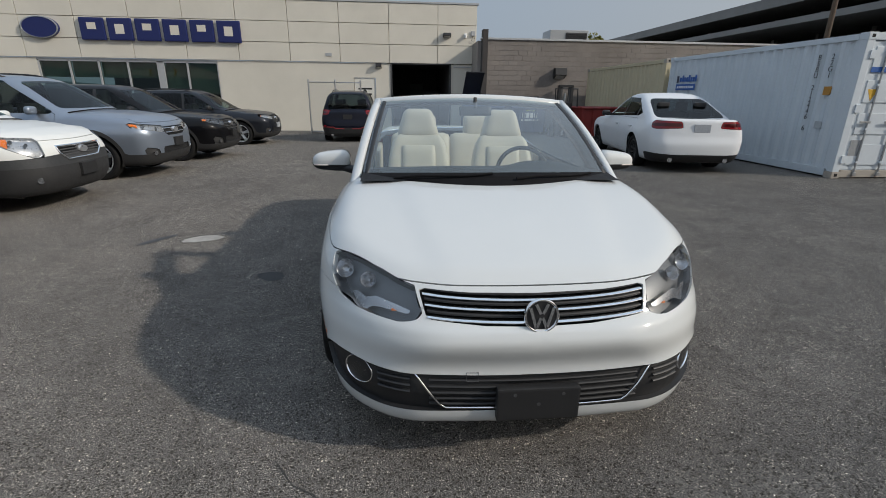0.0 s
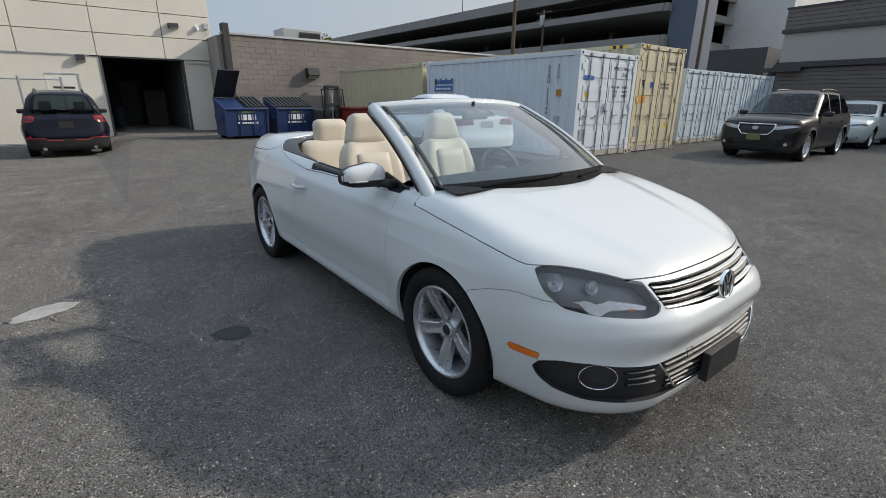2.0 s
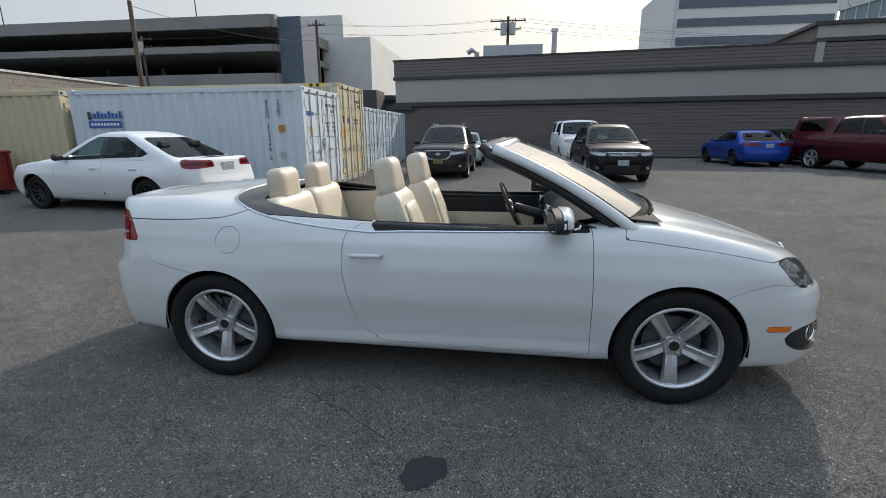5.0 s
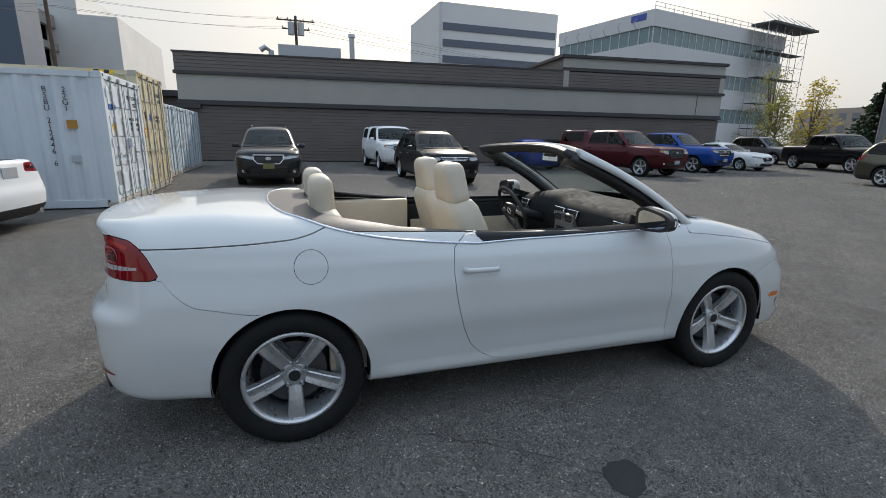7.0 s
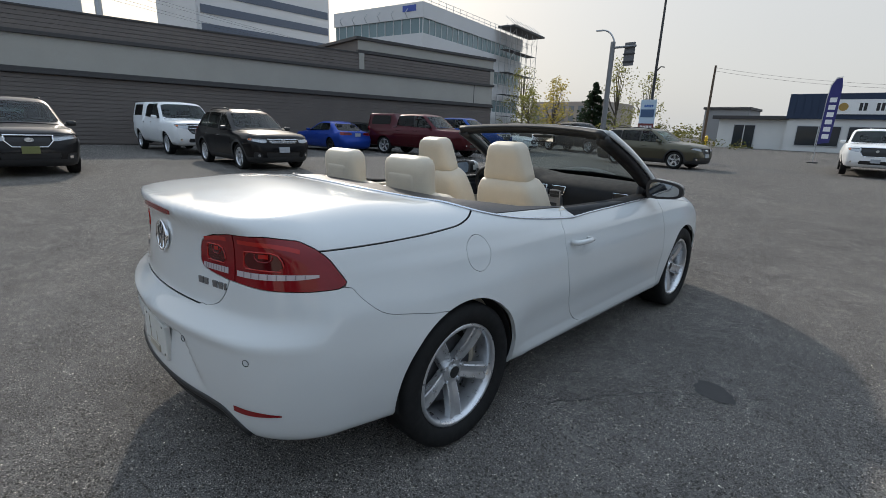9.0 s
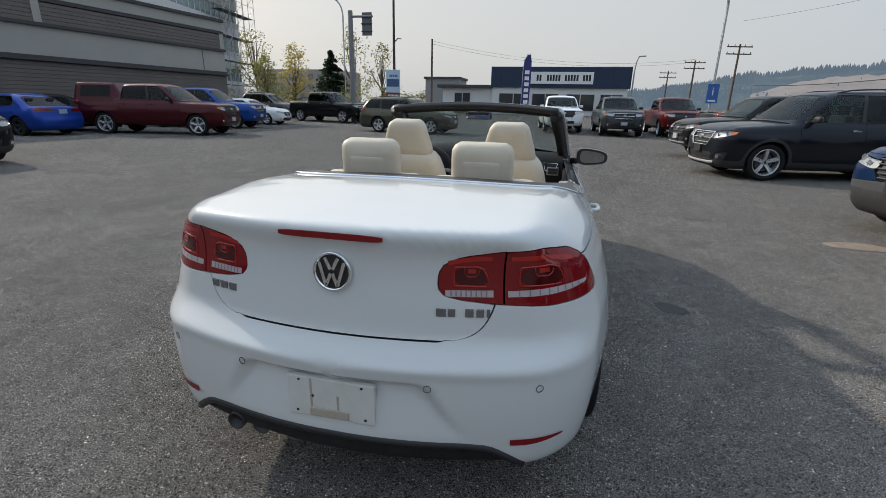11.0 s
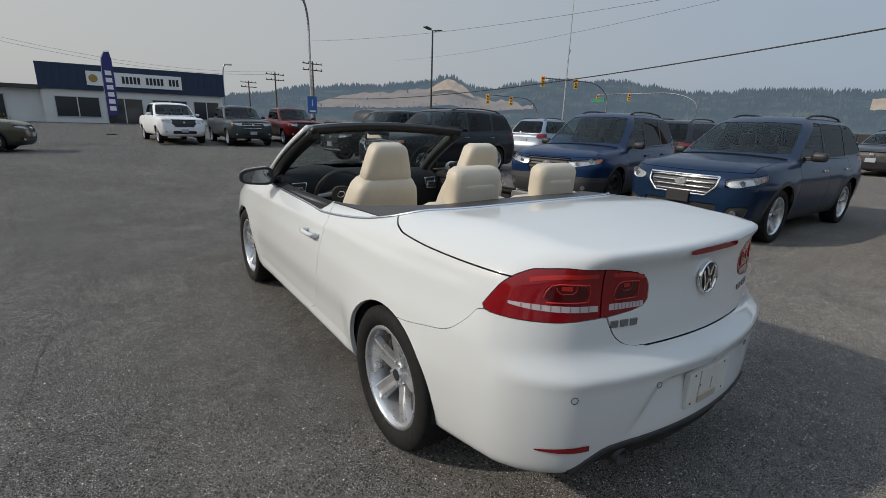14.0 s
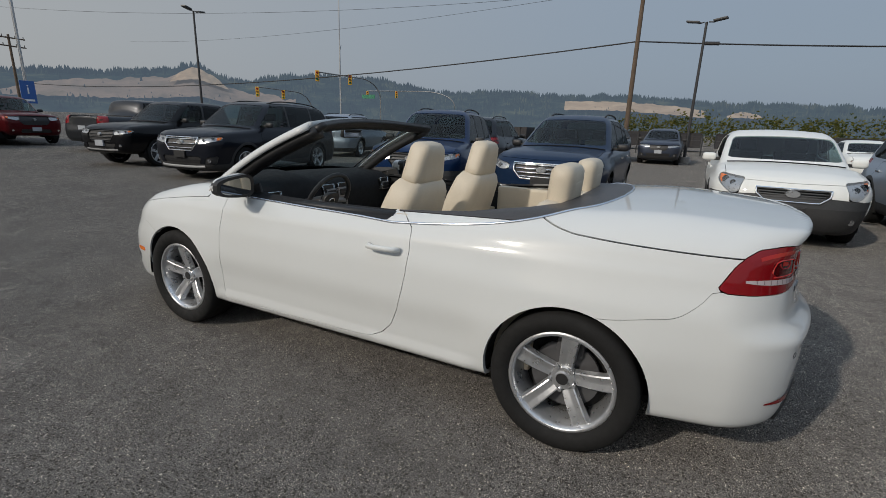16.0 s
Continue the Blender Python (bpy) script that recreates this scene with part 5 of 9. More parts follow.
for m_ in split(tail_lamp, lambda x, y, z: x):
    o_, i_ = split(m_, lambda x, y, z: np.where(y > 1.6, radians(33.5) * 0.85 - corner_rear(x, y), 1), 0.0025)
    main = panel("tail_lamp", o_, REDLENS, eos, "red tail lamp with a clear lower band", skin)
    half = panel("lid_lamp", i_, REDLENS, boot, "red tail lamp on the boot lid", skin)
    sgn = -1 if m_[0][:, 0].mean() < 0 else 1
    for par_, a0, a1, tip in ((main, 34.2, 51.8, 1), (half, 22.8, 31.6, 0)):
        n_ = 20
        aa = np.linspace(a0, a1, n_)
        u_ = np.linspace(0, 1, n_)
        lo = 0.849 + (0.006 * u_ + 0.009 * u_**4 if tip else 0.0 * u_)
        hi = 0.868 + (0.009 * u_ - 0.004 * u_**4 if tip else 0.002 * u_)
        ribbon("clear_band", sgn, aa, lo, hi, CLEARBAND, par_, 0.0016)
        for k in range(2, n_ - 2, 2):
            ribbon("prism_edge", sgn, [aa[k], aa[k] + 0.28], lo[k:k + 2] + 0.001, hi[k:k + 2] - 0.001, PRISM, par_, 0.0022)
        b0, b1 = (36.2, 45.2) if tip else (24.4, 30.8)
        bb = np.linspace(b0, b1, n_)
        e_ = np.clip(np.minimum(u_, 1 - u_) * 6, 0, 1) ** 0.5
        ribbon("inner_reflector", sgn, bb, 0.910 - 0.026 * e_, 0.910 + 0.028 * e_, DARKRED, par_, 0.0012)
        top = 0.966 - (0.020 * u_**3 if tip else 0.016 * (1 - u_) ** 2)
        ribbon("upper_reflector", sgn, np.linspace(a0 + 0.4, 48.0 if tip else 31.2, n_), top - 0.006, top + 0.008, GLOWRED, par_, 0.0010)
        loop = [(b0 + (b1 - b0) * f_, z_) for f_, z_ in ((0.93, 0.881), (0.02, 0.882), (0.0, 0.890), (0.0, 0.930), (0.03, 0.939), (0.66, 0.941), (0.84, 0.934), (0.94, 0.915), (1.0, 0.888))]
        pts = [corner_at(sgn, p0 + (p1 - p0) * k / 4, z0 + (z1 - z0) * k / 4, 0.0008) for (p0, z0), (p1, z1) in zip(loop, loop[1:]) for k in range(4)]
        part("light_guide", tube(pts, 0.0030, 6), GLOWRED, par_, "", True)
        inner = [(b0 + (b1 - b0) * f_, z_) for f_, z_ in ((0.30, 0.936), (0.30, 0.921), (0.38, 0.910), (0.62, 0.910), (0.72, 0.921), (0.72, 0.936))]
        pts = [corner_at(sgn, p0 + (p1 - p0) * k / 3, z0 + (z1 - z0) * k / 3, 0.0010) for (p0, z0), (p1, z1) in zip(inner, inner[1:]) for k in range(3)]
        part("inner_guide", tube(pts, 0.0026, 6), REDLENS, par_, "", True)
        mid = b0 + (b1 - b0) * 0.51
        ribbon("bulb", sgn, np.linspace(mid - (b1 - b0) * 0.12, mid + (b1 - b0) * 0.12, 5), np.full(5, 0.921), np.full(5, 0.935), GLOWRED, par_, 0.0018)

panel("side_marker", split(marker, lambda x, y, z: x)[0], AMBER, eos, "amber side marker")
panel("side_marker", split(marker, lambda x, y, z: x)[1], AMBER, eos, "amber side marker")
panel("grille_back", shifted(grille, skin, -0.035), UNDER, eos, "", skin, -0.03)
for zz, k in ((0.633, 0.0042), (0.668, 0.0036), (0.698, 0.0036)):
    xs = np.linspace(-0.405 - (zz - 0.64) * 0.25, 0.405 + (zz - 0.64) * 0.25, 41)
    z_ = zz + 0.016 * (xs / 0.41) ** 2 - 0.005
    on = skin.onto(np.stack([xs, 0 * xs, z_], 1), "y", -1)
    sb = bmesh.new()
    rows = [[sb.verts.new(p + Vector(d)) for d in ((0, 0.02, k), (0, -0.004, k * 0.7), (0, -0.006, 0), (0, -0.004, -k * 0.7), (0, 0.02, -k))] for p in (Vector(o) for o in on)]
    for a_, b_ in zip(rows, rows[1:]):
        for j in range(4):
            sb.faces.new((a_[j], a_[j + 1], b_[j + 1], b_[j]))
    part("chrome_bar", sb, CHROME, eos, "", True)
    mid_ = z_ + 0.015
    on = skin.onto(np.stack([xs, 0 * xs, mid_], 1), "y", -1)
    sb = bmesh.new()
    rows = [[sb.verts.new(Vector(o) + Vector(d)) for d in ((0, 0.03, 0.006), (0, 0.006, 0.004), (0, 0.006, -0.004), (0, 0.03, -0.006))] for o in on]
    for a_, b_ in zip(rows, rows[1:]):
        for j in range(3):
            sb.faces.new((a_[j], a_[j + 1], b_[j + 1], b_[j]))
    part("black_bar", sb, BLACK, eos, "", True)


def emblem(parent, c, n, r):
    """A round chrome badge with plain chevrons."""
    mm = Matrix.Translation(c) @ Vector(n).to_track_quat("Z", "Y").to_matrix().to_4x4()
    ring = lathe([(r, -0.006), (r, 0.004), (r * 0.95, 0.008), (r * 0.86, 0.005), (r * 0.84, 0.0)], 40, "z")
    bmesh.ops.transform(ring, matrix=mm, verts=ring.verts)
    e_ = part("badge", ring, CHROME, parent, "round chrome badge on black", True)
    di = cyl((0, 0, -0.006), (0, 0, 0.001), r * 0.9, None, 32)
    bmesh.ops.transform(di, matrix=mm, verts=di.verts)
    part("badge_back", di, BLACK, e_)
    for w_, top, bot in ((0.34, 0.70, 0.12), (0.66, 0.50, -0.72), (0.05, -0.08, -0.72)):
        ch = bmesh.new()
        for sgn in (-1, 1):
            a_, b_ = Vector((sgn * w_ * r, top * r, 0.003)), Vector((sgn * 0.06 * r if 0.1 < w_ < 0.5 else sgn * 0.30 * r, bot * r, 0.003))
            d_ = (b_ - a_).normalized()
            s_ = Vector((-d_.y, d_.x, 0)) * r * 0.085
            lo = [ch.verts.new(p) for p in (a_ + s_, b_ + s_, b_ - s_, a_ - s_)]
            hi = [ch.verts.new(v.co + Vector((0, 0, 0.004))) for v in lo]
            ch.faces.new(hi)
            for i in range(4):
                ch.faces.new((lo[i], lo[(i + 1) % 4], hi[(i + 1) % 4], hi[i]))
        bmesh.ops.transform(ch, matrix=mm, verts=ch.verts)
        part("chevron", ch, CHROME, e_)


emblem(eos, (0, -2.178, 0.662), (0, -1, 0.12), 0.064)
emblem(boot, (0, 2.146, 0.905), (0, 1, 0.06), 0.062)

# lower front: black insert with slats, fog lamps, chrome line, plate holder
ins = panel("lower_grille", shifted(intake, skin, -0.02), BLACK, bump_f, "black lower grille with slats", skin, -0.02)
for zz in (0.308, 0.331, 0.354, 0.377, 0.400):
    for x0, x1 in ((-0.40, 0.40), (-0.59, -0.47), (0.47, 0.59)):
        if abs(x0 + x1) > 0.5 and zz < 0.34:
            continue
        xs = np.linspace(x0, x1, 24)
        on = skin.onto(np.stack([xs, 0 * xs, zz + 0.03 * xs**2 + 0 * xs], 1), "y", -1)
        sb = bmesh.new()
        rows = [[sb.verts.new(Vector(o) + Vector(d)) for d in ((0, 0.025, 0.003), (0, 0.006, 0.0025), (0, 0.006, -0.0025), (0, 0.025, -0.003))] for o in on]
        for a_, b_ in zip(rows, rows[1:]):
            for j in range(3):
                sb.faces.new((a_[j], a_[j + 1], b_[j + 1], b_[j]))
        part("slat", sb, BLACK, ins, "", True)
xs = np.concatenate([np.linspace(-0.45, -0.36, 8), np.linspace(-0.34, 0.34, 24), np.linspace(0.36, 0.45, 8)])
zs = np.where(np.abs(xs) > 0.35, 0.300 + (np.abs(xs) - 0.35) * 1.3, 0.294 + 0.03 * xs**2)
on = skin.onto(np.stack([xs, 0 * xs, zs], 1), "y", -1)
part("chrome_line", tube([(o[0], o[1] + 0.004, o[2]) for o in on], 0.0045, 8), CHROME, ins, "", True)
for s_ in (-1, 1):
    c_ = skin.onto([(s_ * 0.682, 0, 0.389)], "y", -1)[0]
    n_ = Vector(skin.normal(np.array([c_]))[0])
    mm = Matrix.Translation(Vector(c_) - n_ * 0.020) @ n_.to_track_quat("Z", "Y").to_matrix().to_4x4()
    mm = mm @ Matrix.Diagonal((1.38, 0.95, 1, 1))
    ring = lathe([(0.055, -0.012), (0.055, -0.002), (0.0535, 0.0), (0.0515, -0.002), (0.050, -0.014)], 32, "z")
    bmesh.ops.transform(ring, matrix=mm, verts=ring.verts)
    fg = part("fog_lamp", ring, CHROME, bump_f, "round fog lamp with a chrome ring", True)
    for rr, zz, mt in ((0.047, -0.012, BLACK), (0.034, -0.006, GREYP), (0.032, 0.0, LENS)):
        di = cyl((0, 0, zz - 0.006), (0, 0, zz), rr, None, 28)
        bmesh.ops.transform(di, matrix=mm, verts=di.verts)
        part("fog_lens" if mt is LENS else "fog_reflector", di, mt, fg)
pl = box(-0.155, 0.155, -2.232, -2.196, 0.262, 0.395, 0.008)
ph = part("plate_holder", pl, BLACK, bump_f, "scuffed black plastic plate holder with no plate")
for x_ in (-0.09, 0.0, 0.09):
    part("screw_hole", cyl((x_, -2.2335, 0.372 if x_ else 0.33), (x_, -2.231, 0.372 if x_ else 0.33), 0.007, None, 12), GREYP, ph)
wq = skin.onto([(-0.262, 0, 0.405), (-0.218, 0, 0.405), (-0.218, 0, 0.437), (-0.262, 0, 0.437)], "y", -1)
part("washer_flap", tube([tuple(p + (0, -0.0005, 0)) for p in (*wq, wq[0])], 0.0016, 6), GREYP, bump_f)

# rear details
xs = np.linspace(-0.165, 0.165, 21)
zs = 1.022 - 0.10 * xs**2
on = skin.onto(np.stack([xs, 0 * xs, zs], 1), "y", 1)
hl = bmesh.new()
rows = [[hl.verts.new(Vector(o) + Vector((0, 0.004, dz * (1 - (x_ / 0.185) ** 8)))) for dz in (-0.011, 0.009)] for o, x_ in zip(on, xs)]
for a_, b_ in zip(rows, rows[1:]):
    hl.faces.new((a_[0], a_[1], b_[1], b_[0]))
part("brake_light", hl, REDLENS, boot, "thin red high brake light")


BADGE = plain("dull_chrome", (0.20, 0.20, 0.205), 0.25, 0.6)


def bars(parent, spec, z, h, name, mat=BADGE):
    for x0, x1 in spec:
        q = skin.onto([((x0 + x1) / 2, 0, z)], "y", 1)[0]
        b_ = bmesh.new()
        add_box(b_, -(x1 - x0) / 2, (x1 - x0) / 2, -0.003, 0.004, -h / 2, h / 2, 0.0015)
        n_ = Vector(skin.normal(np.array([q]))[0])
        bmesh.ops.transform(b_, matrix=Matrix.Translation(q) @ Matrix.Rotation(math.atan2(-n_.x, n_.y), 4, "Z"), verts=b_.verts)
        part(name, b_, mat, parent)


bars(boot, ((0.365, 0.395), (0.403, 0.435), (0.443, 0.472)), 0.800, 0.024, "lettering_bar")
bars(boot, ((-0.345, -0.315), (-0.372, -0.350), (-0.425, -0.400), (-0.455, -0.432), (-0.472, -0.462)), 0.800, 0.024, "lettering_bar")
on = skin.onto([(x_, 0, z_) for z_ in (0.45, 0.60) for x_ in (-0.26, 0.26)], "y", 1)
pp = bmesh.new()
ys_ = float(on[:, 1].min())
add_box(pp, -0.15, 0.14, ys_ + 0.004, ys_ + 0.024, 0.434, 0.574, 0.004)
part("plate_recess", pp, matte("bare_pale_plastic", (0.58, 0.575, 0.54), 0.45, 0.06, 9, 120, 0.02), bump_r, "bare plate mount with old glue marks")
pp = bmesh.new()
add_box(pp, -0.065, 0.065, ys_ + 0.022, ys_ + 0.030, 0.440, 0.470, 0.004)
for x_, z_ in ((-0.11, 0.562), (0.10, 0.562), (-0.12, 0.450), (0.11, 0.450), (0.055, 0.51)):
    part("screw_hole", cyl((x_, ys_ + 0.020, z_), (x_, ys_ + 0.0255, z_), 0.0045, None, 10), BLACK, bump_r)
for x_, h_ in ((0.06, 0.10), (-0.03, 0.05)):
    part("glue_mark", box(x_ - 0.004, x_ + 0.004, ys_ + 0.020, ys_ + 0.0248, 0.47, 0.47 + h_), plain("old_glue", (0.36, 0.33, 0.27), 0.6), bump_r)
part("grip_slot", pp, plain("stained_beige", (0.40, 0.36, 0.29), 0.6), bump_r)
for x_ in (-0.635, -0.31, 0.31, 0.635):
    q = skin.onto([(x_, 0, 0.583)], "y", 1)[0]
    n_ = Vector(skin.normal(np.array([q]))[0])
    mm = Matrix.Translation(q) @ n_.to_track_quat("Z", "Y").to_matrix().to_4x4()
    rg = lathe([(0.0125, 0.0), (0.0125, 0.0015), (0.0105, 0.0015), (0.0105, 0)], 20, "z")
    bmesh.ops.transform(rg, matrix=mm, verts=rg.verts)
    part("parking_sensor", rg, GREYP, bump_r)
for s_ in (-1, 1):
    xs = np.linspace(s_ * 0.56, s_ * 0.72, 14)
    on = skin.onto(np.stack([xs, 0 * xs, 0.391 + 0.0 * xs], 1), "y", 1)
    rf = bmesh.new()
    rows = [[rf.verts.new(Vector(o) + Vector((0, 0.004, dz * (0.15 + 0.85 * math.sin(math.pi * min(1, (14 - k) / 14 * 0.62)))))) for dz in (-0.012, 0.010)] for k, o in enumerate(on)]
    for a_, b_ in zip(rows, rows[1:]):
        rf.faces.new((a_[0], a_[1], b_[1], b_[0]))
    part("reflector_strip", rf, REDLENS, bump_r, "thin red reflector")
xs = np.linspace(-0.60, 0.60, 49)
on = skin.onto(np.stack([xs, 0 * xs, under_line(np.abs(xs)) - 0.004], 1), "y", 1)
part("lower_lip", tube([(o[0], o[1] - 0.008, o[2] - 0.008) for o in on], 0.015, 8), BLACK, bump_r, "black plastic lower lip", True)
for x_ in (0.30, 0.40):
    pipe = lathe([(0.031, 2.0), (0.033, 2.185), (0.028, 2.185), (0.027, 2.05)], 20, "y")
    bmesh.ops.transform(pipe, matrix=Matrix.Translation((x_, -0.03, 0.302)), verts=pipe.verts)
    part("exhaust_pipe", pipe, plain("sooty_steel", (0.05, 0.05, 0.05), 0.5, 0.6), eos, "dark twin exhaust pipe", True)

# wheels and wheel wells
star = wheel_parts(TYRE_R, 0.232, 0.225, 5, "star", ALLOY)
for s_ in (-1, 1):
    for y_ in (-WB, WB):
        put_wheel(star, eos, s_ * 0.765, y_, TYRE_R, s_, {(-1, -1): 34, (-1, 1): 36, (1, -1): 3, (1, 1): -6}[(s_, 1 if y_ > 0 else -1)])
        well = bmesh.new()
        n_ = 28
        ra = [well.verts.new((s_ * 0.865, y_ + 0.352 * math.cos(a), 0.328 + 0.352 * math.sin(a))) for a in np.linspace(-0.10, math.pi + 0.10, n_)]
        rb = [well.verts.new((s_ * 0.52, v.co.y, v.co.z)) for v in ra]
        for i in range(n_ - 1):
            well.faces.new((ra[i], ra[i + 1], rb[i + 1], rb[i]))
        well.faces.new(rb)
        part("wheel_well", well, UNDER, eos)
part("underbody", box(-0.60, 0.60, -1.75, 1.7, 0.20, 0.235), UNDER, eos)
# windscreen with its frame
def screen_point(u, v):
    b_ = Vector((0.705 * u, -1.285 + 0.235 * u * u, 1.000 - 0.035 * u * u))
    t_ = Vector((0.605 * u, -0.435 + 0.115 * u * u, 1.395 - 0.03 * u * u))
    return b_.lerp(t_, v) + Vector((0, -0.5, 0.85)) * 0.03 * math.sin(math.pi * v)


ws = bmesh.new()
gridv = [[ws.verts.new(screen_point(-1 + 2 * i / 20, j / 10)) for i in range(21)] for j in range(11)]
for j in range(10):
    for i in range(20):
        ws.faces.new((gridv[j][i], gridv[j][i + 1], gridv[j + 1][i + 1], gridv[j + 1][i]))
wso = part("windscreen", ws, SCREEN, eos, "clear raked windscreen", True)
wso.visible_shadow = False


def sweep(path, sect, name, mat, parent, label=""):
    """A bar with a flat section along a path; sect gives (across, up) offsets, across points away from the middle."""
    b_ = bmesh.new()
    pts = [Vector(p) for p in path]
    rows = []
    for i, p in enumerate(pts):
        d_ = (pts[min(i + 1, len(pts) - 1)] - pts[max(i - 1, 0)]).normalized()
        up = Vector((0, -0.55, 0.83))
        ac = d_.cross(up).normalized()
        if ac.x * (1 if p.x >= 0 else -1) < 0 and abs(d_.x) < 0.7:
            ac = -ac
        up = (up - d_ * up.dot(d_)).normalized()
        rows.append([b_.verts.new(p + ac * a_ + up * h_) for a_, h_ in sect])
    n_ = len(sect)
    for a_, c_ in zip(rows, rows[1:]):
        for j in range(n_):
            b_.faces.new((a_[j], a_[(j + 1) % n_], c_[(j + 1) % n_], c_[j]))
    b_.faces.new(rows[0][::-1])
    b_.faces.new(rows[-1])
    return part(name, b_, mat, parent, label, True)


for s_ in (-1, 1):
    path = [screen_point(s_ * 1.03, v) for v in np.linspace(-0.18, 1.0, 12)]
    sweep(path, ((-0.018, 0.006), (0.0, 0.016), (0.024, 0.010), (0.042, -0.012), (0.042, -0.040), (0.0, -0.02)), "screen_pillar", WHITE, eos)
    path = [screen_point(s_ * 1.03, v) + Vector((s_ * -0.004, 0.028, -0.028)) for v in np.linspace(-0.10, 1.02, 12)]
    sweep(path, ((-0.05, 0.006), (0.024, 0.006), (0.034, -0.034), (-0.048, -0.050)), "pillar_lining", BLACK, eos, "black pillar lining and seal")
    path = [screen_point(s_ * 0.965, v) + Vector((0, -0.002, 0.003)) for v in np.linspace(0, 1, 12)]
    sweep(path, ((-0.014, 0.0), (0.012, 0.0), (0.012, -0.003), (-0.014, -0.003)), "screen_band", BLACK, wso)
path = [screen_point(u, 1.0) for u in np.linspace(-1.06, 1.06, 25)]
sweep(path, ((-0.02, 0.004), (0.0, 0.014), (0.03, 0.010), (0.046, -0.01), (0.0, -0.022)), "header_rail", WHITE, eos)
path = [screen_point(u, 1.0) + Vector((0, 0.045, -0.022)) for u in np.linspace(-1.04, 1.04, 25)]
sweep(path, ((-0.045, 0.012), (0.03, 0.016), (0.045, -0.004), (0.02, -0.028), (-0.045, -0.02)), "header_seal", BLACK, eos, "ribbed black rubber header seal")
path = [screen_point(u, 1.0) + Vector((0, 0.085, -0.010)) for u in np.linspace(-1.02, 1.02, 25)]
part("header_gutter", tube(path, 0.012, 8), BLACK, eos, "", True)
path = [screen_point(u, 0.02) + Vector((0, -0.002, 0.003)) for u in np.linspace(-1, 1, 25)]
sweep(path, ((-0.02, 0), (0.045, 0), (0.045, -0.003), (-0.02, -0.003)), "screen_foot", COWL, wso)
cw = bmesh.new()
rows = []
for u in np.linspace(-1.06, 1.06, 29):
    p = screen_point(u, 0.02)
    q = Vector((0.74 * u, -1.155 + 0.10 * u * u, 0.983 - 0.05 * u * u))
    f_ = Vector((p.x, p.y - 0.035, p.z - 0.012))
    rows.append([cw.verts.new(v) for v in (p + Vector((0, 0.01, -0.006)), f_, Vector((f_.x, f_.y - 0.03, f_.z - 0.05))) ])
for a_, b_ in zip(rows, rows[1:]):
    for j in range(2):
        cw.faces.new((a_[j], a_[j + 1], b_[j + 1], b_[j]))
part("cowl", cw, COWL, eos, "black plastic cowl", True)
for x0, x1, y1_ in ((0.10, 0.56, 0), (-0.52, -0.02, 0)):
    a_, b_ = screen_point(x0 / 0.70, -0.02), screen_point(x1 / 0.70, 0.035)
    part("wiper", tube([screen_point((x0 + (x1 - x0) * q_ / 6) / 0.70, -0.02 + 0.045 * q_ / 6) + Vector((0, -0.012, 0.012 + 0.006 * math.sin(q_))) for q_ in range(7)], 0.007, 6), COWL, eos)
rv = cushion(0.21, 0.03, 0.06, 0.012)
bmesh.ops.transform(rv, matrix=pose(0, -0.52, 1.305, -12), verts=rv.verts)
rvo = part("interior_mirror", rv, BLACK, eos, "", True)
part("mirror_stem", cyl((0, -0.53, 1.32), (0, -0.50, 1.385), 0.012), BLACK, rvo)
part("mirror_glass", box(-0.097, 0.097, -0.508, -0.5035, 1.283, 1.328), CHROME, rvo)

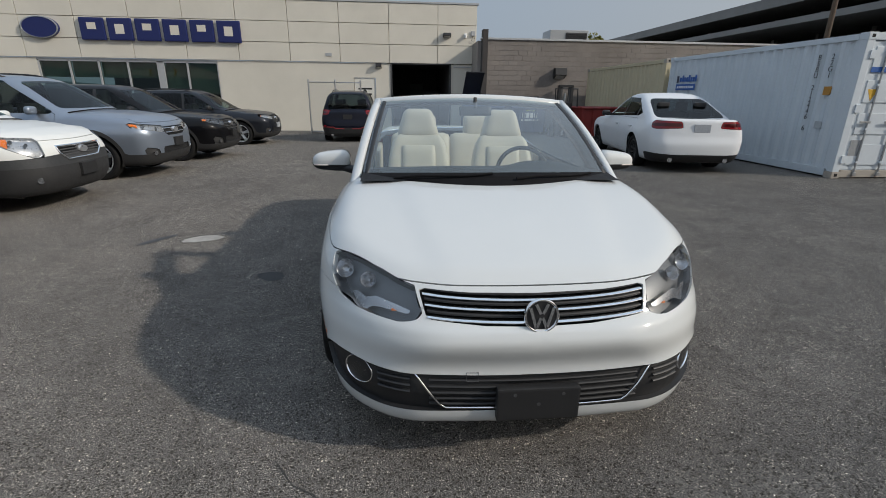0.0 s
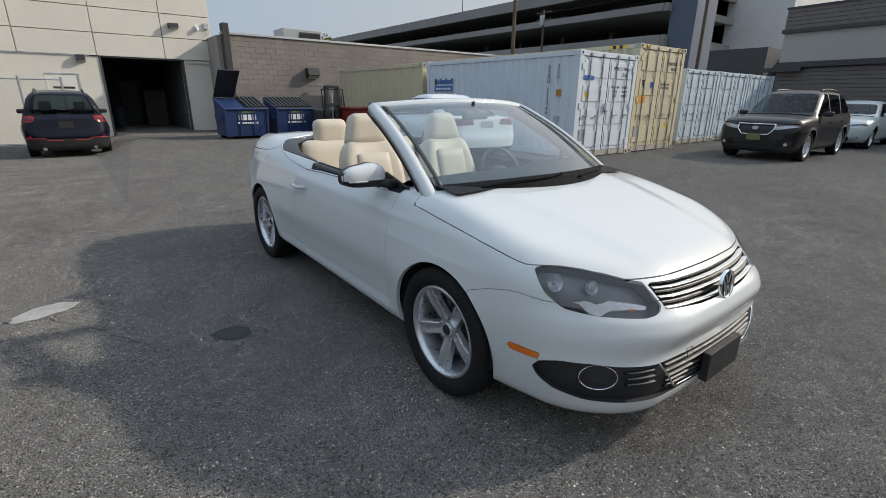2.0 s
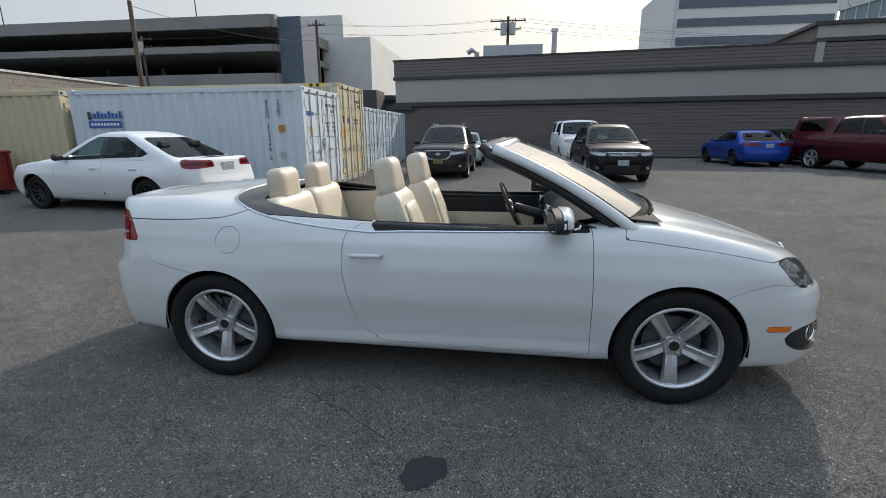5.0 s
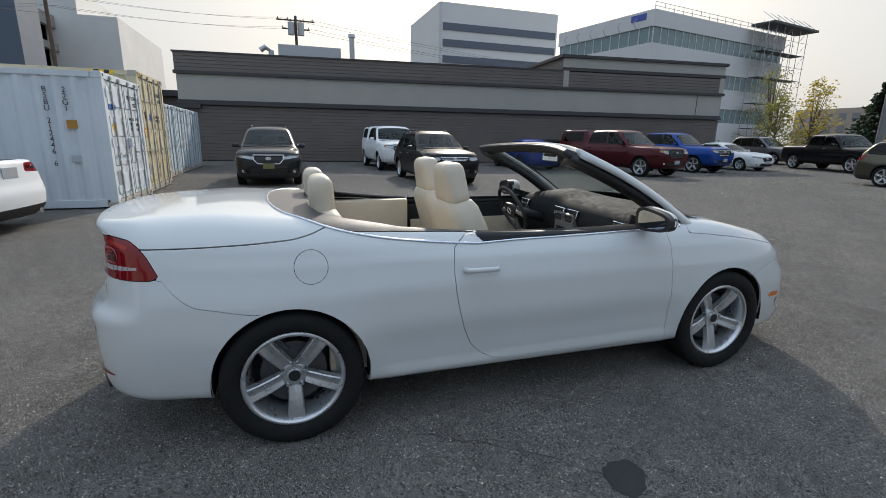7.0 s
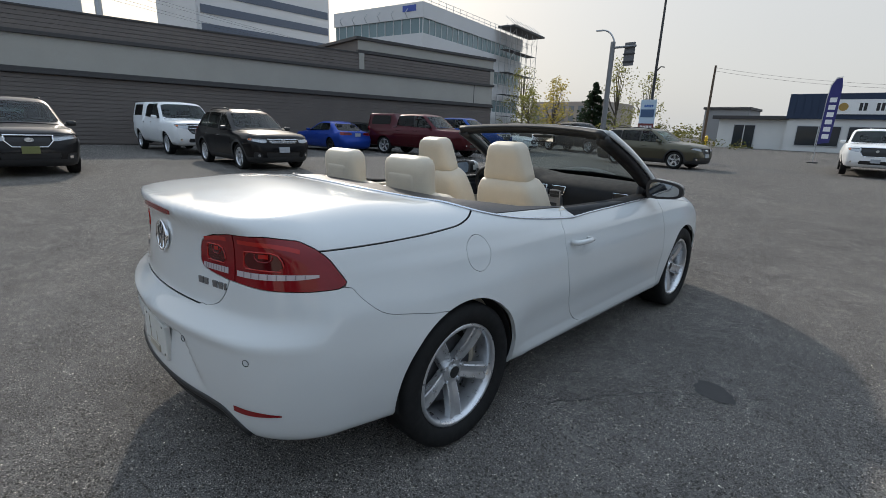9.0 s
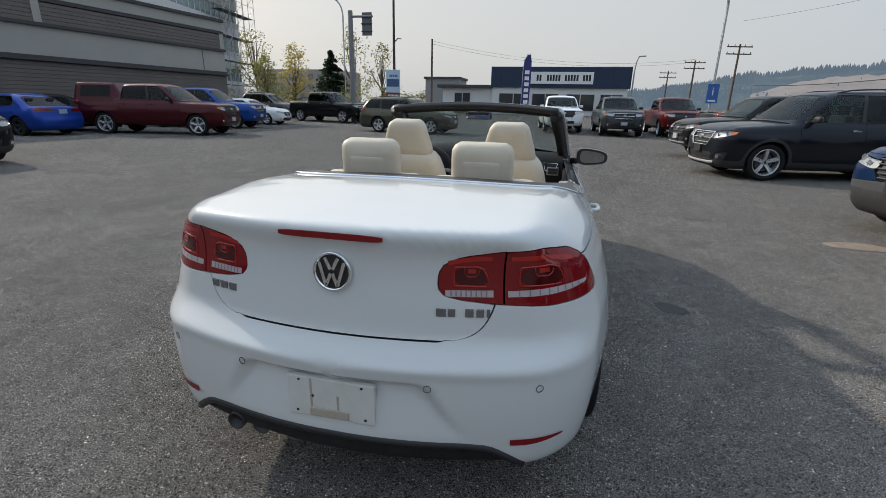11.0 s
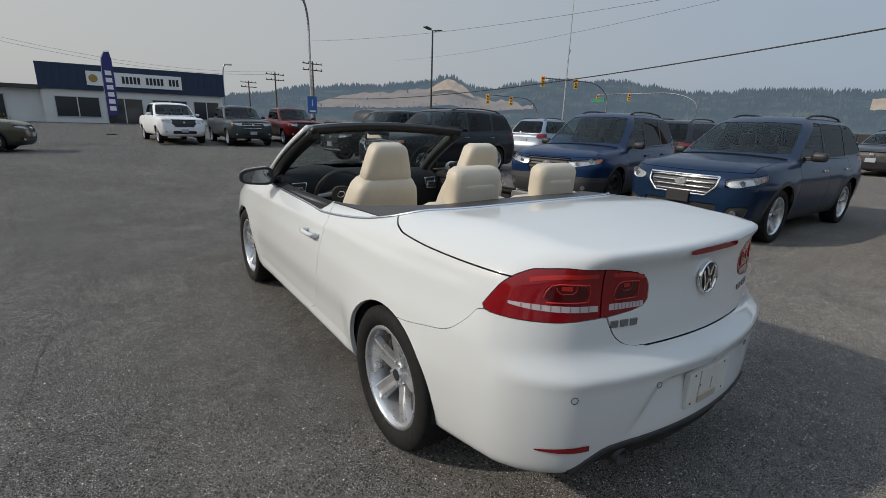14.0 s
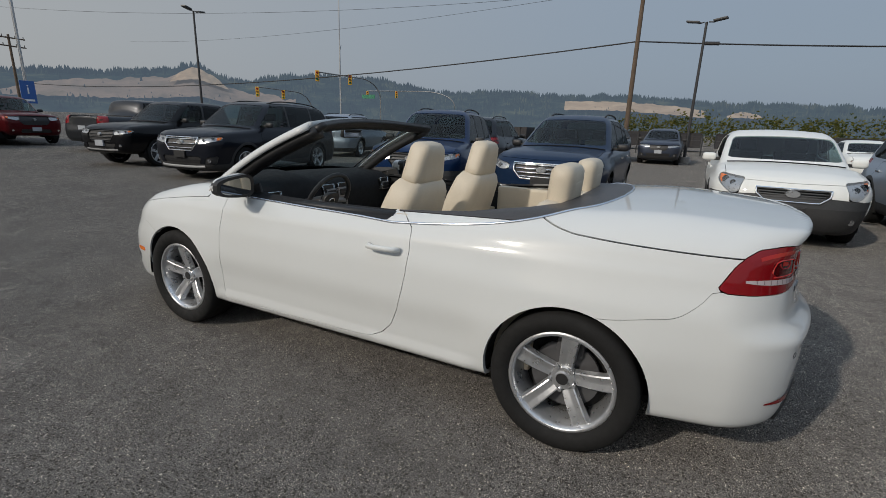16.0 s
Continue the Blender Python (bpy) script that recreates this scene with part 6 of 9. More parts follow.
# door mirrors
for s_ in (-1, 1):
    mb = cushion(0.235, 0.16, 0.125, 0.055, 8)
    for v in mb.verts:
        k = (v.co.x * s_ + 0.117) / 0.235
        v.co.z = v.co.z * (1.05 - 0.34 * k * k) - 0.008 * k
        v.co.y = v.co.y * (1 - 0.30 * k) + 0.03 * k
        if v.co.y > 0.020:
            v.co.y = 0.020
    top, bot = mb.copy(), mb
    for b_, keep in ((top, 1), (bot, -1)):
        bmesh.ops.bisect_plane(b_, geom=b_.verts[:] + b_.edges[:] + b_.faces[:], plane_co=(0, 0, -0.022), plane_no=(0, 0, keep), clear_inner=True)
    mm = pose(s_ * 0.915, -0.665, 1.010, 0, 0, s_ * -5)
    for b_ in (top, bot):
        bmesh.ops.transform(b_, matrix=mm, verts=b_.verts)
    dm = part("door_mirror", top, WHITE, eos, "white door mirror with a black foot", True)
    part("mirror_base", bot, BLACK, dm, "", True)
    part("mirror_foot", tube([(s_ * 0.86, -0.68, 0.975), (s_ * 0.80, -0.71, 0.962), (s_ * 0.74, -0.73, 0.955)], 0.026, 8), BLACK, dm, "", True)
    def lobe(a, b):
        out = []
        for k in range(28):
            th = k * math.tau / 28
            c, w_ = math.cos(th), math.sin(th)
            xx = a * math.copysign(abs(c) ** 0.6, c)
            out.append((xx, b * math.copysign(abs(w_) ** 0.6, w_) * (1 - 0.22 * xx * s_ / a) - 0.006 - 0.004 * xx * s_ / a))
        return out
    gl = prism(lobe(0.094, 0.045), 0.058, 0.061, "y")
    bmesh.ops.transform(gl, matrix=mm, verts=gl.verts)
    part("mirror_glass", gl, MIRROR, dm)
    bz = prism(lobe(0.117, 0.060), 0.004, 0.0585, "y")
    bmesh.ops.transform(bz, matrix=mm, verts=bz.verts)
    part("mirror_bezel", bz, BLACK, dm)
    ind = tube([mm @ Vector((s_ * 0.02, -0.079, -0.02)), mm @ Vector((s_ * 0.08, -0.062, -0.021)), mm @ Vector((s_ * 0.104, -0.03, -0.023))], 0.005, 6)
    part("indicator_strip", ind, plain("indicator_lens", (0.6, 0.55, 0.5), 0.15), dm)
    tri = prism([(-0.86, 0.945), (-0.60, 0.955), (-0.62, 1.01)], s_ * 0.735, s_ * 0.75, "x")
    part("mirror_panel", tri, BLACK, dm)

# silver belt line along door tops and round the deck trim
edge = eased([(0.780, -0.70), (0.785, -0.3), (0.791, 0.1)] + [(x_ + 0.003, y_ + 0.004) for x_, y_ in trim_half] + [(0, 1.385)], 1)
for s_ in (-1, 1):
    fine = [(x0 + (x1 - x0) * k / 6, y0 + (y1 - y0) * k / 6) for (x0, y0), (x1, y1) in zip(edge, edge[1:]) for k in range(6) if math.hypot(x1 - x0, y1 - y0) > 1e-4] + [edge[-1]]
    on = skin.onto([(s_ * x_, y_, 0) for x_, y_ in fine], "z", 1)
    part("belt_strip", tube([(o[0], o[1], o[2] + 0.001) for o in on], 0.0075, 6), plain("satin_silver", (0.62, 0.66, 0.72), 0.22, 0.9), eos, "satin silver belt strip", True)

# cabin
cab = new("cabin")
cab.parent = eos
cab.name = "cabin"
part("cabin_floor", box(-0.70, 0.70, -1.15, 1.20, 0.24, 0.28), DASH, cab)
part("centre_tunnel", box(-0.11, 0.11, -1.0, 0.9, 0.28, 0.52, 0.04), DASH, cab)
part("arm_rest", box(-0.09, 0.09, -0.05, 0.28, 0.52, 0.64, 0.03), LEATHER, cab)
part("bulkhead", box(-0.66, 0.66, 1.17, 1.22, 0.28, 1.0), DASH, cab)
for s_ in (-1, 1):
    dp = bmesh.new()
    add_box(dp, s_ * 0.70, s_ * 0.765, -1.0, 0.36, 0.28, 0.90, 0.02)
    lin = part("door_lining", dp, DASH, cab, "dark door lining with a beige arm rest")
    part("lining_top", tube([(s_ * 0.742, -0.85, 0.905), (s_ * 0.748, -0.3, 0.912), (s_ * 0.748, 0.36, 0.930)], 0.026, 8), BLACK, lin, "", True)
    part("lining_panel", box(s_ * 0.685, s_ * 0.70, -0.62, 0.33, 0.52, 0.78, 0.006), LEATHER, lin)
    part("pull", box(s_ * 0.63, s_ * 0.69, -0.35, 0.15, 0.62, 0.68, 0.02), TAUPE, lin)
    part("side_lining", box(s_ * 0.66, s_ * 0.76, 0.36, 1.12, 0.28, 0.95, 0.02), LEATHER, cab, "beige rear side lining")
db = bmesh.new()
sec = [(-1.23, 0.985), (-1.0, 1.008), (-0.80, 0.992), (-0.70, 0.945), (-0.68, 0.86), (-0.74, 0.70), (-0.80, 0.45), (-1.2, 0.45)]
rows = []
for x_ in np.linspace(-0.70, 0.70, 25):
    hump = 0.035 * math.exp(-((x_ - 0.37) / 0.17) ** 4)
    rows.append([db.verts.new((x_, y_ + 0.05 * x_ * x_ * (1 if k < 4 else 0), z_ + (hump if 1 <= k <= 3 else 0) - 0.03 * x_ * x_)) for k, (y_, z_) in enumerate(sec)])
for a_, b_ in zip(rows, rows[1:]):
    for j in range(len(sec) - 1):
        db.faces.new((a_[j], a_[j + 1], b_[j + 1], b_[j]))
dsh = part("dashboard", db, DASH, cab, "dark soft dashboard with round vents", True)
for x_, w_ in ((0.60, 0.055), (0.085, 0.062), (-0.085, 0.062), (-0.60, 0.055)):
    yv = -0.672 + 0.02 * abs(x_)
    ring = [(x_ - w_, yv, 0.935), (x_ + w_, yv, 0.935), (x_ + w_ * 0.8, yv + 0.006, 0.872), (x_ - w_ * 0.8, yv + 0.006, 0.872), (x_ - w_, yv, 0.935)]
    vent = part("air_vent", tube(ring, 0.004, 6), CHROME, dsh, "silver-framed air vent", True)
    part("vent_grille", box(x_ - w_ * 0.86, x_ + w_ * 0.86, yv - 0.03, yv - 0.001, 0.876, 0.932, 0.004), BLACK, vent)
part("centre_stack", box(-0.12, 0.12, -0.74, -0.655, 0.52, 0.86, 0.015), plain("silver_console", (0.18, 0.18, 0.185), 0.35, 0.3), dsh)
part("screen", box(-0.09, 0.09, -0.656, -0.65, 0.70, 0.80, 0.004), plain("dark_display", (0.02, 0.025, 0.03), 0.12), dsh)
for x_ in (-0.62, -0.065, 0.065, 0.62):
    vt = bmesh.new()
    add_box(vt, x_ - 0.05, x_ + 0.05, -0.69, -0.652, 0.835, 0.905, 0.015)
    vo_ = part("air_vent", vt, plain("vent_ring", (0.30, 0.30, 0.31), 0.3, 0.6), dsh)
    part("vent_core", box(x_ - 0.040, x_ + 0.040, -0.656, -0.648, 0.845, 0.895, 0.004), BLACK, vo_)
    part("vent_slat", box(x_ - 0.040, x_ + 0.040, -0.650, -0.645, 0.868, 0.872), GREYP, vo_)
wh = lathe([(0.185 + 0.015 * math.cos(b_), 0.015 * math.sin(b_)) for b_ in np.linspace(0, math.tau, 9)], 36, "y")
mm = pose(0.37, -0.42, 0.885, -25, 0, 0)
bmesh.ops.transform(wh, matrix=mm, verts=wh.verts)
sto = part("steering_wheel", wh, BLACK, cab, "black leather steering wheel with round hub", True)
hb = cushion(0.14, 0.05, 0.13, 0.05)
bmesh.ops.transform(hb, matrix=mm, verts=hb.verts)
part("hub_pad", hb, BLACK, sto, "", True)
hr = lathe([(0.030, 0.026), (0.030, 0.030), (0.024, 0.030), (0.024, 0.026)], 24, "y")
bmesh.ops.transform(hr, matrix=mm, verts=hr.verts)
part("hub_badge", hr, CHROME, sto, "", True)
for a_ in (-0.15, math.pi + 0.15, -math.pi / 2):
    part("spoke", tube([mm @ Vector((0.05 * math.cos(a_), 0, 0.05 * math.sin(a_))), mm @ Vector((0.18 * math.cos(a_), 0, 0.18 * math.sin(a_)))], 0.016, 8), plain("spoke_silver", (0.2, 0.2, 0.2), 0.4, 0.5), sto)
part("column", cyl((0.37, -0.75, 0.80), (0.37, -0.45, 0.875), 0.038), BLACK, sto)


def seat(parent, x, y, name, rear=False):
    s0 = new(name)
    s0.parent = parent
    if not rear:
        b_ = cushion(0.50, 0.52, 0.20, 0.07)
        for v in b_.verts:
            v.co.z += 0.05 * (abs(v.co.x) / 0.25) ** 3 if v.co.z > 0 else 0
        bmesh.ops.transform(b_, matrix=pose(x, y - 0.08, 0.52, 6), verts=b_.verts)
        part("seat_cushion", b_, LEATHER, s0, "", True)
        k = cushion(0.50, 0.17, 0.60, 0.07, 8)
        for v in k.verts:
            t = v.co.z / 0.30
            v.co.x *= 1 - 0.26 * max(0, t) ** 2
            v.co.y -= 0.05 * (abs(v.co.x) / 0.25) ** 3 if v.co.y < 0 else 0
        bmesh.ops.transform(k, matrix=pose(x, y + 0.255, 0.80, -17), verts=k.verts)
        bk = part("backrest", k, LEATHER, s0, "", True)
        mid = cushion(0.27, 0.04, 0.46, 0.018)
        bmesh.ops.transform(mid, matrix=pose(x, y + 0.155, 0.79, -17), verts=mid.verts)
        part("centre_panel", mid, LEATHER, bk, "", True)
        h_ = cushion(0.30, 0.13, 0.24, 0.048)
        for v in h_.verts:
            v.co.x *= 0.98 - 0.22 * (v.co.z / 0.115)
        bmesh.ops.transform(h_, matrix=pose(x, y + 0.345, 1.170, -10), verts=h_.verts)
        hd = part("head_rest", h_, LEATHER, s0, "", True)
        for dx in (-0.06, 0.06):
            part("post", cyl((x + dx, y + 0.33, 1.03), (x + dx, y + 0.345, 1.12), 0.006), CHROME, hd)
    else:
        b_ = cushion(0.56, 0.50, 0.20, 0.07)
        bmesh.ops.transform(b_, matrix=pose(x, y - 0.10, 0.56, 6), verts=b_.verts)
        part("seat_cushion", b_, LEATHER, s0, "", True)
        k = cushion(0.58, 0.15, 0.52, 0.06, 8)
        bmesh.ops.transform(k, matrix=pose(x, y + 0.18, 0.79, -14), verts=k.verts)
        part("backrest", k, LEATHER, s0, "", True)
        h_ = cushion(0.30, 0.125, 0.25, 0.052)
        bmesh.ops.transform(h_, matrix=pose(x, y + 0.25, 1.095, -4), verts=h_.verts)
        hr = part("head_rest", h_, LEATHER, s0, "", True)
        pn = cushion(0.20, 0.03, 0.11, 0.014)
        bmesh.ops.transform(pn, matrix=pose(x, y + 0.300, 1.085, -4), verts=pn.verts)
        part("stitched_panel", pn, LEATHER, hr, "", True)
        top_ = cushion(0.54, 0.10, 0.06, 0.028)
        bmesh.ops.transform(top_, matrix=pose(x, y + 0.29, 1.005, 0), verts=top_.verts)
        part("shelf_pad", top_, LEATHER, s0, "", True)
    return s0


seat(eos, 0.345, -0.05, "front_seat")
seat(eos, -0.338, 0.015, "front_seat")
seat(eos, 0.285, 0.845, "rear_seat", True)
seat(eos, -0.285, 0.845, "rear_seat", True)

# ---- parked vehicles ----
def car_shape(s):
    L, W, H, wb, fo, gc, belt = s["L"], s["W"], s["H"], s["wb"], s["fo"], s["gc"], s["belt"]
    hw = W / 2
    y0 = -(fo + wb / 2)
    y1 = y0 + L
    cowl, wtop, rtop, rbase = (y0 + v for v in s["roof"])
    h0, h1, tz = s["hood0"], s["hood1"], s["tail"]
    width = curve((gc - 0.05, 0.86), (gc + 0.10, 0.945), (0.5 * belt, 0.99), (0.68 * belt, 1.0), (0.86 * belt, 0.975), (belt, 0.925), (belt + 0.2, 0.84))
    top = curve((y0 - 0.2, h0 - 0.14), (y0 + 0.10, h0), (y0 + 0.45, h0 + (h1 - h0) * 0.62), (cowl, h1), (cowl + 0.35, belt + 0.02), (rbase - 0.1, belt + 0.03), (max(rbase, rbase - 0.1) + 0.05, tz + 0.01), (y1 + 0.06, tz))
    face = curve((gc - 0.02, 0.14), (gc + 0.10, 0.04), (0.52 * h0, 0.0), (0.80 * h0, 0.015), (h0 + 0.02, 0.12))
    back = curve((gc - 0.02, 0.12), (gc + 0.15, 0.01), (0.55 * belt, 0.0), (0.75 * belt, 0.05), (belt + 0.1, 0.10))
    g0, g1 = hw * 0.905, hw * s.get("tumble", 0.76)

    bowf = 0.16 if s["kind"] == "pickup" else 0.24

    def side_w(z):
        return g0 + (g1 - g0) * (z - belt) / (H - belt)

    def ws(z):
        return cowl + (wtop - cowl) * (z - h1) / (H - 0.03 - h1)

    def rs(z):
        return rbase + (rtop - rbase) * (z - belt) / (H - 0.05 - belt)
    kw = math.cos(math.atan2(wtop - cowl, H - h1))
    kr = math.cos(math.atan2(rbase - rtop, H - belt))

    def fn(x, y, z):
        ax = np.abs(x)
        tp = 1 - 0.12 * (np.maximum(-wb / 2 - y, 0) / fo) ** 2 - 0.08 * (np.maximum(y - wb / 2, 0) / (y1 - wb / 2)) ** 2
        f = rmax(ax - hw * width(z) * tp, y0 + face(z) + s.get("bow", 0.17) * x * x - y, s.get("nose_r", 0.30))
        f = rmax(f, y - (y1 - back(z) - 0.10 * x * x), 0.22)
        f = rmax(f, z - (top(y) - 0.05 * x * x), 0.065)
        rise = np.clip((0.46 * hw - 0.12 * np.clip((cowl - y) / (cowl - y0), 0, 1) - (ax - 0.30 * hw)) / 0.06, 0, 1)
        f = f - 0.014 * rise * rise * (3 - 2 * rise) * np.clip((cowl - y) / 0.2, 0, 1) * np.clip((z - h0 + 0.12) / 0.1, 0, 1)
        f = f - 0.018 * np.exp(-((np.abs(np.abs(y) - wb / 2) / (s["R"] + 0.10)) ** 6)) * np.clip((2 * s["R"] + 0.16 - z) / 0.05, 0, 1) * np.clip((ax - 0.6 * hw) / 0.1, 0, 1)
        f = f - 0.014 * np.clip((0.86 * belt + 0.02 * y - z) / 0.025, 0, 1) * np.clip((z - 0.50 * belt) / 0.2, 0, 1) * np.clip((ax - 0.7 * hw) / 0.1, 0, 1)
        f = rmax(f, gc - z, 0.04)
        g = rmax((ws(z) + bowf * x * x - y) * kw, (y - rs(z) + 0.10 * x * x) * kr, 0.08)
        roof = H - 0.085 * x * x - 0.060 * ((y - (wtop + 0.45 * (rtop - wtop))) / 1.2) ** 2
        g = rmax(g, rmax(ax - side_w(z), z - roof, 0.15), 0.11)
        g = np.maximum(np.maximum(g, belt - 0.10 - z), y - (y1 - 0.20 - 0.10 * x * x))
        f = smin(f, g, 0.035)
        if s.get("canopy"):
            c = rmax(rbase + 0.06 - y, y - (y1 - 0.10 - 0.12 * (z - belt)), 0.05)
            c = rmax(c, rmax(ax - side_w(z) * 1.02, z - (H + 0.0 - 0.05 * x * x), 0.07), 0.04)
            f = np.minimum(f, np.maximum(c, belt - 0.18 - z))
        return f
    return fn, dict(y0=y0, y1=y1, hw=hw, cowl=cowl, wtop=wtop, bowf=bowf, rtop=rtop, rbase=rbase, side_w=side_w, ws=ws, rs=rs)


PRIMER = matte("dark_primer", (0.045, 0.047, 0.05), 0.5, 0.2, 3, 40, 0.03)
LAMPBOX = plain("silver_lamp_housing", (0.42, 0.43, 0.44), 0.3, 0.6)
SKID = plain("silver_plastic", (0.26, 0.265, 0.27), 0.5)
WHEELS = {}
PAINTS = {}
PLATE_Y = plain("dealer_plate", (0.15, 0.16, 0.055), 0.5)
PLATE_W = plain("pale_plate", (0.34, 0.36, 0.39), 0.5)
PLATE_K = plain("bare_plate_holder", (0.02, 0.02, 0.021), 0.5)
CLADP = plain("black_cladding", (0.026, 0.026, 0.027), 0.65)


def vehicle(s, x, y, rz, fine=False):
    """A parked vehicle; its front looks along -y before it is turned."""
    fn, g = car_shape(s)
    L, W, H, wb, gc, belt, R = s["L"], s["W"], s["H"], s["wb"], s["gc"], s["belt"], s["R"]
    y0, y1, hw = g["y0"], g["y1"], g["hw"]
    col = s["paint"]
    if col not in PAINTS:
        PAINTS[col] = paint("car_paint_" + s["colour"], col, s.get("metal", 0.0), 0.35, 0.45, s.get("dust", 0.006))
    body_mat = PAINTS[col]
    car = thing(s["name"], s["label"], s["cat"])
    n = (88, 28, 104) if fine else (54, 18, 68)
    sk = Skin(fn, y0 + 0.75, y1 - 0.70, min(0.85, belt - 0.15), *n)
    me = (sk.V, sk.F)
    ar = R + 0.045
    me = split(me, lambda x, y, z: np.maximum(np.hypot(np.abs(y) - wb / 2, z - R - 0.01) - ar, 0.45 - np.abs(x)))[1]
    G = 0.003

    def cf(x, y):
        return np.arctan2(np.abs(x), -(y - y0 - 0.85)) * 0.85

    def cr(x, y):
        return np.arctan2(np.abs(x), y - y1 + 0.85) * 0.85
    # glazing
    zb = belt + 0.035
    sw_, ws_, rs_ = g["side_w"], g["ws"], g["rs"]
    back_top = g["rtop"] - 0.10
    dlo = polygon([(float(ws_(zb)) + s.get("a_post", 0.24), zb - 0.02), (g["wtop"] + 0.18, H - 0.105), (back_top, H - 0.115), (float(rs_(zb)) - s.get("c_post", 0.28), zb + 0.11), (float(rs_(zb)) - s.get("c_post", 0.28) - 0.14, zb + 0.05)])
    screen = lambda x, y, z: np.maximum(rmax(np.abs(x) - sw_(z) + 0.075, rmax(s["hood1"] + 0.05 - z, z - H + 0.105 + 0.06 * x * x, 0.001), 0.045), y - g["bowf"] * x * x - ws_(z) - 0.10)
    rear = lambda x, y, z: np.maximum(rmax(np.abs(x) - sw_(z) + 0.11, rmax(belt + 0.07 - z, z - H + 0.12, 0.001), 0.08), np.maximum(z - H + 0.10, rs_(z) - 0.10 * x * x - 0.10 - y))
    w_f, me = split(me, screen, 0.001)
    if s["kind"] == "pickup":
        w_r = (np.zeros((0, 3)), [])
    else:
        w_r, me = split(me, rear, 0.001)
    w_s, me = split(me, lambda x, y, z: np.maximum(dlo(y, z), sw_(z) - 0.07 - np.abs(x)), 0.001)
    panel("windscreen", shifted(w_f, sk, -0.004), SHIELD, car)
    xs = np.linspace(-hw * 0.80, hw * 0.80, 15)
    on = sk.onto(np.stack([xs, g["cowl"] + 0.13 * xs * xs + 0.02, 0 * xs], 1), "z", 1)
    part("wiper_cowl", tube([(o[0], o[1], o[2] + 0.002) for o in on], 0.014, 6), COWL, car)
    panel("rear_window", shifted(w_r, sk, -0.004), CARGLASS, car)
    posts = s["posts"]
    for sd in split(w_s, lambda x, y, z: x):
        rest = sd
        for p in posts:
            strip, rest = split(rest, lambda x, y, z: np.abs(y - (y0 + p) - 0.10 * (z - belt)) - 0.035)
            panel("pillar", strip, BLACK, car)
        prev = -9.0
        for p in posts + [99.0]:
            pane = split(rest, lambda x, y, z: np.maximum(y - (y0 + p) - 0.10 * (z - belt), (y0 + prev) - y + 0.10 * (z - belt)))[0]
            panel("side_window", shifted(pane, sk, -0.004), DOORGLASS if prev < 0 else CARGLASS, car)
            prev = p
    # lamps, grille and cladding
    if s.get("clad"):
        k = s["clad"]
        cl, me = split(me, lambda x, y, z: np.minimum(z - gc - k, np.maximum(np.hypot(np.abs(y) - wb / 2, z - R - 0.01) - ar - 0.06, 0.45 - np.abs(x))), 0.0)
        panel("cladding", cl, CLADP, car, "dark plastic cladding", sk)
    a0, a1, z0, z1, zi = s["lamp"]
    if s.get("dark_bumper"):
        db_, me = split(me, lambda x, y, z: np.maximum(z - s["dark_bumper"] - 0.02 * np.cos(3 * x), y - y0 - 0.62), G)
        panel("front_bumper", db_, PRIMER, car, "bare dark plastic front bumper", sk)
    hl = polygon([(radians(a1) * 0.85, z1), (radians(a1 - 1) * 0.85, z1 - 0.07), (radians(a0 + 6) * 0.85, z0), (radians(a0) * 0.85, z0 + 0.01), (radians(a0 + 1) * 0.85, zi)])
    lm, me = split(me, lambda x, y, z: np.maximum(hl(cf(x, y), z), y - y0 - 1.0), G)
    for sd in split(lm, lambda x, y, z: x):
        h_ = panel("headlamp", shifted(sd, sk, -0.03), LAMPBOX if not s.get("darklamp") else GREYP, car, "", sk, -0.03)
        panel("lens", sd, LENS, h_)
        if fine:
            far_ = cf(*sd[0][:, :2].T)
            for q_, r_ in ((0.30, 0.036), (0.62, 0.044)):
                near_ = np.abs(far_ - (far_.min() + q_ * (far_.max() - far_.min()))) < 0.03
                if near_.any():
                    c_ = Vector(sd[0][near_].mean(0)) + Vector((0, 0.016, 0))
                    part("reflector", cyl(c_, c_ + Vector((0, 0.02, 0)), r_, r_ * 0.6, 16), CHROME, h_)
        if not s.get("nomark"):
            am = split(sd, lambda x, y, z: np.maximum(hl(cf(x, y), z) + 0.012, radians(a1 - 9) * 0.85 - cf(x, y)))[0]
            panel("indicator", shifted(am, sk, -0.012), AMBER, h_)
    gw, gz0, gz1 = s["grille"]
    gp = polygon([(gw, gz1), (gw * 0.97, (gz0 + gz1) / 2), (gw * 0.72, gz0), (-gw * 0.72, gz0), (-gw * 0.97, (gz0 + gz1) / 2), (-gw, gz1)])
    gr, me = split(me, lambda x, y, z: np.maximum(gp(x, z), y - y0 - 0.8), G)
    go = panel("grille", shifted(gr, sk, -0.03), BLACK, car, "", sk, -0.03)
    bar_mat = CHROME if s.get("chrome") else GREYP
    if fine or s.get("chrome"):
        for k in range(s.get("bars", 4)):
            zz = gz0 + (gz1 - gz0) * (k + 0.6) / s.get("bars", 4)
            ww = gw * (0.72 + 0.26 * (zz - gz0) / (gz1 - gz0))
            xs = np.linspace(-ww, ww, 13)
            on = sk.onto(np.stack([xs, 0 * xs, 0 * xs + zz], 1), "y", -1)
            part("grille_bar", tube([(o[0], o[1] + 0.006, o[2]) for o in on], 0.012 if s.get("chrome") else 0.010, 6), bar_mat, go, "", True)
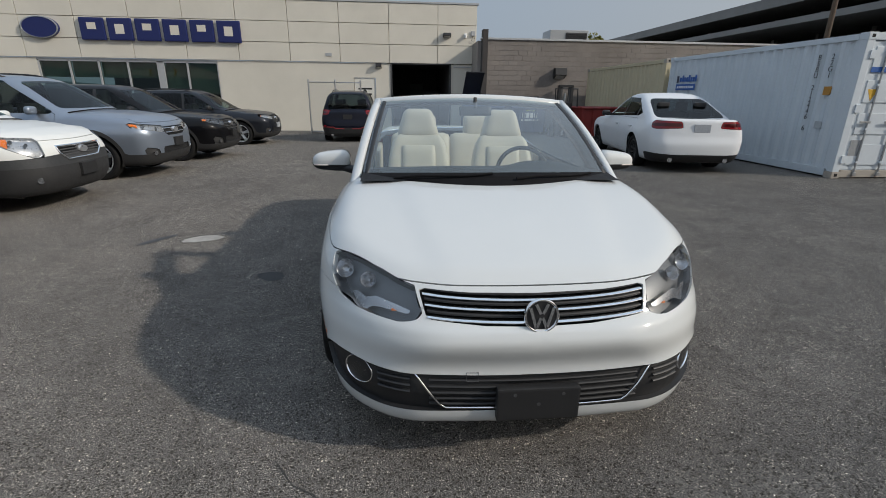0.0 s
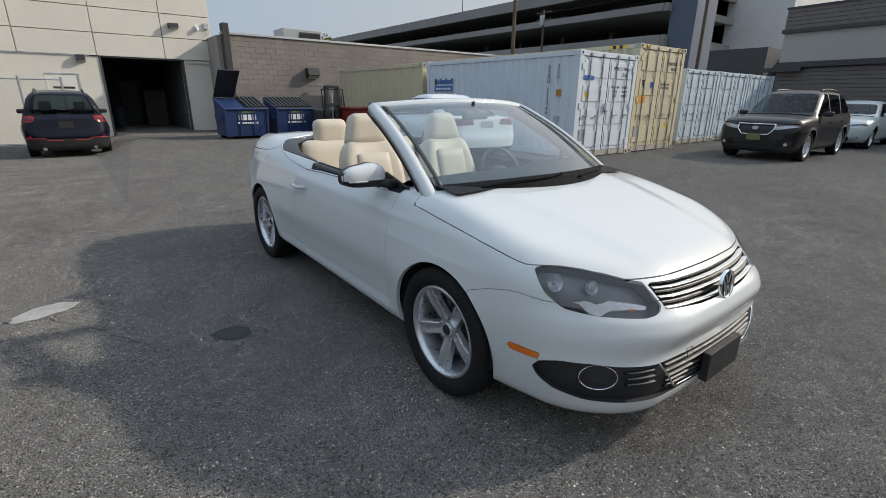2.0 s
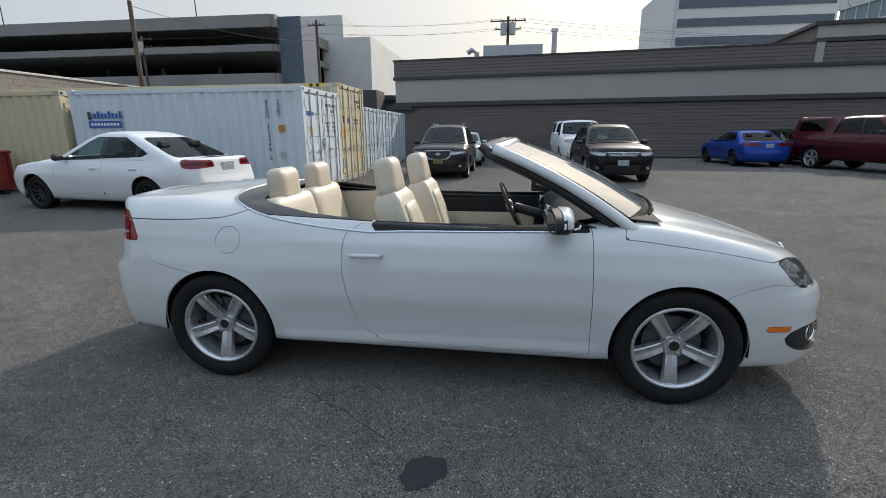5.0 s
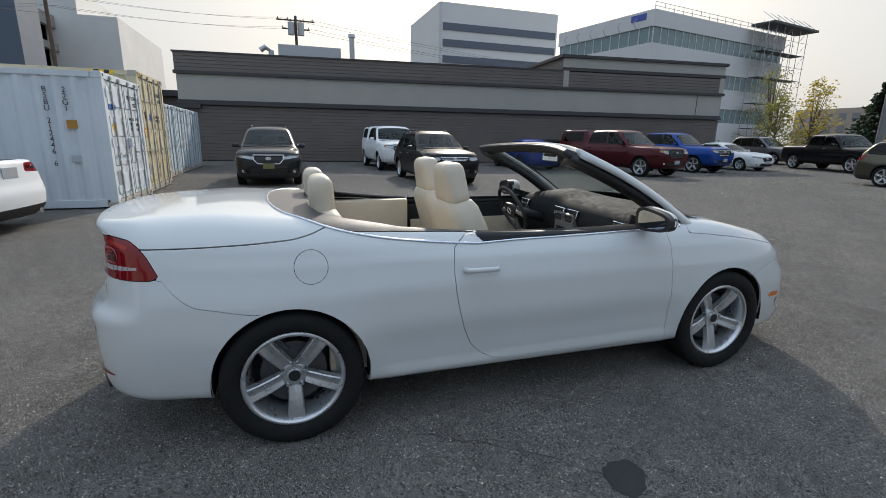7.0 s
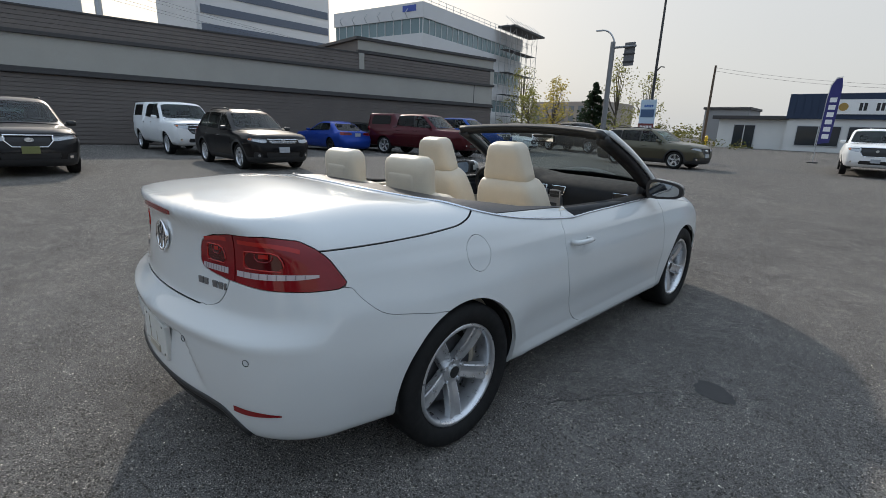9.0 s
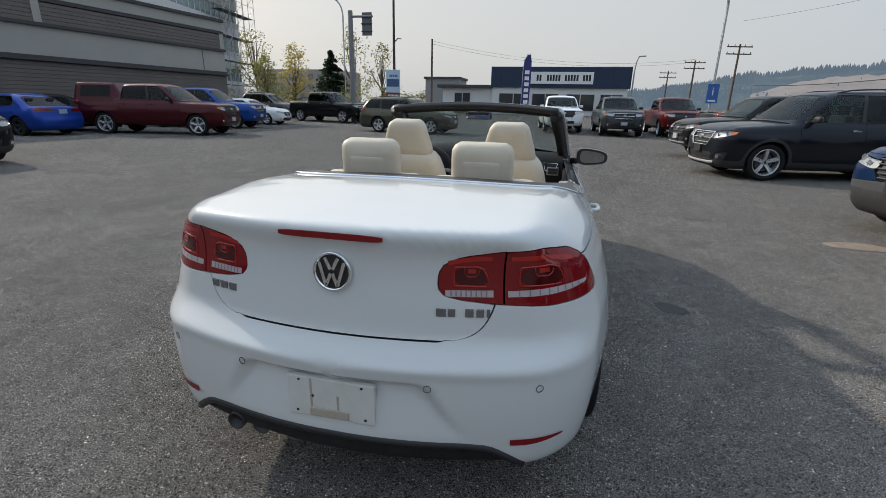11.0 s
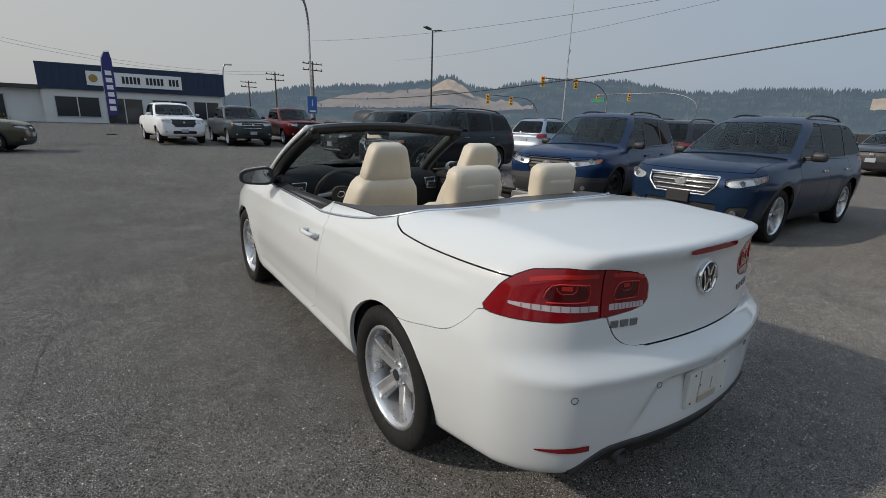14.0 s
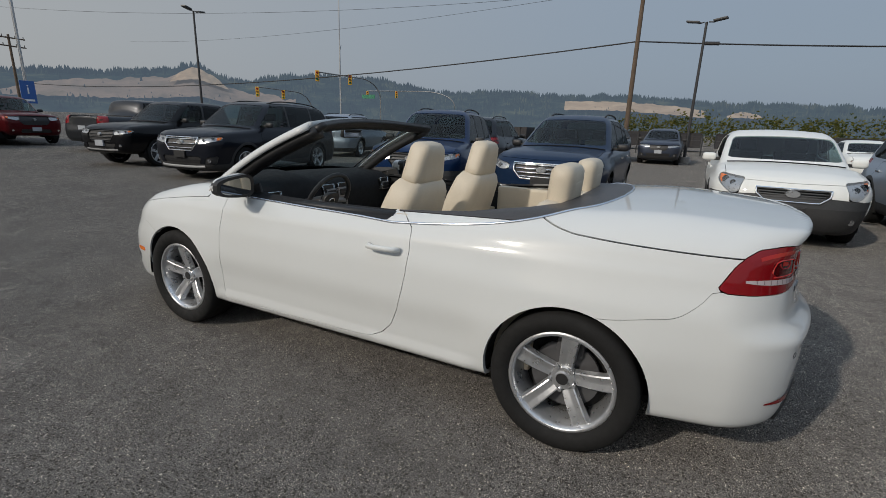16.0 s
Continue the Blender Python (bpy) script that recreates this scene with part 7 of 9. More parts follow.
    if s.get("frame"):
        ring = [(gw, gz1), (gw * 0.97, (gz0 + gz1) / 2), (gw * 0.72, gz0), (-gw * 0.72, gz0), (-gw * 0.97, (gz0 + gz1) / 2), (-gw, gz1), (gw, gz1)]
        pts = [(a[0] + (b[0] - a[0]) * t, 0, a[1] + (b[1] - a[1]) * t) for a, b in zip(ring, ring[1:]) for t in (0, 0.25, 0.5, 0.75)]
        on = sk.onto(pts + [pts[0]], "y", -1)
        part("grille_frame", tube([(o[0], o[1] - 0.002, o[2]) for o in on], 0.014, 6), CHROME, go, "", True)
    bd = sk.onto([(0, 0, gz0 + (gz1 - gz0) * 0.62)], "y", -1)[0]
    ov = cyl((0, bd[1] - 0.022, bd[2]), (0, bd[1] + 0.03, bd[2]), 0.05, 0.055, 20)
    bmesh.ops.transform(ov, matrix=Matrix.Translation((0, 0, bd[2])) @ Matrix.Diagonal((1.5 if s.get("oval", True) else 1.0, 1, 0.85, 1)) @ Matrix.Translation((0, 0, -bd[2])), verts=ov.verts)
    part("badge", ov, ALLOY, car, "plain metal badge")
    lw, lz0, lz1 = s["intake"]
    ip = polygon([(lw, lz1), (lw * 0.86, lz0), (-lw * 0.86, lz0), (-lw, lz1)])
    it, me = split(me, lambda x, y, z: np.maximum(ip(x, z), y - y0 - 0.8), 0.001)
    panel("lower_intake", shifted(it, sk, -0.02), BLACK, car, "", sk, -0.02)
    if s["kind"] == "suv":
        fb = polygon([(0.60 * hw, lz0 + 0.03), (0.84 * hw, lz0 + 0.02), (0.90 * hw, lz0 + 0.20), (0.68 * hw, lz0 + 0.16)])
        fo_, me = split(me, lambda x, y, z: np.maximum(fb(np.abs(x), z), y - y0 - 0.7), 0.001)
        for sd in split(fo_, lambda x, y, z: x):
            panel("fog_bezel", shifted(sd, sk, -0.012), CLADP, car, "", sk, -0.012)
    for s_ in (-1, 1):
        q = sk.onto([(s_ * hw * 0.74, 0, lz0 + 0.09)], "y", -1)[0]
        nn = (Vector(sk.normal(np.array([q]))[0]) + Vector((0, -0.6, 0))).normalized()
        part("fog_lamp", cyl(Vector(q) - nn * 0.02, Vector(q) + nn * 0.004, 0.042, 0.038, 16), CHROME if not s.get("darklamp") else GREYP, car)
    if s.get("skid"):
        xs = np.linspace(-hw * 0.62, hw * 0.62, 15)
        on = sk.onto(np.stack([xs, 0 * xs, gc + 0.09 + 0.10 * (xs / hw) ** 4], 1), "y", -1)
        b_ = bmesh.new()
        rows = [[b_.verts.new(Vector(o) + Vector(d)) for d in ((0, 0.03, 0.035), (0, -0.012, 0.028), (0, -0.014, -0.02), (0, 0.03, -0.035))] for o in on]
        for p, q in zip(rows, rows[1:]):
            for k in range(3):
                b_.faces.new((p[k], p[k + 1], q[k + 1], q[k]))
        part("skid_plate", b_, SKID, car, "silver skid plate under the bumper", True)
    if s.get("valance"):
        va, me = split(me, lambda x, y, z: np.maximum(z - gc - s["valance"] - 0.05 * np.clip(np.abs(x) - 0.5, 0, 1), y1 - 0.55 - y), G)
        panel("rear_valance", va, BLACK, car, "black plastic rear valance", sk)
        for s_ in (-1, 1):
            if s.get("red_trim"):
                xs = np.linspace(s_ * 0.12, s_ * hw * 0.93, 18)
                on = sk.onto(np.stack([xs, 0 * xs, gc + s["valance"] + 0.012 - 0.05 * (np.abs(xs) < 0.45)], 1), "y", 1)
                part("red_trim", tube([tuple(o) for o in on], 0.012, 6), s["red_trim"], car, "thin red trim line", True)
                q = sk.onto([(s_ * hw * 0.80, 0, gc + s["valance"] + 0.05)], "y", 1)[0]
                part("reflector", box(q[0] - 0.06, q[0] + 0.06, q[1] - 0.02, q[1] + 0.006, q[2] - 0.02, q[2] + 0.02, 0.004), REDLENS, car)
            part("exhaust_tip", cyl((s_ * 0.52, y1 - 0.25, gc + 0.06), (s_ * 0.52, y1 - 0.06, gc + 0.06), 0.045, None, 16), CHROME, car)
    t0, t1, tz0, tz1 = s["tails"]
    tp_ = polygon([(radians(t1) * 0.85, tz1), (radians(t1 - 2) * 0.85, tz0 + 0.03), (radians(t1 - 10) * 0.85, tz0), (radians(t0) * 0.85, tz0 + 0.02), (radians(t0 + 2) * 0.85, tz1 - 0.02)])
    tl, me = split(me, lambda x, y, z: np.maximum(tp_(cr(x, y), z), y1 - 1.0 - y), G)
    for sd in split(tl, lambda x, y, z: x):
        tl_ = panel("tail_lamp", sd, REDLENS, car, "", sk)
        dk = split(sd, lambda x, y, z: np.maximum(tp_(cr(x, y), z) + 0.018, np.abs(z - (tz0 + tz1) / 2) - 0.03))[0]
        panel("lamp_core", shifted(dk, sk, 0.002), DARKRED, tl_)
    if s["kind"] == "pickup" and not s.get("canopy"):
        # the open bed's dark inside is drawn as a sunken black panel
        bed, me = split(me, lambda x, y, z: np.maximum(np.maximum(np.abs(x) - hw * 0.82, g["rbase"] + 0.14 - y), np.maximum(y - y1 + 0.10, belt - 0.10 - z)), 0.0)
        panel("bed_cover", shifted(bed, sk, -0.05), BLACK, car, "black load bed cover", sk, -0.05)
    if s.get("canopy"):
        cp = polygon([(g["rbase"] + 0.22, belt + 0.12), (g["rbase"] + 0.22, H - 0.12), (y1 - 0.42, H - 0.12), (y1 - 0.34, belt + 0.12)])
        cw_, me = split(me, lambda x, y, z: np.maximum(cp(y, z), 0.3 - np.abs(x)), 0.001)
        for sd in split(cw_, lambda x, y, z: x):
            panel("canopy_window", shifted(sd, sk, -0.004), CARGLASS, car)
    # doors: shut lines as separate panels
    lines = s["doors"]
    rest = me
    for a, b in zip(lines, lines[1:]):
        dp = polygon([(y0 + a, gc + 0.14), (y0 + b, gc + 0.14), (y0 + b + 0.03, belt + 0.03), (y0 + a + 0.02, belt + 0.03)], 0.0)
        dd, rest = split(rest, lambda x, y, z: np.maximum(dp(y, z), 0.35 - np.abs(x)), G)
        for sd in split(dd, lambda x, y, z: x):
            d_ = panel("door", sd, body_mat, car, "", sk)
            s_ = -1 if sd[0][:, 0].mean() < 0 else 1
            xx = abs(sk.onto([(0, y0 + b - 0.17, belt - 0.13)], "x", 1)[0][0])
            part("door_handle", box(s_ * xx, s_ * (xx + 0.03), y0 + b - 0.25, y0 + b - 0.08, belt - 0.145, belt - 0.115, 0.008), CHROME if s.get("chrome") else body_mat, d_)
    hood, rest = split(rest, lambda x, y, z: np.maximum(np.maximum(np.abs(x) - hw * 0.84, y - g["cowl"] + 0.06 - 0.12 * x * x), np.maximum(s["hood0"] - 0.015 + 0.02 * np.abs(x) - z, y0 + 0.1 - y)), G)
    panel("bonnet", hood, body_mat, car, "", sk)
    panel("body_shell", rest, body_mat, car, "", sk, 0.02)
    # plates
    pf = sk.onto([(0, 0, s.get("plate", 0.5))], "y", -1)[0]
    part("number_plate", box(-0.15, 0.15, pf[1] - 0.03, pf[1] + 0.02, pf[2] - 0.075, pf[2] + 0.075, 0.005), s.get("plate_mat", PLATE_W), car)
    pr = sk.onto([(0, 0, s.get("rplate", belt * 0.80))], "y", 1)[0]
    part("number_plate", box(-0.15, 0.15, pr[1] - 0.02, pr[1] + 0.015, pr[2] - 0.075, pr[2] + 0.075, 0.005), s.get("rplate_mat", PLATE_W), car)
    # mirrors, rails, cabin
    for s_ in (-1, 1):
        mb = cushion(0.20, 0.10, 0.125, 0.045, 4)
        bmesh.ops.transform(mb, matrix=pose(s_ * (hw * 0.93 + 0.12), g["cowl"] + 0.48, belt + 0.075), verts=mb.verts)
        part("door_mirror", mb, s.get("mirror", BLACK if sum(col) < 0.2 else body_mat), car, "", True)
        part("mirror_foot", box(s_ * hw * 0.86, s_ * (hw * 0.93 + 0.05), g["cowl"] + 0.45, g["cowl"] + 0.52, belt + 0.02, belt + 0.07, 0.01), BLACK, car)
        if s.get("rails"):
            xr = g["side_w"](H) - 0.10
            ry_ = np.linspace(g["wtop"] + 0.20, g["rtop"] - 0.06, 9)
            rail = sk.onto(np.stack([0 * ry_ + s_ * xr, ry_, 0 * ry_], 1), "z", 1)
            up_ = (-0.01, 0.035, 0.042, 0.045, 0.045, 0.045, 0.042, 0.035, -0.01)
            part("roof_rail", tube([(q_[0], q_[1], q_[2] + u_) for q_, u_ in zip(rail, up_)], 0.017, 6), BLACK, car, "", True)
    part("cabin_floor", box(-hw * 0.82, hw * 0.82, g["cowl"] + 0.05, g["rbase"] - 0.1, 0.4, 0.46), SEATGREY, car)
    part("dashboard", box(-hw * 0.80, hw * 0.80, g["cowl"] + 0.10, g["cowl"] + 0.55, 0.46, belt + 0.0, 0.05), DASH, car)
    for s_ in (-1, 1):
        for yy in (g["wtop"] + 0.55, g["wtop"] + 1.40):
            if s["kind"] == "pickup" and yy > g["rbase"] - 0.3:
                continue
            b_ = bmesh.new()
            add_box(b_, s_ * 0.37 - 0.24, s_ * 0.37 + 0.24, yy - 0.08, yy + 0.08, 0.5, belt + 0.16, 0.05)
            add_box(b_, s_ * 0.37 - 0.12, s_ * 0.37 + 0.12, yy - 0.03, yy + 0.07, belt + 0.17, belt + 0.36, 0.04)
            part("car_seat", b_, SEATGREY, car)
    part("underbody", box(-hw * 0.80, hw * 0.80, y0 + 0.35, y1 - 0.35, gc - 0.01, gc + 0.1), UNDER, car)
    # wheels
    key = (R, s["rim"], s["spokes"], s.get("darkrim", False))
    if key not in WHEELS:
        WHEELS[key] = wheel_parts(R, R - s.get("wall", 0.10), 0.225, s["spokes"], s["rim"], DARK_ALLOY if s.get("darkrim") else ALLOY)
    for s_ in (-1, 1):
        for yy in (-wb / 2, wb / 2):
            put_wheel(WHEELS[key], car, s_ * (hw - 0.135), yy, R, s_)
            wl_ = bmesh.new()
            ra = [wl_.verts.new((s_ * (hw - 0.03), yy + ar * math.cos(a), R + 0.01 + ar * math.sin(a))) for a in np.linspace(-0.35, math.pi + 0.35, 18)]
            rb = [wl_.verts.new((s_ * (hw - 0.36), v.co.y, v.co.z)) for v in ra]
            for i in range(17):
                wl_.faces.new((ra[i], ra[i + 1], rb[i + 1], rb[i]))
            wl_.faces.new(rb)
            part("wheel_well", wl_, UNDER, car)
    car.matrix_world = pose(x, y, ground_z(y, x), 0, 0, rz)
    return car


SUV = dict(kind="suv", cat="car", L=4.64, W=1.82, H=1.70, wb=2.67, fo=0.93, gc=0.22, belt=1.04, hood0=0.93, hood1=1.09, tail=1.06, roof=(1.24, 2.14, 4.00, 4.54), R=0.355,
           lamp=(24, 62, 0.76, 0.93, 0.86), grille=(0.40, 0.64, 0.88), intake=(0.52, 0.34, 0.52), tails=(36, 66, 0.90, 1.10), posts=[2.50, 3.45], doors=[1.42, 2.52, 3.50], rails=True,
           rim="star", spokes=5, clad=0.16, tumble=0.67, plate=0.58, rplate=0.86, nose_r=0.21, bow=0.13)
SEDAN = dict(kind="sedan", cat="car", L=4.75, W=1.82, H=1.46, wb=2.72, fo=0.95, gc=0.20, belt=0.95, hood0=0.76, hood1=0.98, tail=1.02, roof=(1.32, 2.30, 3.45, 4.22), R=0.325,
             lamp=(26, 62, 0.62, 0.80, 0.72), grille=(0.38, 0.50, 0.72), intake=(0.55, 0.26, 0.42), tails=(22, 60, 0.82, 0.97), posts=[2.62, 3.45], doors=[1.50, 2.66, 3.62], rim="star", spokes=5,
             tumble=0.68, plate=0.46, rplate=0.85, c_post=0.62, a_post=0.34)
TRUCK = dict(kind="pickup", cat="pickup truck", L=5.85, W=2.03, H=1.92, wb=3.64, fo=1.0, gc=0.36, belt=1.27, hood0=1.16, hood1=1.27, tail=1.30, roof=(1.52, 2.30, 3.92, 4.08), R=0.40,
             lamp=(31, 55, 0.95, 1.11, 1.11), grille=(0.54, 0.78, 1.13), intake=(0.56, 0.48, 0.62), tails=(38, 60, 0.98, 1.30), posts=[2.85], doors=[1.62, 2.86, 3.95], rim="star", spokes=5,
             tumble=0.76, plate=0.62, rplate=0.85, a_post=0.26, c_post=0.10, chrome=True, bars=3, oval=False, nose_r=0.15, bow=0.07)


def kind_of(base, **k):
    d = dict(base)
    d.update(k)
    return d


RED_TRIM = plain("red_trim", (0.35, 0.03, 0.03), 0.4)
FLEET = [
    (kind_of(SEDAN, name="sedan_car", label="white compact sedan with a dark unpainted front bumper", plate_mat=PLATE_K, dark_bumper=0.66, colour="white", paint=(0.68, 0.69, 0.67), H=1.51, L=4.57, W=1.79, tumble=0.78, belt=0.98, hood0=0.84, hood1=1.02, frame=True,
             roof=(1.10, 2.05, 3.40, 4.05), wb=2.685, clad=0.34, bars=5, lamp=(37, 64, 0.65, 0.90, 0.86), grille=(0.40, 0.60, 0.76), intake=(0.50, 0.30, 0.42), rim="bar", spokes=7), -6.83, 2.83, 90, True),
    (kind_of(SUV, name="sport_utility_car", label="silver-blue older sport utility car with a green windscreen note", plate_mat=PLATE_K, colour="silver_blue", paint=(0.26, 0.30, 0.36), metal=0.6, H=1.66, L=4.56, wb=2.615, roof=(1.20, 2.05, 4.20, 4.52),
             grille=(0.40, 0.70, 0.84), chrome=True, bars=2, clad=0.20), -6.72, 5.35, 90, True),
    (kind_of(SUV, name="crossover_car", label="glossy black compact crossover car", plate_mat=PLATE_K, colour="black", paint=(0.005, 0.005, 0.006), H=1.60, L=4.48, belt=1.02, hood0=0.86, hood1=1.03, rails=False, darklamp=True), -6.65, 8.05, 90, True),
    (kind_of(SUV, name="crossover_car", label="dark grey crossover car with roof bars", colour="graphite", paint=(0.020, 0.023, 0.030), metal=0.4, H=1.60, L=4.48, belt=1.02, hood0=0.86, hood1=1.03), -6.65, 12.25, 90, False),
    (kind_of(SUV, name="crossover_car", label="black crossover car parked by the showroom", colour="black", paint=(0.005, 0.005, 0.006), H=1.60, L=4.48, belt=1.02, hood0=0.86, hood1=1.03), -8.2, 15.2, 90, False),
    (kind_of(SUV, name="sport_utility_car", label="dark navy sport utility car with red lower trim", colour="navy", paint=(0.005, 0.006, 0.014), metal=0.2, darkrim=True, roof=(1.20, 2.05, 4.26, 4.56), valance=0.30, red_trim=RED_TRIM, rplate_mat=PLATE_K, tails=(39, 66, 0.90, 1.10)), -2.2, 14.87, 180, False),
    (kind_of(SEDAN, name="sedan_car", label="pearl white sedan with a dented rear door", roof=(1.28, 2.28, 3.25, 4.42), valance=0.16, mirror=BLACK, colour="pearl", paint=(0.68, 0.69, 0.70), H=1.50, L=4.84, wb=2.75, darkrim=True, rim="bar", spokes=10, tails=(24, 62, 0.83, 0.99)), 5.53, 7.33, 172, True),
    (kind_of(SUV, name="sport_utility_car", label="dark grey sport utility car with chrome grille frame", colour="grey", paint=(0.020, 0.020, 0.021), metal=0.4, frame=True, plate_mat=PLATE_Y), 13.33, 1.68, -90, False),
    (kind_of(SEDAN, name="sedan_car", label="pale silver-green sedan by the containers", colour="pale", paint=(0.52, 0.57, 0.57), metal=0.3), 18.95, 1.55, -90, False),
    (kind_of(TRUCK, name="pickup_truck", label="white full-size pickup truck with a canopy", colour="white", paint=(0.74, 0.75, 0.75), canopy=True, H=1.95), 19.5, -3.65, -90, False),
    (kind_of(SUV, name="sport_utility_car", label="glossy black sport utility car with a chrome barred grille", colour="black", paint=(0.005, 0.005, 0.006), chrome=True, bars=3, L=4.70, W=1.84, H=1.67, lamp=(30, 62, 0.76, 0.90, 0.88), grille=(0.48, 0.74, 0.88), oval=False), 12.65, -3.62, -90, False),
    (kind_of(SEDAN, name="sedan_car", label="bright blue sport sedan seen from behind", colour="blue", paint=(0.012, 0.05, 0.30), metal=0.4, darkrim=True), 19.2, -10.6, 90, False),
    (kind_of(SEDAN, name="sedan_car", label="black sedan parked beside the clad building", colour="black", paint=(0.005, 0.005, 0.006)), 20.3, -13.2, -90, False),
    (kind_of(TRUCK, name="pickup_truck", label="maroon crew-cab pickup truck with a matching canopy", colour="maroon", paint=(0.065, 0.008, 0.012), metal=0.4, canopy=True, chrome=False, bars=5, H=1.93), 15.0, -13.3, -78, True),
    (kind_of(TRUCK, name="pickup_truck", label="bright blue crew-cab pickup truck with chrome grille", colour="blue_truck", paint=(0.012, 0.06, 0.27), metal=0.3), 16.9, -18.1, -78, False),
    (kind_of(SEDAN, name="hatchback_car", label="white hatchback behind the blue truck", colour="white", paint=(0.68, 0.69, 0.67)), 17.4, -22.6, -85, False),
    (kind_of(SUV, name="minivan_car", label="grey minivan near the fence", colour="mid_grey", paint=(0.12, 0.125, 0.13), metal=0.5, L=5.0, H=1.75), 20.6, -29.6, -90, False),
    (kind_of(TRUCK, name="pickup_truck", label="black extended-cab pickup truck by the fence", colour="black", paint=(0.005, 0.005, 0.006)), 14.3, -26.8, -105, False),
    (kind_of(SUV, name="station_wagon", label="olive-bronze wagon with roof rails, front wheels turned", colour="olive", paint=(0.085, 0.080, 0.055), metal=0.6, L=4.87, H=1.65, wb=2.745, roof=(1.22, 2.05, 4.30, 4.75), posts=[2.6, 3.55]), 6.35, -19.45, -97, False),
    (kind_of(TRUCK, name="pickup_truck", label="white pickup truck with a black grille", colour="white", paint=(0.74, 0.75, 0.75), chrome=False, frame=True), -0.75, -25.2, -174, False),
    (kind_of(TRUCK, name="pickup_truck", label="grey pickup truck with a chrome cross grille", colour="gunmetal", paint=(0.055, 0.065, 0.07), metal=0.6), -3.7, -23.9, 182, False),
    (kind_of(TRUCK, name="pickup_truck", label="dark red pickup truck with a black grille", colour="red", paint=(0.075, 0.007, 0.009), metal=0.3, chrome=False), -6.6, -24.6, 181, False),
    (kind_of(TRUCK, name="pickup_truck", label="dark grey pickup truck seen from its tailgate", colour="charcoal", paint=(0.03, 0.032, 0.036), metal=0.5), -9.2, -18.4, -75, False),
    (kind_of(TRUCK, name="pickup_truck", label="black mid-size pickup truck with a mesh grille", skid=True, colour="black", paint=(0.005, 0.005, 0.006), chrome=False, bars=4, L=5.4, W=1.92, H=1.80, wb=3.25, belt=1.18, hood0=1.0, hood1=1.18, tail=1.18,
             lamp=(30, 60, 0.84, 0.98, 0.96), grille=(0.5, 0.66, 0.96), roof=(1.35, 2.05, 3.6, 3.8), doors=[1.5, 2.6, 3.6], posts=[2.62], R=0.385, tails=(38, 60, 0.86, 1.14)), -6.75, -12.55, 97, True),
    (kind_of(SUV, name="sport_utility_car", label="dark slate three-row sport utility car with chrome window line", skid=True, plate_mat=PLATE_K, colour="slate", paint=(0.012, 0.014, 0.020), metal=0.4, L=5.0, W=1.93, H=1.82, wb=2.89, fo=0.98, belt=1.16, hood0=0.98, hood1=1.16, tail=1.16,
             roof=(1.25, 2.05, 4.55, 4.92), grille=(0.44, 0.66, 0.94), chrome=True, bars=3, frame=True, lamp=(27, 62, 0.80, 0.98, 0.94), intake=(0.55, 0.36, 0.54), tails=(36, 66, 0.98, 1.18), posts=[2.70, 3.75], doors=[1.50, 2.72, 3.80], R=0.37), -6.15, -8.66, 99, True),
    (kind_of(SUV, name="sport_utility_car", label="deep blue sport utility car with black wheels and cladding", plate_mat=PLATE_K, colour="deep_blue", paint=(0.006, 0.022, 0.070), metal=0.3, darkrim=True, clad=0.30, dark_bumper=0.62, grille=(0.42, 0.64, 0.90), roof=(1.20, 2.04, 4.26, 4.56), H=1.73, spokes=6, bars=5), -6.56, -3.32, 104, True),
    (kind_of(SUV, name="sport_utility_car", label="dark blue sport utility car with chrome barred grille", skid=True, plate_mat=PLATE_K, colour="dark_blue", paint=(0.008, 0.022, 0.055), metal=0.3, chrome=True, bars=4, frame=True, L=4.52, H=1.68, wb=2.69, fo=0.90, grille=(0.46, 0.62, 0.86),
             lamp=(34, 66, 0.74, 0.92, 0.84), spokes=5), -6.66, -0.44, 91, True),
    (kind_of(SUV, name="sport_utility_car", label="silver-blue sport utility car in the back row", colour="silver_blue", paint=(0.26, 0.30, 0.36), metal=0.6), -14.2, -11.8, -75, False),
    (kind_of(SUV, name="sport_utility_car", label="dark grey sport utility car in the back row", colour="graphite", paint=(0.020, 0.023, 0.030), metal=0.4), -12.6, -4.6, -85, False),
    (kind_of(SUV, name="crossover_car", label="grey crossover car by the light pole", colour="steel", paint=(0.07, 0.075, 0.085), metal=0.6, H=1.62), -22.7, -2.3, 90, False),
    (kind_of(SUV, name="crossover_car", label="blue-grey crossover car by the light pole", colour="blue_grey", paint=(0.05, 0.06, 0.085), metal=0.6, H=1.62), -22.9, 0.2, 90, False),
    (kind_of(SEDAN, name="sedan_car", label="white sedan in the far row", colour="white", paint=(0.68, 0.69, 0.67)), -20.8, 7.4, 90, False),
]
for spec, x_, y_, rz_, fine_ in FLEET:
    vehicle(spec, x_, y_, rz_, fine_)

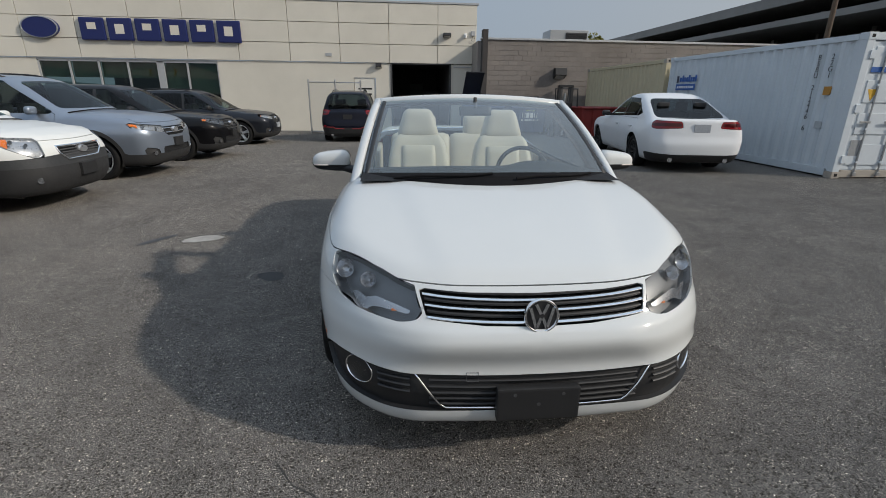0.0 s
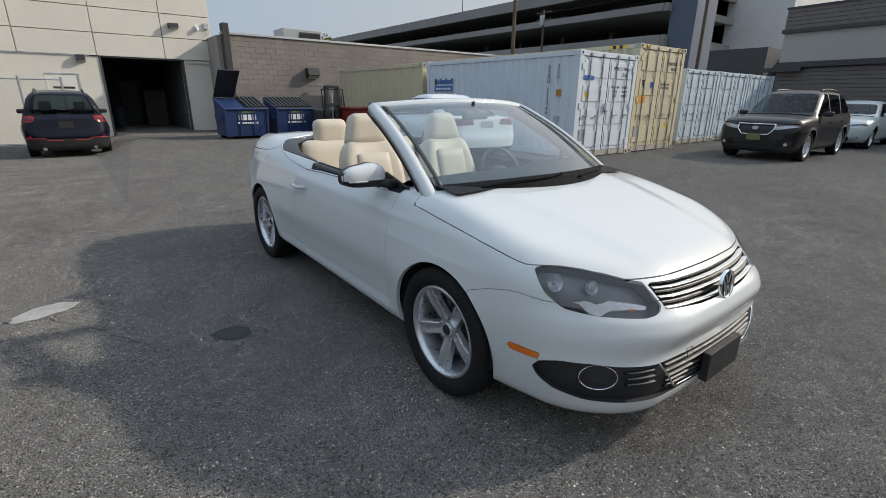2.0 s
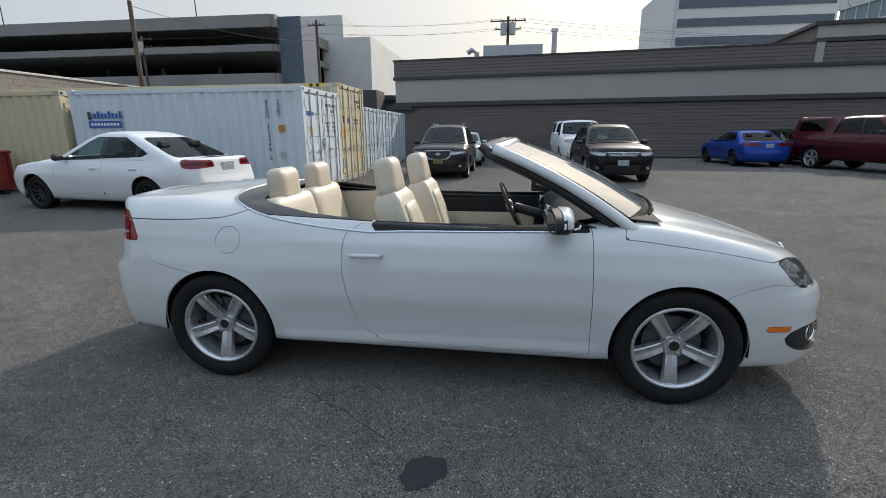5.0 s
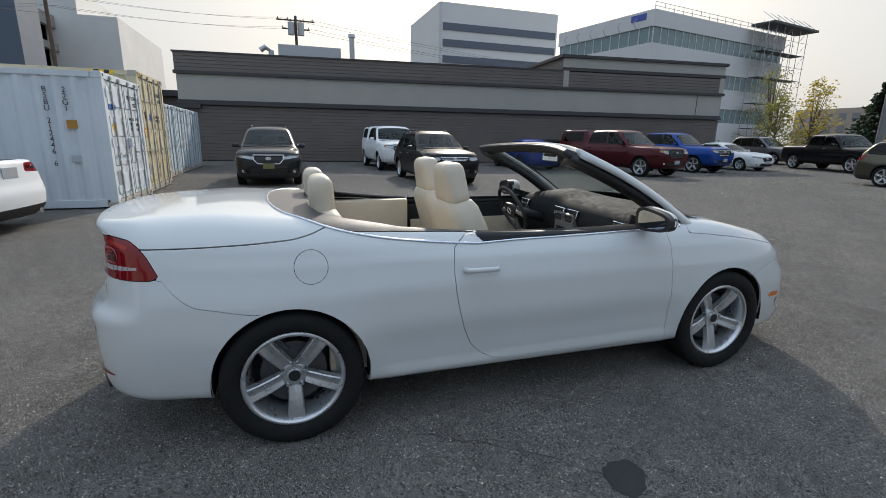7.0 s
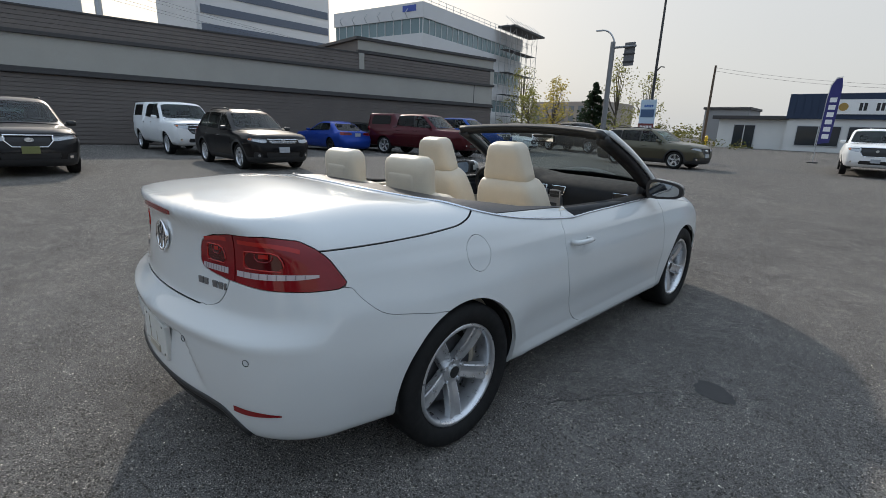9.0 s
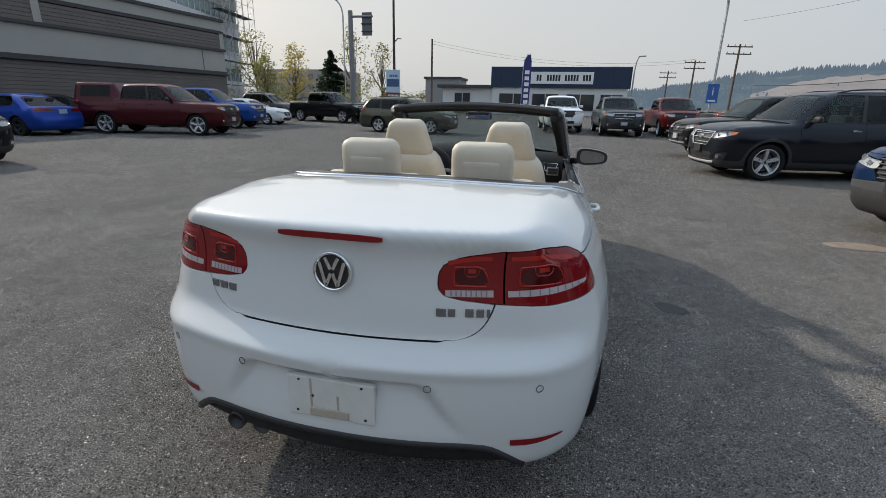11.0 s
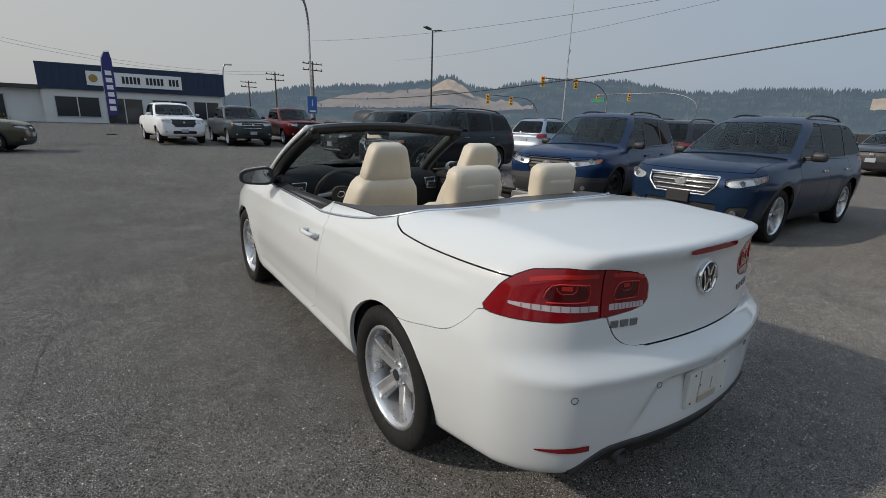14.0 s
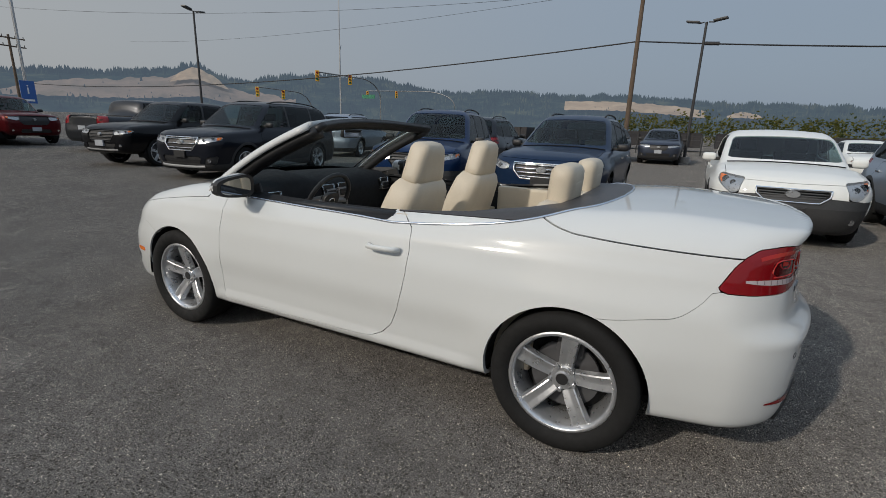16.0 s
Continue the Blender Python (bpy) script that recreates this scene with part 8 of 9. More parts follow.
# ---- shipping containers ----
def box_paint(name, c, rust):
    """Sheet steel paint with run-down rust and grime."""
    m, n, l, b = nodes_of(name)
    big = noise_tex(n, l, 1.3, 6, 0.7)
    spot = noise_tex(n, l, 9.0, 6, 0.7)
    base = ramp(n, l, big.outputs[0], [(0.3, shade(c, 0.90)), (0.7, c)])
    mask = ramp(n, l, spot.outputs[0], [(0.66, (0, 0, 0)), (0.74, (rust,) * 3)])
    mx = n.new("ShaderNodeMixRGB")
    mx.inputs[2].default_value = (0.16, 0.062, 0.025, 1)
    l.new(mask.outputs[0], mx.inputs[0])
    l.new(base.outputs[0], mx.inputs[1])
    l.new(mx.outputs[0], b.inputs["Base Color"])
    b.inputs["Roughness"].default_value = 0.55
    return m


BOXWHITE = box_paint("white_container_paint", (0.60, 0.65, 0.69), 0.3)
BOXCREAM = box_paint("cream_container_paint", (0.56, 0.49, 0.33), 0.5)
BOXBLUE = box_paint("pale_blue_container_paint", (0.50, 0.58, 0.64), 0.45)
RUSTY = box_paint("rusty_corner_paint", (0.40, 0.36, 0.31), 0.95)
YELLOW = plain("hazard_yellow", (0.70, 0.46, 0.02), 0.5)
BLUESIGN = plain("blue_label", (0.03, 0.11, 0.36), 0.45)


def corrugated(a, b, z0, z1, out, mat, name, parent, pitch=0.278, depth=0.036):
    """Folded sheet from a to b; out is the outward direction in plan."""
    a, b, out = Vector(a), Vector(b), Vector(out)
    L = (b - a).length
    n = max(2, round(L / pitch))
    p = L / n
    prof = []
    for i in range(n):
        prof += [(i * p, 0), (i * p + p * 0.26, 0), (i * p + p * 0.5, -depth), (i * p + p * 0.76, -depth)]
    prof.append((L, 0))
    d = (b - a) / L
    V, F = [], []
    for s, o in prof:
        q = a + d * s + out * o
        V += [(q.x, q.y, z0), (q.x, q.y, z1)]
    for i in range(len(prof) - 1):
        F.append((2 * i, 2 * i + 2, 2 * i + 3, 2 * i + 1))
    return raw(name, V, F, mat, parent, "", False)


def container(x0, x1, y0, y1, H, mat, label, hazard=False):
    c = thing("shipping_container", label, "container", "steel containers beside the block wall")
    zb, zt = 0.16, H - 0.10
    corrugated((x0 + 0.01, y0 + 0.14, 0), (x0 + 0.01, y1 - 0.14, 0), zb, zt, (-1, 0, 0), mat, "side_panel", c)
    corrugated((x1 - 0.01, y0 + 0.14, 0), (x1 - 0.01, y1 - 0.14, 0), zb, zt, (1, 0, 0), mat, "side_panel", c)
    corrugated((x0 + 0.12, y1 - 0.02, 0), (x1 - 0.12, y1 - 0.02, 0), zb, zt, (0, 1, 0), mat, "end_panel", c)
    for x in (x0, x1 - 0.06):
        part("bottom_rail", box(x, x + 0.06, y0 + 0.18, y1 - 0.18, 0.03, zb + 0.01, 0.006), RUSTY if mat is BOXCREAM else mat, c)
        part("top_rail", box(x, x + 0.06, y0 + 0.18, y1 - 0.18, zt - 0.01, H - 0.01, 0.006), mat, c)
    part("header", box(x0 + 0.17, x1 - 0.17, y0, y0 + 0.08, H - 0.12, H - 0.005, 0.006), mat, c)
    part("sill", box(x0 + 0.17, x1 - 0.17, y0, y0 + 0.10, 0.02, 0.15, 0.006), RUSTY, c)
    part("roof_sheet", box(x0 + 0.05, x1 - 0.05, y0 + 0.06, y1 - 0.05, H - 0.035, H - 0.015), mat, c)
    for x in (x0, x1 - 0.14):
        for y in (y0, y1 - 0.14):
            part("corner_post", box(x, x + 0.14, y, y + 0.14, 0.12, H - 0.11, 0.012), mat, c)
            for z in (0.0, H - 0.118):
                k = bmesh.new()
                add_box(k, x - 0.006, x + 0.166, y - 0.006, y + 0.172, z, z + 0.122, 0.012)
                part("corner_casting", k, RUSTY if z < 1 or mat is BOXCREAM else mat, c)
                part("casting_slot", box(x + 0.05, x + 0.11, y - 0.0085, y - 0.004, z + 0.035, z + 0.09, 0.0), UNDER, c)
    mid = (x0 + x1) / 2
    for s, a, b in ((-1, x0 + 0.15, mid - 0.008), (1, mid + 0.008, x1 - 0.15)):
        d = part("door", box(a, b, y0 + 0.022, y0 + 0.062, 0.16, H - 0.13, 0.006), mat, c)
        n = 4
        hh = (H - 0.29) / n
        for k in range(n):
            part("door_fold", box(a + 0.07, b - 0.07, y0 + 0.008, y0 + 0.024, 0.16 + hh * (k + 0.16), 0.16 + hh * (k + 0.84), 0.011), mat, d)
        part("seal", box(mid + (s * 0.008 if s > 0 else -0.012), mid + (0.012 if s > 0 else -0.008), y0 + 0.02, y0 + 0.04, 0.16, H - 0.13), UNDER, d)
        w = b - a
        for u in (0.28, 0.74):
            x = a + w * (u if s > 0 else 1 - u)
            part("lock_bar", cyl((x, y0 - 0.008, 0.06), (x, y0 - 0.008, H - 0.05), 0.015, None, 8), STEEL, d)
            for z in (0.30, H * 0.36, H * 0.66, H - 0.30):
                part("bar_bracket", box(x - 0.03, x + 0.03, y0 - 0.028, y0 + 0.012, z - 0.018, z + 0.018, 0.004), mat, d)
            for z in (0.085, H - 0.075):
                part("cam_keeper", box(x - 0.035, x + 0.035, y0 - 0.035, y0 + 0.002, z - 0.03, z + 0.03, 0.006), STEEL, d)
            hz = 1.02
            part("handle", box(x - s * 0.02, x + s * 0.19, y0 - 0.045, y0 - 0.028, hz - 0.02, hz + 0.02, 0.006), STEEL, d)
        for z in (0.35, H * 0.5, H - 0.35):
            xx = a if s < 0 else b
            part("hinge", box(xx - 0.05, xx + 0.05, y0 - 0.02, y0 + 0.03, z - 0.07, z + 0.07, 0.006), mat, d)
    if hazard:
        for k in range(5):
            y = y0 + 0.42 + k * 0.10
            part("hazard_stripe", box(x0 - 0.004, x0, y, y + 0.10, H - 0.10, H - 0.02), YELLOW if k % 2 == 0 else BLACK, c)
        for x in (x0 + 0.2, x1 - 0.5):
            for k in range(4):
                part("hazard_stripe", box(x + k * 0.075, x + k * 0.075 + 0.075, y0 - 0.004, y0, H - 0.10, H - 0.02), YELLOW if k % 2 == 0 else BLACK, c)
    return c


def west_text(body, size, y, z, x, mat, parent):
    """Lettering on a face that looks towards -x."""
    m = Matrix.Translation((x, y, z)) @ Euler((radians(90), 0, radians(-90))).to_matrix().to_4x4()
    return writing("lettering", body, size, m, mat, parent, "", 0.002)


boxa = container(7.5, 9.94, 4.33, 10.40, 2.50, BOXWHITE, "white corrugated steel shipping container with black stencilled code")
for i, ch in enumerate("BSBU 212446 6"):
    if ch != " ":
        west_text(ch, 0.135, 5.22, 2.15 - i * 0.108, 7.498, BLACK, boxa)
for i, ch in enumerate("22G1"):
    west_text(ch, 0.135, 4.93, 2.15 - i * 0.108, 7.498, BLACK, boxa)
part("warning_square", box(7.494, 7.502, 4.80, 4.96, 1.48, 1.63), plain("orange_brown_label", (0.42, 0.20, 0.03), 0.5), boxa)
part("data_plate", box(7.494, 7.502, 4.82, 4.97, 0.88, 1.00), plain("grey_label", (0.40, 0.42, 0.44), 0.5), boxa)
lab = part("company_label", box(7.493, 7.502, 9.05, 9.95, 1.60, 1.76), BLUESIGN, boxa, "blue label with white lettering bars")
for k in range(9):
    part("lettering_bar", box(7.489, 7.494, 9.12 + k * 0.088, 9.18 + k * 0.088, 1.65, 1.71), WHITEMARK, lab)
for k in range(8):
    part("lettering_bar", box(7.494, 7.502, 9.02 + k * 0.10, 9.09 + k * 0.10, 1.82, 1.94 if k % 3 else 1.99), BLUESIGN, boxa)
part("logo_mark", box(7.494, 7.502, 9.86, 9.95, 1.80, 1.98), plain("logo_navy", (0.05, 0.06, 0.10), 0.5), boxa)
part("warning_triangle", prism([(7.76, 1.58), (7.96, 1.58), (7.86, 1.38)], 4.336, 4.343, "y"), plain("warning_yellow", (0.62, 0.36, 0.03), 0.5), boxa)


def south_text(body, size, x, z, y, mat, parent):
    """Lettering on a face that looks towards -y."""
    m = Matrix.Translation((x, y, z)) @ Euler((radians(90), 0, 0)).to_matrix().to_4x4()
    return writing("lettering", body, size, m, mat, parent, "", 0.002)


south_text("BSBU 212446 6", 0.115, 9.28, 2.14, 4.336, BLACK, boxa)
south_text("22G1", 0.115, 9.38, 2.00, 4.336, BLACK, boxa)
for r_, word in enumerate(("MAX GR", "TARE", "NET")):
    south_text(word, 0.095, 9.05, 1.70 - r_ * 0.105, 4.336, BLACK, boxa)
    for k in range(3):
        part("lettering_bar", box(9.36 + k * 0.09, 9.42 + k * 0.09, 4.336, 4.343, 1.67 - r_ * 0.105, 1.735 - r_ * 0.105), GREYP, boxa)
part("door_label", box(7.72, 8.12, 4.336, 4.343, 1.86, 1.95), BLUESIGN, boxa)
part("data_grille", box(7.72, 7.92, 4.336, 4.343, 0.42, 0.70), plain("grey_data_plate", (0.30, 0.31, 0.32), 0.5), boxa)
part("lock_box", box(8.66, 8.80, 4.27, 4.345, 1.14, 1.32, 0.01), BOXWHITE, boxa)
boxb = container(10.05, 12.49, 4.38, 16.55, 2.82, BOXCREAM, "tall cream steel shipping container with hazard stripes", True)
part("warning_triangle", prism([(10.34, 1.92), (10.54, 1.92), (10.44, 1.70)], 4.384, 4.393, "y"), plain("dark_warning", (0.05, 0.025, 0.03), 0.5), boxb)
part("round_label", cyl((10.86, 4.384, 1.80), (10.86, 4.393, 1.80), 0.09, None, 20), BLUESIGN, boxb)
part("orange_label", box(10.24, 10.62, 4.384, 4.393, 1.32, 1.52), plain("orange_label", (0.62, 0.28, 0.02), 0.5), boxb)
part("data_grille", box(10.24, 10.42, 4.384, 4.393, 0.42, 0.72), plain("grey_data_plate", (0.30, 0.31, 0.32), 0.5), boxb)
part("yellow_label", box(11.90, 12.04, 4.384, 4.393, 0.62, 0.74), YELLOW, boxb)
for r_, (x_, n_) in enumerate(((11.55, 8), (11.80, 4), (11.38, 6), (11.38, 6))):
    for k in range(n_):
        part("lettering_bar", box(x_ + k * 0.075, x_ + k * 0.075 + 0.05, 4.384, 4.393, (2.34, 2.20, 1.80, 1.70)[r_], (2.43, 2.28, 1.86, 1.76)[r_]), GREYP, boxb)
boxc = container(7.5, 9.94, 10.65, 16.75, 2.50, BOXCREAM, "cream corrugated steel shipping container")
for x in (13.6, 16.1, 18.6):
    container(x, x + 2.4, 4.8, 10.8, 2.36, BOXBLUE, "pale blue-white steel shipping container with closed doors")

# ---- dumpsters, red bin, forklift ----
NAVYBIN = matte("navy_bin_paint", (0.016, 0.036, 0.115), 0.5, 0.15, 3, 40, 0.05)
LIDP = plain("black_bin_lid", (0.022, 0.022, 0.024), 0.55)


def dumpster(x0, x1, y0, lid_open):
    d = thing("dumpster", "navy steel dumpster with %s black ribbed plastic lids" % ("one raised of two" if lid_open else "closed"), "dumpster", "dumpsters by the block wall")
    w = x1 - x0
    dep = 1.25
    body = prism([(y0, 0.10), (y0 + dep, 0.10), (y0 + dep, 1.32), (y0 - 0.10, 0.98)], x0, x1, "x")
    part("body", body, NAVYBIN, d)
    part("rim", tube([(x0 - 0.02, y0 - 0.12, 0.98), (x1 + 0.02, y0 - 0.12, 0.98)], 0.032, 8), NAVYBIN, d)
    for x in (x0, x1):
        part("rim", tube([(x, y0 - 0.12, 0.98), (x, y0 + dep, 1.32)], 0.032, 8), NAVYBIN, d)
        part("lift_pocket", box(x - 0.09, x + 0.09, y0 + 0.12, y0 + 0.95, 0.62, 0.78, 0.01), NAVYBIN, d)
    for k in range(4):
        x = x0 + w * (0.02 + 0.32 * k)
        part("rib", prism([(y0 - 0.035, 0.10), (y0 - 0.13, 0.95), (y0 - 0.09, 0.95), (y0 + 0.01, 0.10)], x - 0.03, x + 0.03, "x"), NAVYBIN, d)
    for x in (x0 + 0.15, x1 - 0.15):
        for y in (y0 + 0.15, y0 + dep - 0.15):
            part("foot", box(x - 0.07, x + 0.07, y - 0.07, y + 0.07, 0.0, 0.10), BLACK, d)
    for k in range(2):
        a, b = x0 + w * 0.5 * k + 0.01, x0 + w * 0.5 * (k + 1) - 0.01
        up = lid_open and k == 0
        mm = Matrix.Translation((0, y0 + dep, 1.34)) @ Matrix.Rotation(radians(-52 if up else 0), 4, "X") @ Matrix.Rotation(radians(14.6), 4, "X")
        lb_ = bmesh.new()
        add_box(lb_, a, b, -dep - 0.14, 0, 0, 0.03, 0.01, mm)
        ld = part("lid", lb_, LIDP, d)
        for j in range(5):
            xx = a + (b - a) * (j + 0.5) / 5
            rb = bmesh.new()
            add_box(rb, xx - 0.035, xx + 0.035, -dep - 0.10, -0.08, 0.028, 0.075, 0.018, mm)
            part("lid_rib", rb, LIDP, ld)
    m = Matrix.Translation(((x0 + x1) / 2, y0 - 0.098, 0.875)) @ Euler((radians(96.5), 0, 0)).to_matrix().to_4x4()
    writing("lettering", "GARBAGE ONLY", 0.075, m, plain("lime_lettering", (0.45, 0.55, 0.10), 0.5), d, "", 0.002)
    for k in range(4):
        part("lettering_bar", prism([(y0 - 0.088, 0.62), (y0 - 0.096, 0.80), (y0 - 0.06, 0.80), (y0 - 0.06, 0.62)], x0 + w * 0.30 + k * 0.15, x0 + w * 0.30 + k * 0.15 + 0.11, "x"), WHITEMARK, d)
    for k in range(9):
        part("lettering_bar", prism([(y0 - 0.076, 0.50), (y0 - 0.08, 0.56), (y0 - 0.04, 0.56), (y0 - 0.04, 0.50)], x0 + w * 0.28 + k * 0.075, x0 + w * 0.28 + k * 0.075 + 0.05, "x"), WHITEMARK, d)
    return d


dumpster(1.95, 3.35, 14.1, True)
dumpster(3.65, 5.05, 14.1, False)
bin_ = thing("steel_bin", "dented red steel scrap bin with upright ribs", "bin")
REDSTEEL = matte("faded_red_paint", (0.20, 0.018, 0.014), 0.55, 0.2, 4, 40, 0.08)
for nm, a in (("front_wall", (5.55, 7.1, 12.0, 12.05)), ("back_wall", (5.55, 7.1, 13.15, 13.2)), ("side_wall", (5.55, 5.6, 12.05, 13.15)), ("side_wall", (7.05, 7.1, 12.05, 13.15))):
    part(nm, box(*a, 0.12, 1.02, 0.004), REDSTEEL, bin_)
part("bin_floor", box(5.6, 7.05, 12.05, 13.15, 0.12, 0.16), REDSTEEL, bin_)
for k in range(5):
    part("rib", box(5.56 + k * 0.37, 5.62 + k * 0.37, 11.95, 12.0, 0.12, 1.0, 0.008), REDSTEEL, bin_)
part("rim", tube([(5.52, 11.97, 1.03), (7.13, 11.97, 1.03), (7.13, 13.22, 1.03), (5.52, 13.22, 1.03), (5.52, 11.97, 1.03)], 0.035, 8), REDSTEEL, bin_)
for x in (5.7, 6.8):
    part("skid", box(x, x + 0.15, 12.0, 13.2, 0.0, 0.12), UNDER, bin_)
fk = thing("forklift", "old black forklift with an upright mast", "forklift")
for x in (4.98, 5.42):
    part("mast_rail", box(x, x + 0.10, 12.85, 12.98, 0.05, 1.75, 0.01), BLACK, fk)
    part("inner_rail", box(x + (0.09 if x < 5.2 else -0.06), x + (0.16 if x < 5.2 else 0.01), 12.87, 12.96, 0.15, 1.70), GREYP, fk)
for z in (0.55, 1.1, 1.68):
    part("crossbar", box(5.0, 5.5, 12.83, 12.90, z, z + 0.09, 0.008), BLACK, fk)
part("carriage", box(4.95, 5.55, 12.78, 12.84, 0.25, 0.62, 0.01), BLACK, fk)
part("lift_cylinder", cyl((5.25, 12.93, 0.1), (5.25, 12.93, 1.5), 0.035), STEEL, fk)
for x in (5.05, 5.38):
    part("fork", box(x, x + 0.09, 11.9, 12.8, 0.06, 0.10, 0.01), BLACK, fk)
part("body", box(4.95, 5.85, 13.1, 14.5, 0.25, 0.95, 0.05), plain("faded_black", (0.03, 0.03, 0.03), 0.6), fk)
part("overhead_guard", tube([(5.0, 13.1, 0.9), (5.0, 13.2, 1.65), (5.8, 13.2, 1.65), (5.8, 13.1, 0.9)], 0.03, 8), BLACK, fk)
for x in (5.0, 5.75):
    for y in (13.15, 14.3):
        part("tyre", cyl((x - 0.08, y, 0.25), (x + 0.12, y, 0.25), 0.25, None, 20), RUBBER, fk)

# ---- chain-link gate ----
gate = thing("chain_link_fence", "chain-link fence panel with grey steel posts", "fence")
for x in (-4.0, -2.9, -1.85):
    part("post", cyl((x, 15.95, 0), (x, 15.95, 2.15), 0.035), STEEL, gate)
    part("post_cap", cyl((x, 15.95, 2.15), (x, 15.95, 2.20), 0.042, 0.01), STEEL, gate)
for z in (0.08, 2.08):
    part("rail", cyl((-4.0, 15.95, z), (-1.85, 15.95, z), 0.022, None, 8), STEEL, gate)
V, F = [], []
for s in (1, -1):
    for k in range(-21, 23):
        p, q = [], []
        for x, z in ((k * 0.1, 0.1 if s > 0 else 2.05), (k * 0.1 + 1.95, 2.05 if s > 0 else 0.1)):
            p.append((x, z))
        (xa, za), (xb, zb) = p
        lo, hi = max(xa, 0.03), min(xb, 2.12)
        if hi - lo < 0.05:
            continue
        za2, zb2 = za + (zb - za) * (lo - xa) / (xb - xa), za + (zb - za) * (hi - xa) / (xb - xa)
        b0 = len(V)
        for dx, dy in ((-0.0028, 0), (0.0028, 0), (0, 0.004)):
            V += [(-4.0 + lo + dx, 15.95 + dy, za2), (-4.0 + hi + dx, 15.95 + dy, zb2)]
        F += [(b0, b0 + 2, b0 + 3, b0 + 1), (b0 + 2, b0 + 4, b0 + 5, b0 + 3), (b0 + 4, b0, b0 + 1, b0 + 5)]
tagged(raw("wire_mesh", V, F, STEEL, gate, "", False), kind="stuff")
gate.matrix_world = pose(-0.25, 1.4, ground_z(17.35, -4))

# ---- poles, lamps, wires ----
WOODP = matte("weathered_pole_wood", (0.105, 0.075, 0.053), 0.9, 0.2, 2, 50, 0.2)
DPOLE = plain("dark_bronze_pole", (0.03, 0.03, 0.032), 0.5)
WIRE = plain("black_wire", (0.015, 0.015, 0.016), 0.7)


def wire(a, b, sag, r):
    a, b = Vector(a), Vector(b)
    pts = [a.lerp(b, t) - Vector((0, 0, 4 * sag * t * (1 - t))) for t in np.linspace(0, 1, 17)]
    tagged(part("overhead_wire", tube(pts, r, 5), WIRE), "thin black overhead wire between poles", "wire", "overhead wires")


def wood_pole(x, y, h, arms=((0.35, 2.2),), cans=0, turn=0.0, r=0.15, label="weathered wooden utility pole with crossarms"):
    z0 = ground_z(y)
    p = thing("utility_pole", label, "pole")
    part("shaft", cyl((x, y, z0), (x, y, h), r, r * 0.7, 12), WOODP, p)
    d = Vector((math.cos(turn), math.sin(turn), 0))
    for dz, w in arms:
        a = part("crossarm", tube([Vector((x, y, h - dz)) - d * w / 2, Vector((x, y, h - dz)) + d * w / 2], 0.06, 6), WOODP, p)
        for k in (-0.46, -0.2, 0.2, 0.46):
            q = Vector((x, y, h - dz + 0.05)) + d * w * k
            part("insulator", cyl(q, q + Vector((0, 0, 0.16)), 0.035, 0.03, 8), GREYP, a)
    for k in range(cans):
        q = Vector((x, y, h - 1.5)) + d * ((k - (cans - 1) / 2) * 0.75) + Vector((-d.y, d.x, 0)) * 0.25
        t = part("transformer", cyl(q, q + Vector((0, 0, 0.95)), 0.26, None, 16), STEEL, p)
        part("bushing", cyl(q + Vector((0, 0, 0.95)), q + Vector((0, 0, 1.2)), 0.05, 0.03, 8), GREYP, t)
    return p


NS = radians(90)
wood_pole(18.2, 17.0, 7.4, (), 0, 0, 0.13, "bare wooden utility pole")
wood_pole(40, 34, 10.4, ((0.3, 2.0), (1.0, 2.0)), 1, NS)
wood_pole(36, 15.1, 10.3, ((0.4, 1.4),), 0, NS)
wood_pole(40, -0.3, 10.9, ((0.35, 3.0), (1.0, 2.2)), 2, NS)
for dz in (0.2, 0.9):
    for k in (-1.1, 1.1):
        wire((40, -0.3 + k, 10.9 - dz), (36, 15.1 + k * 0.5, 10.2 - dz), 0.35, 0.008)
        wire((36, 15.1 + k * 0.5, 10.2 - dz), (40, 34 + k, 10.4 - dz), 0.4, 0.008)
        wire((40, -0.3 + k, 10.9 - dz), (62, -60 + k, 12.5 - dz), 1.2, 0.010)
wire((36, 15.1, 8.8), (18.2, 17, 7.2), 0.5, 0.012)
wood_pole(13.3, -50, 8.1, (), 0, 0, 0.14, "bare wooden utility pole beside the road")
wire((13.3, -50, 7.9), (-15.8, -60, 6.9), 1.2, 0.010)
wire((13.3, -50, 7.6), (-15.8, -60, 6.6), 1.2, 0.010)
for x, y, h in ((-15.8, -60, 6.8), (-16, -75, 6.6), (-17.1, -50, 7.4)):
    wood_pole(x, y, h, ((0.25, 2.4), (0.9, 2.4)), 0, 0.2, 0.12)
wood_pole(-32, -2.7, 10.8, ((0.5, 1.8),), 0, 0.3, 0.17, "tall wooden utility pole carrying a thick cable bundle")


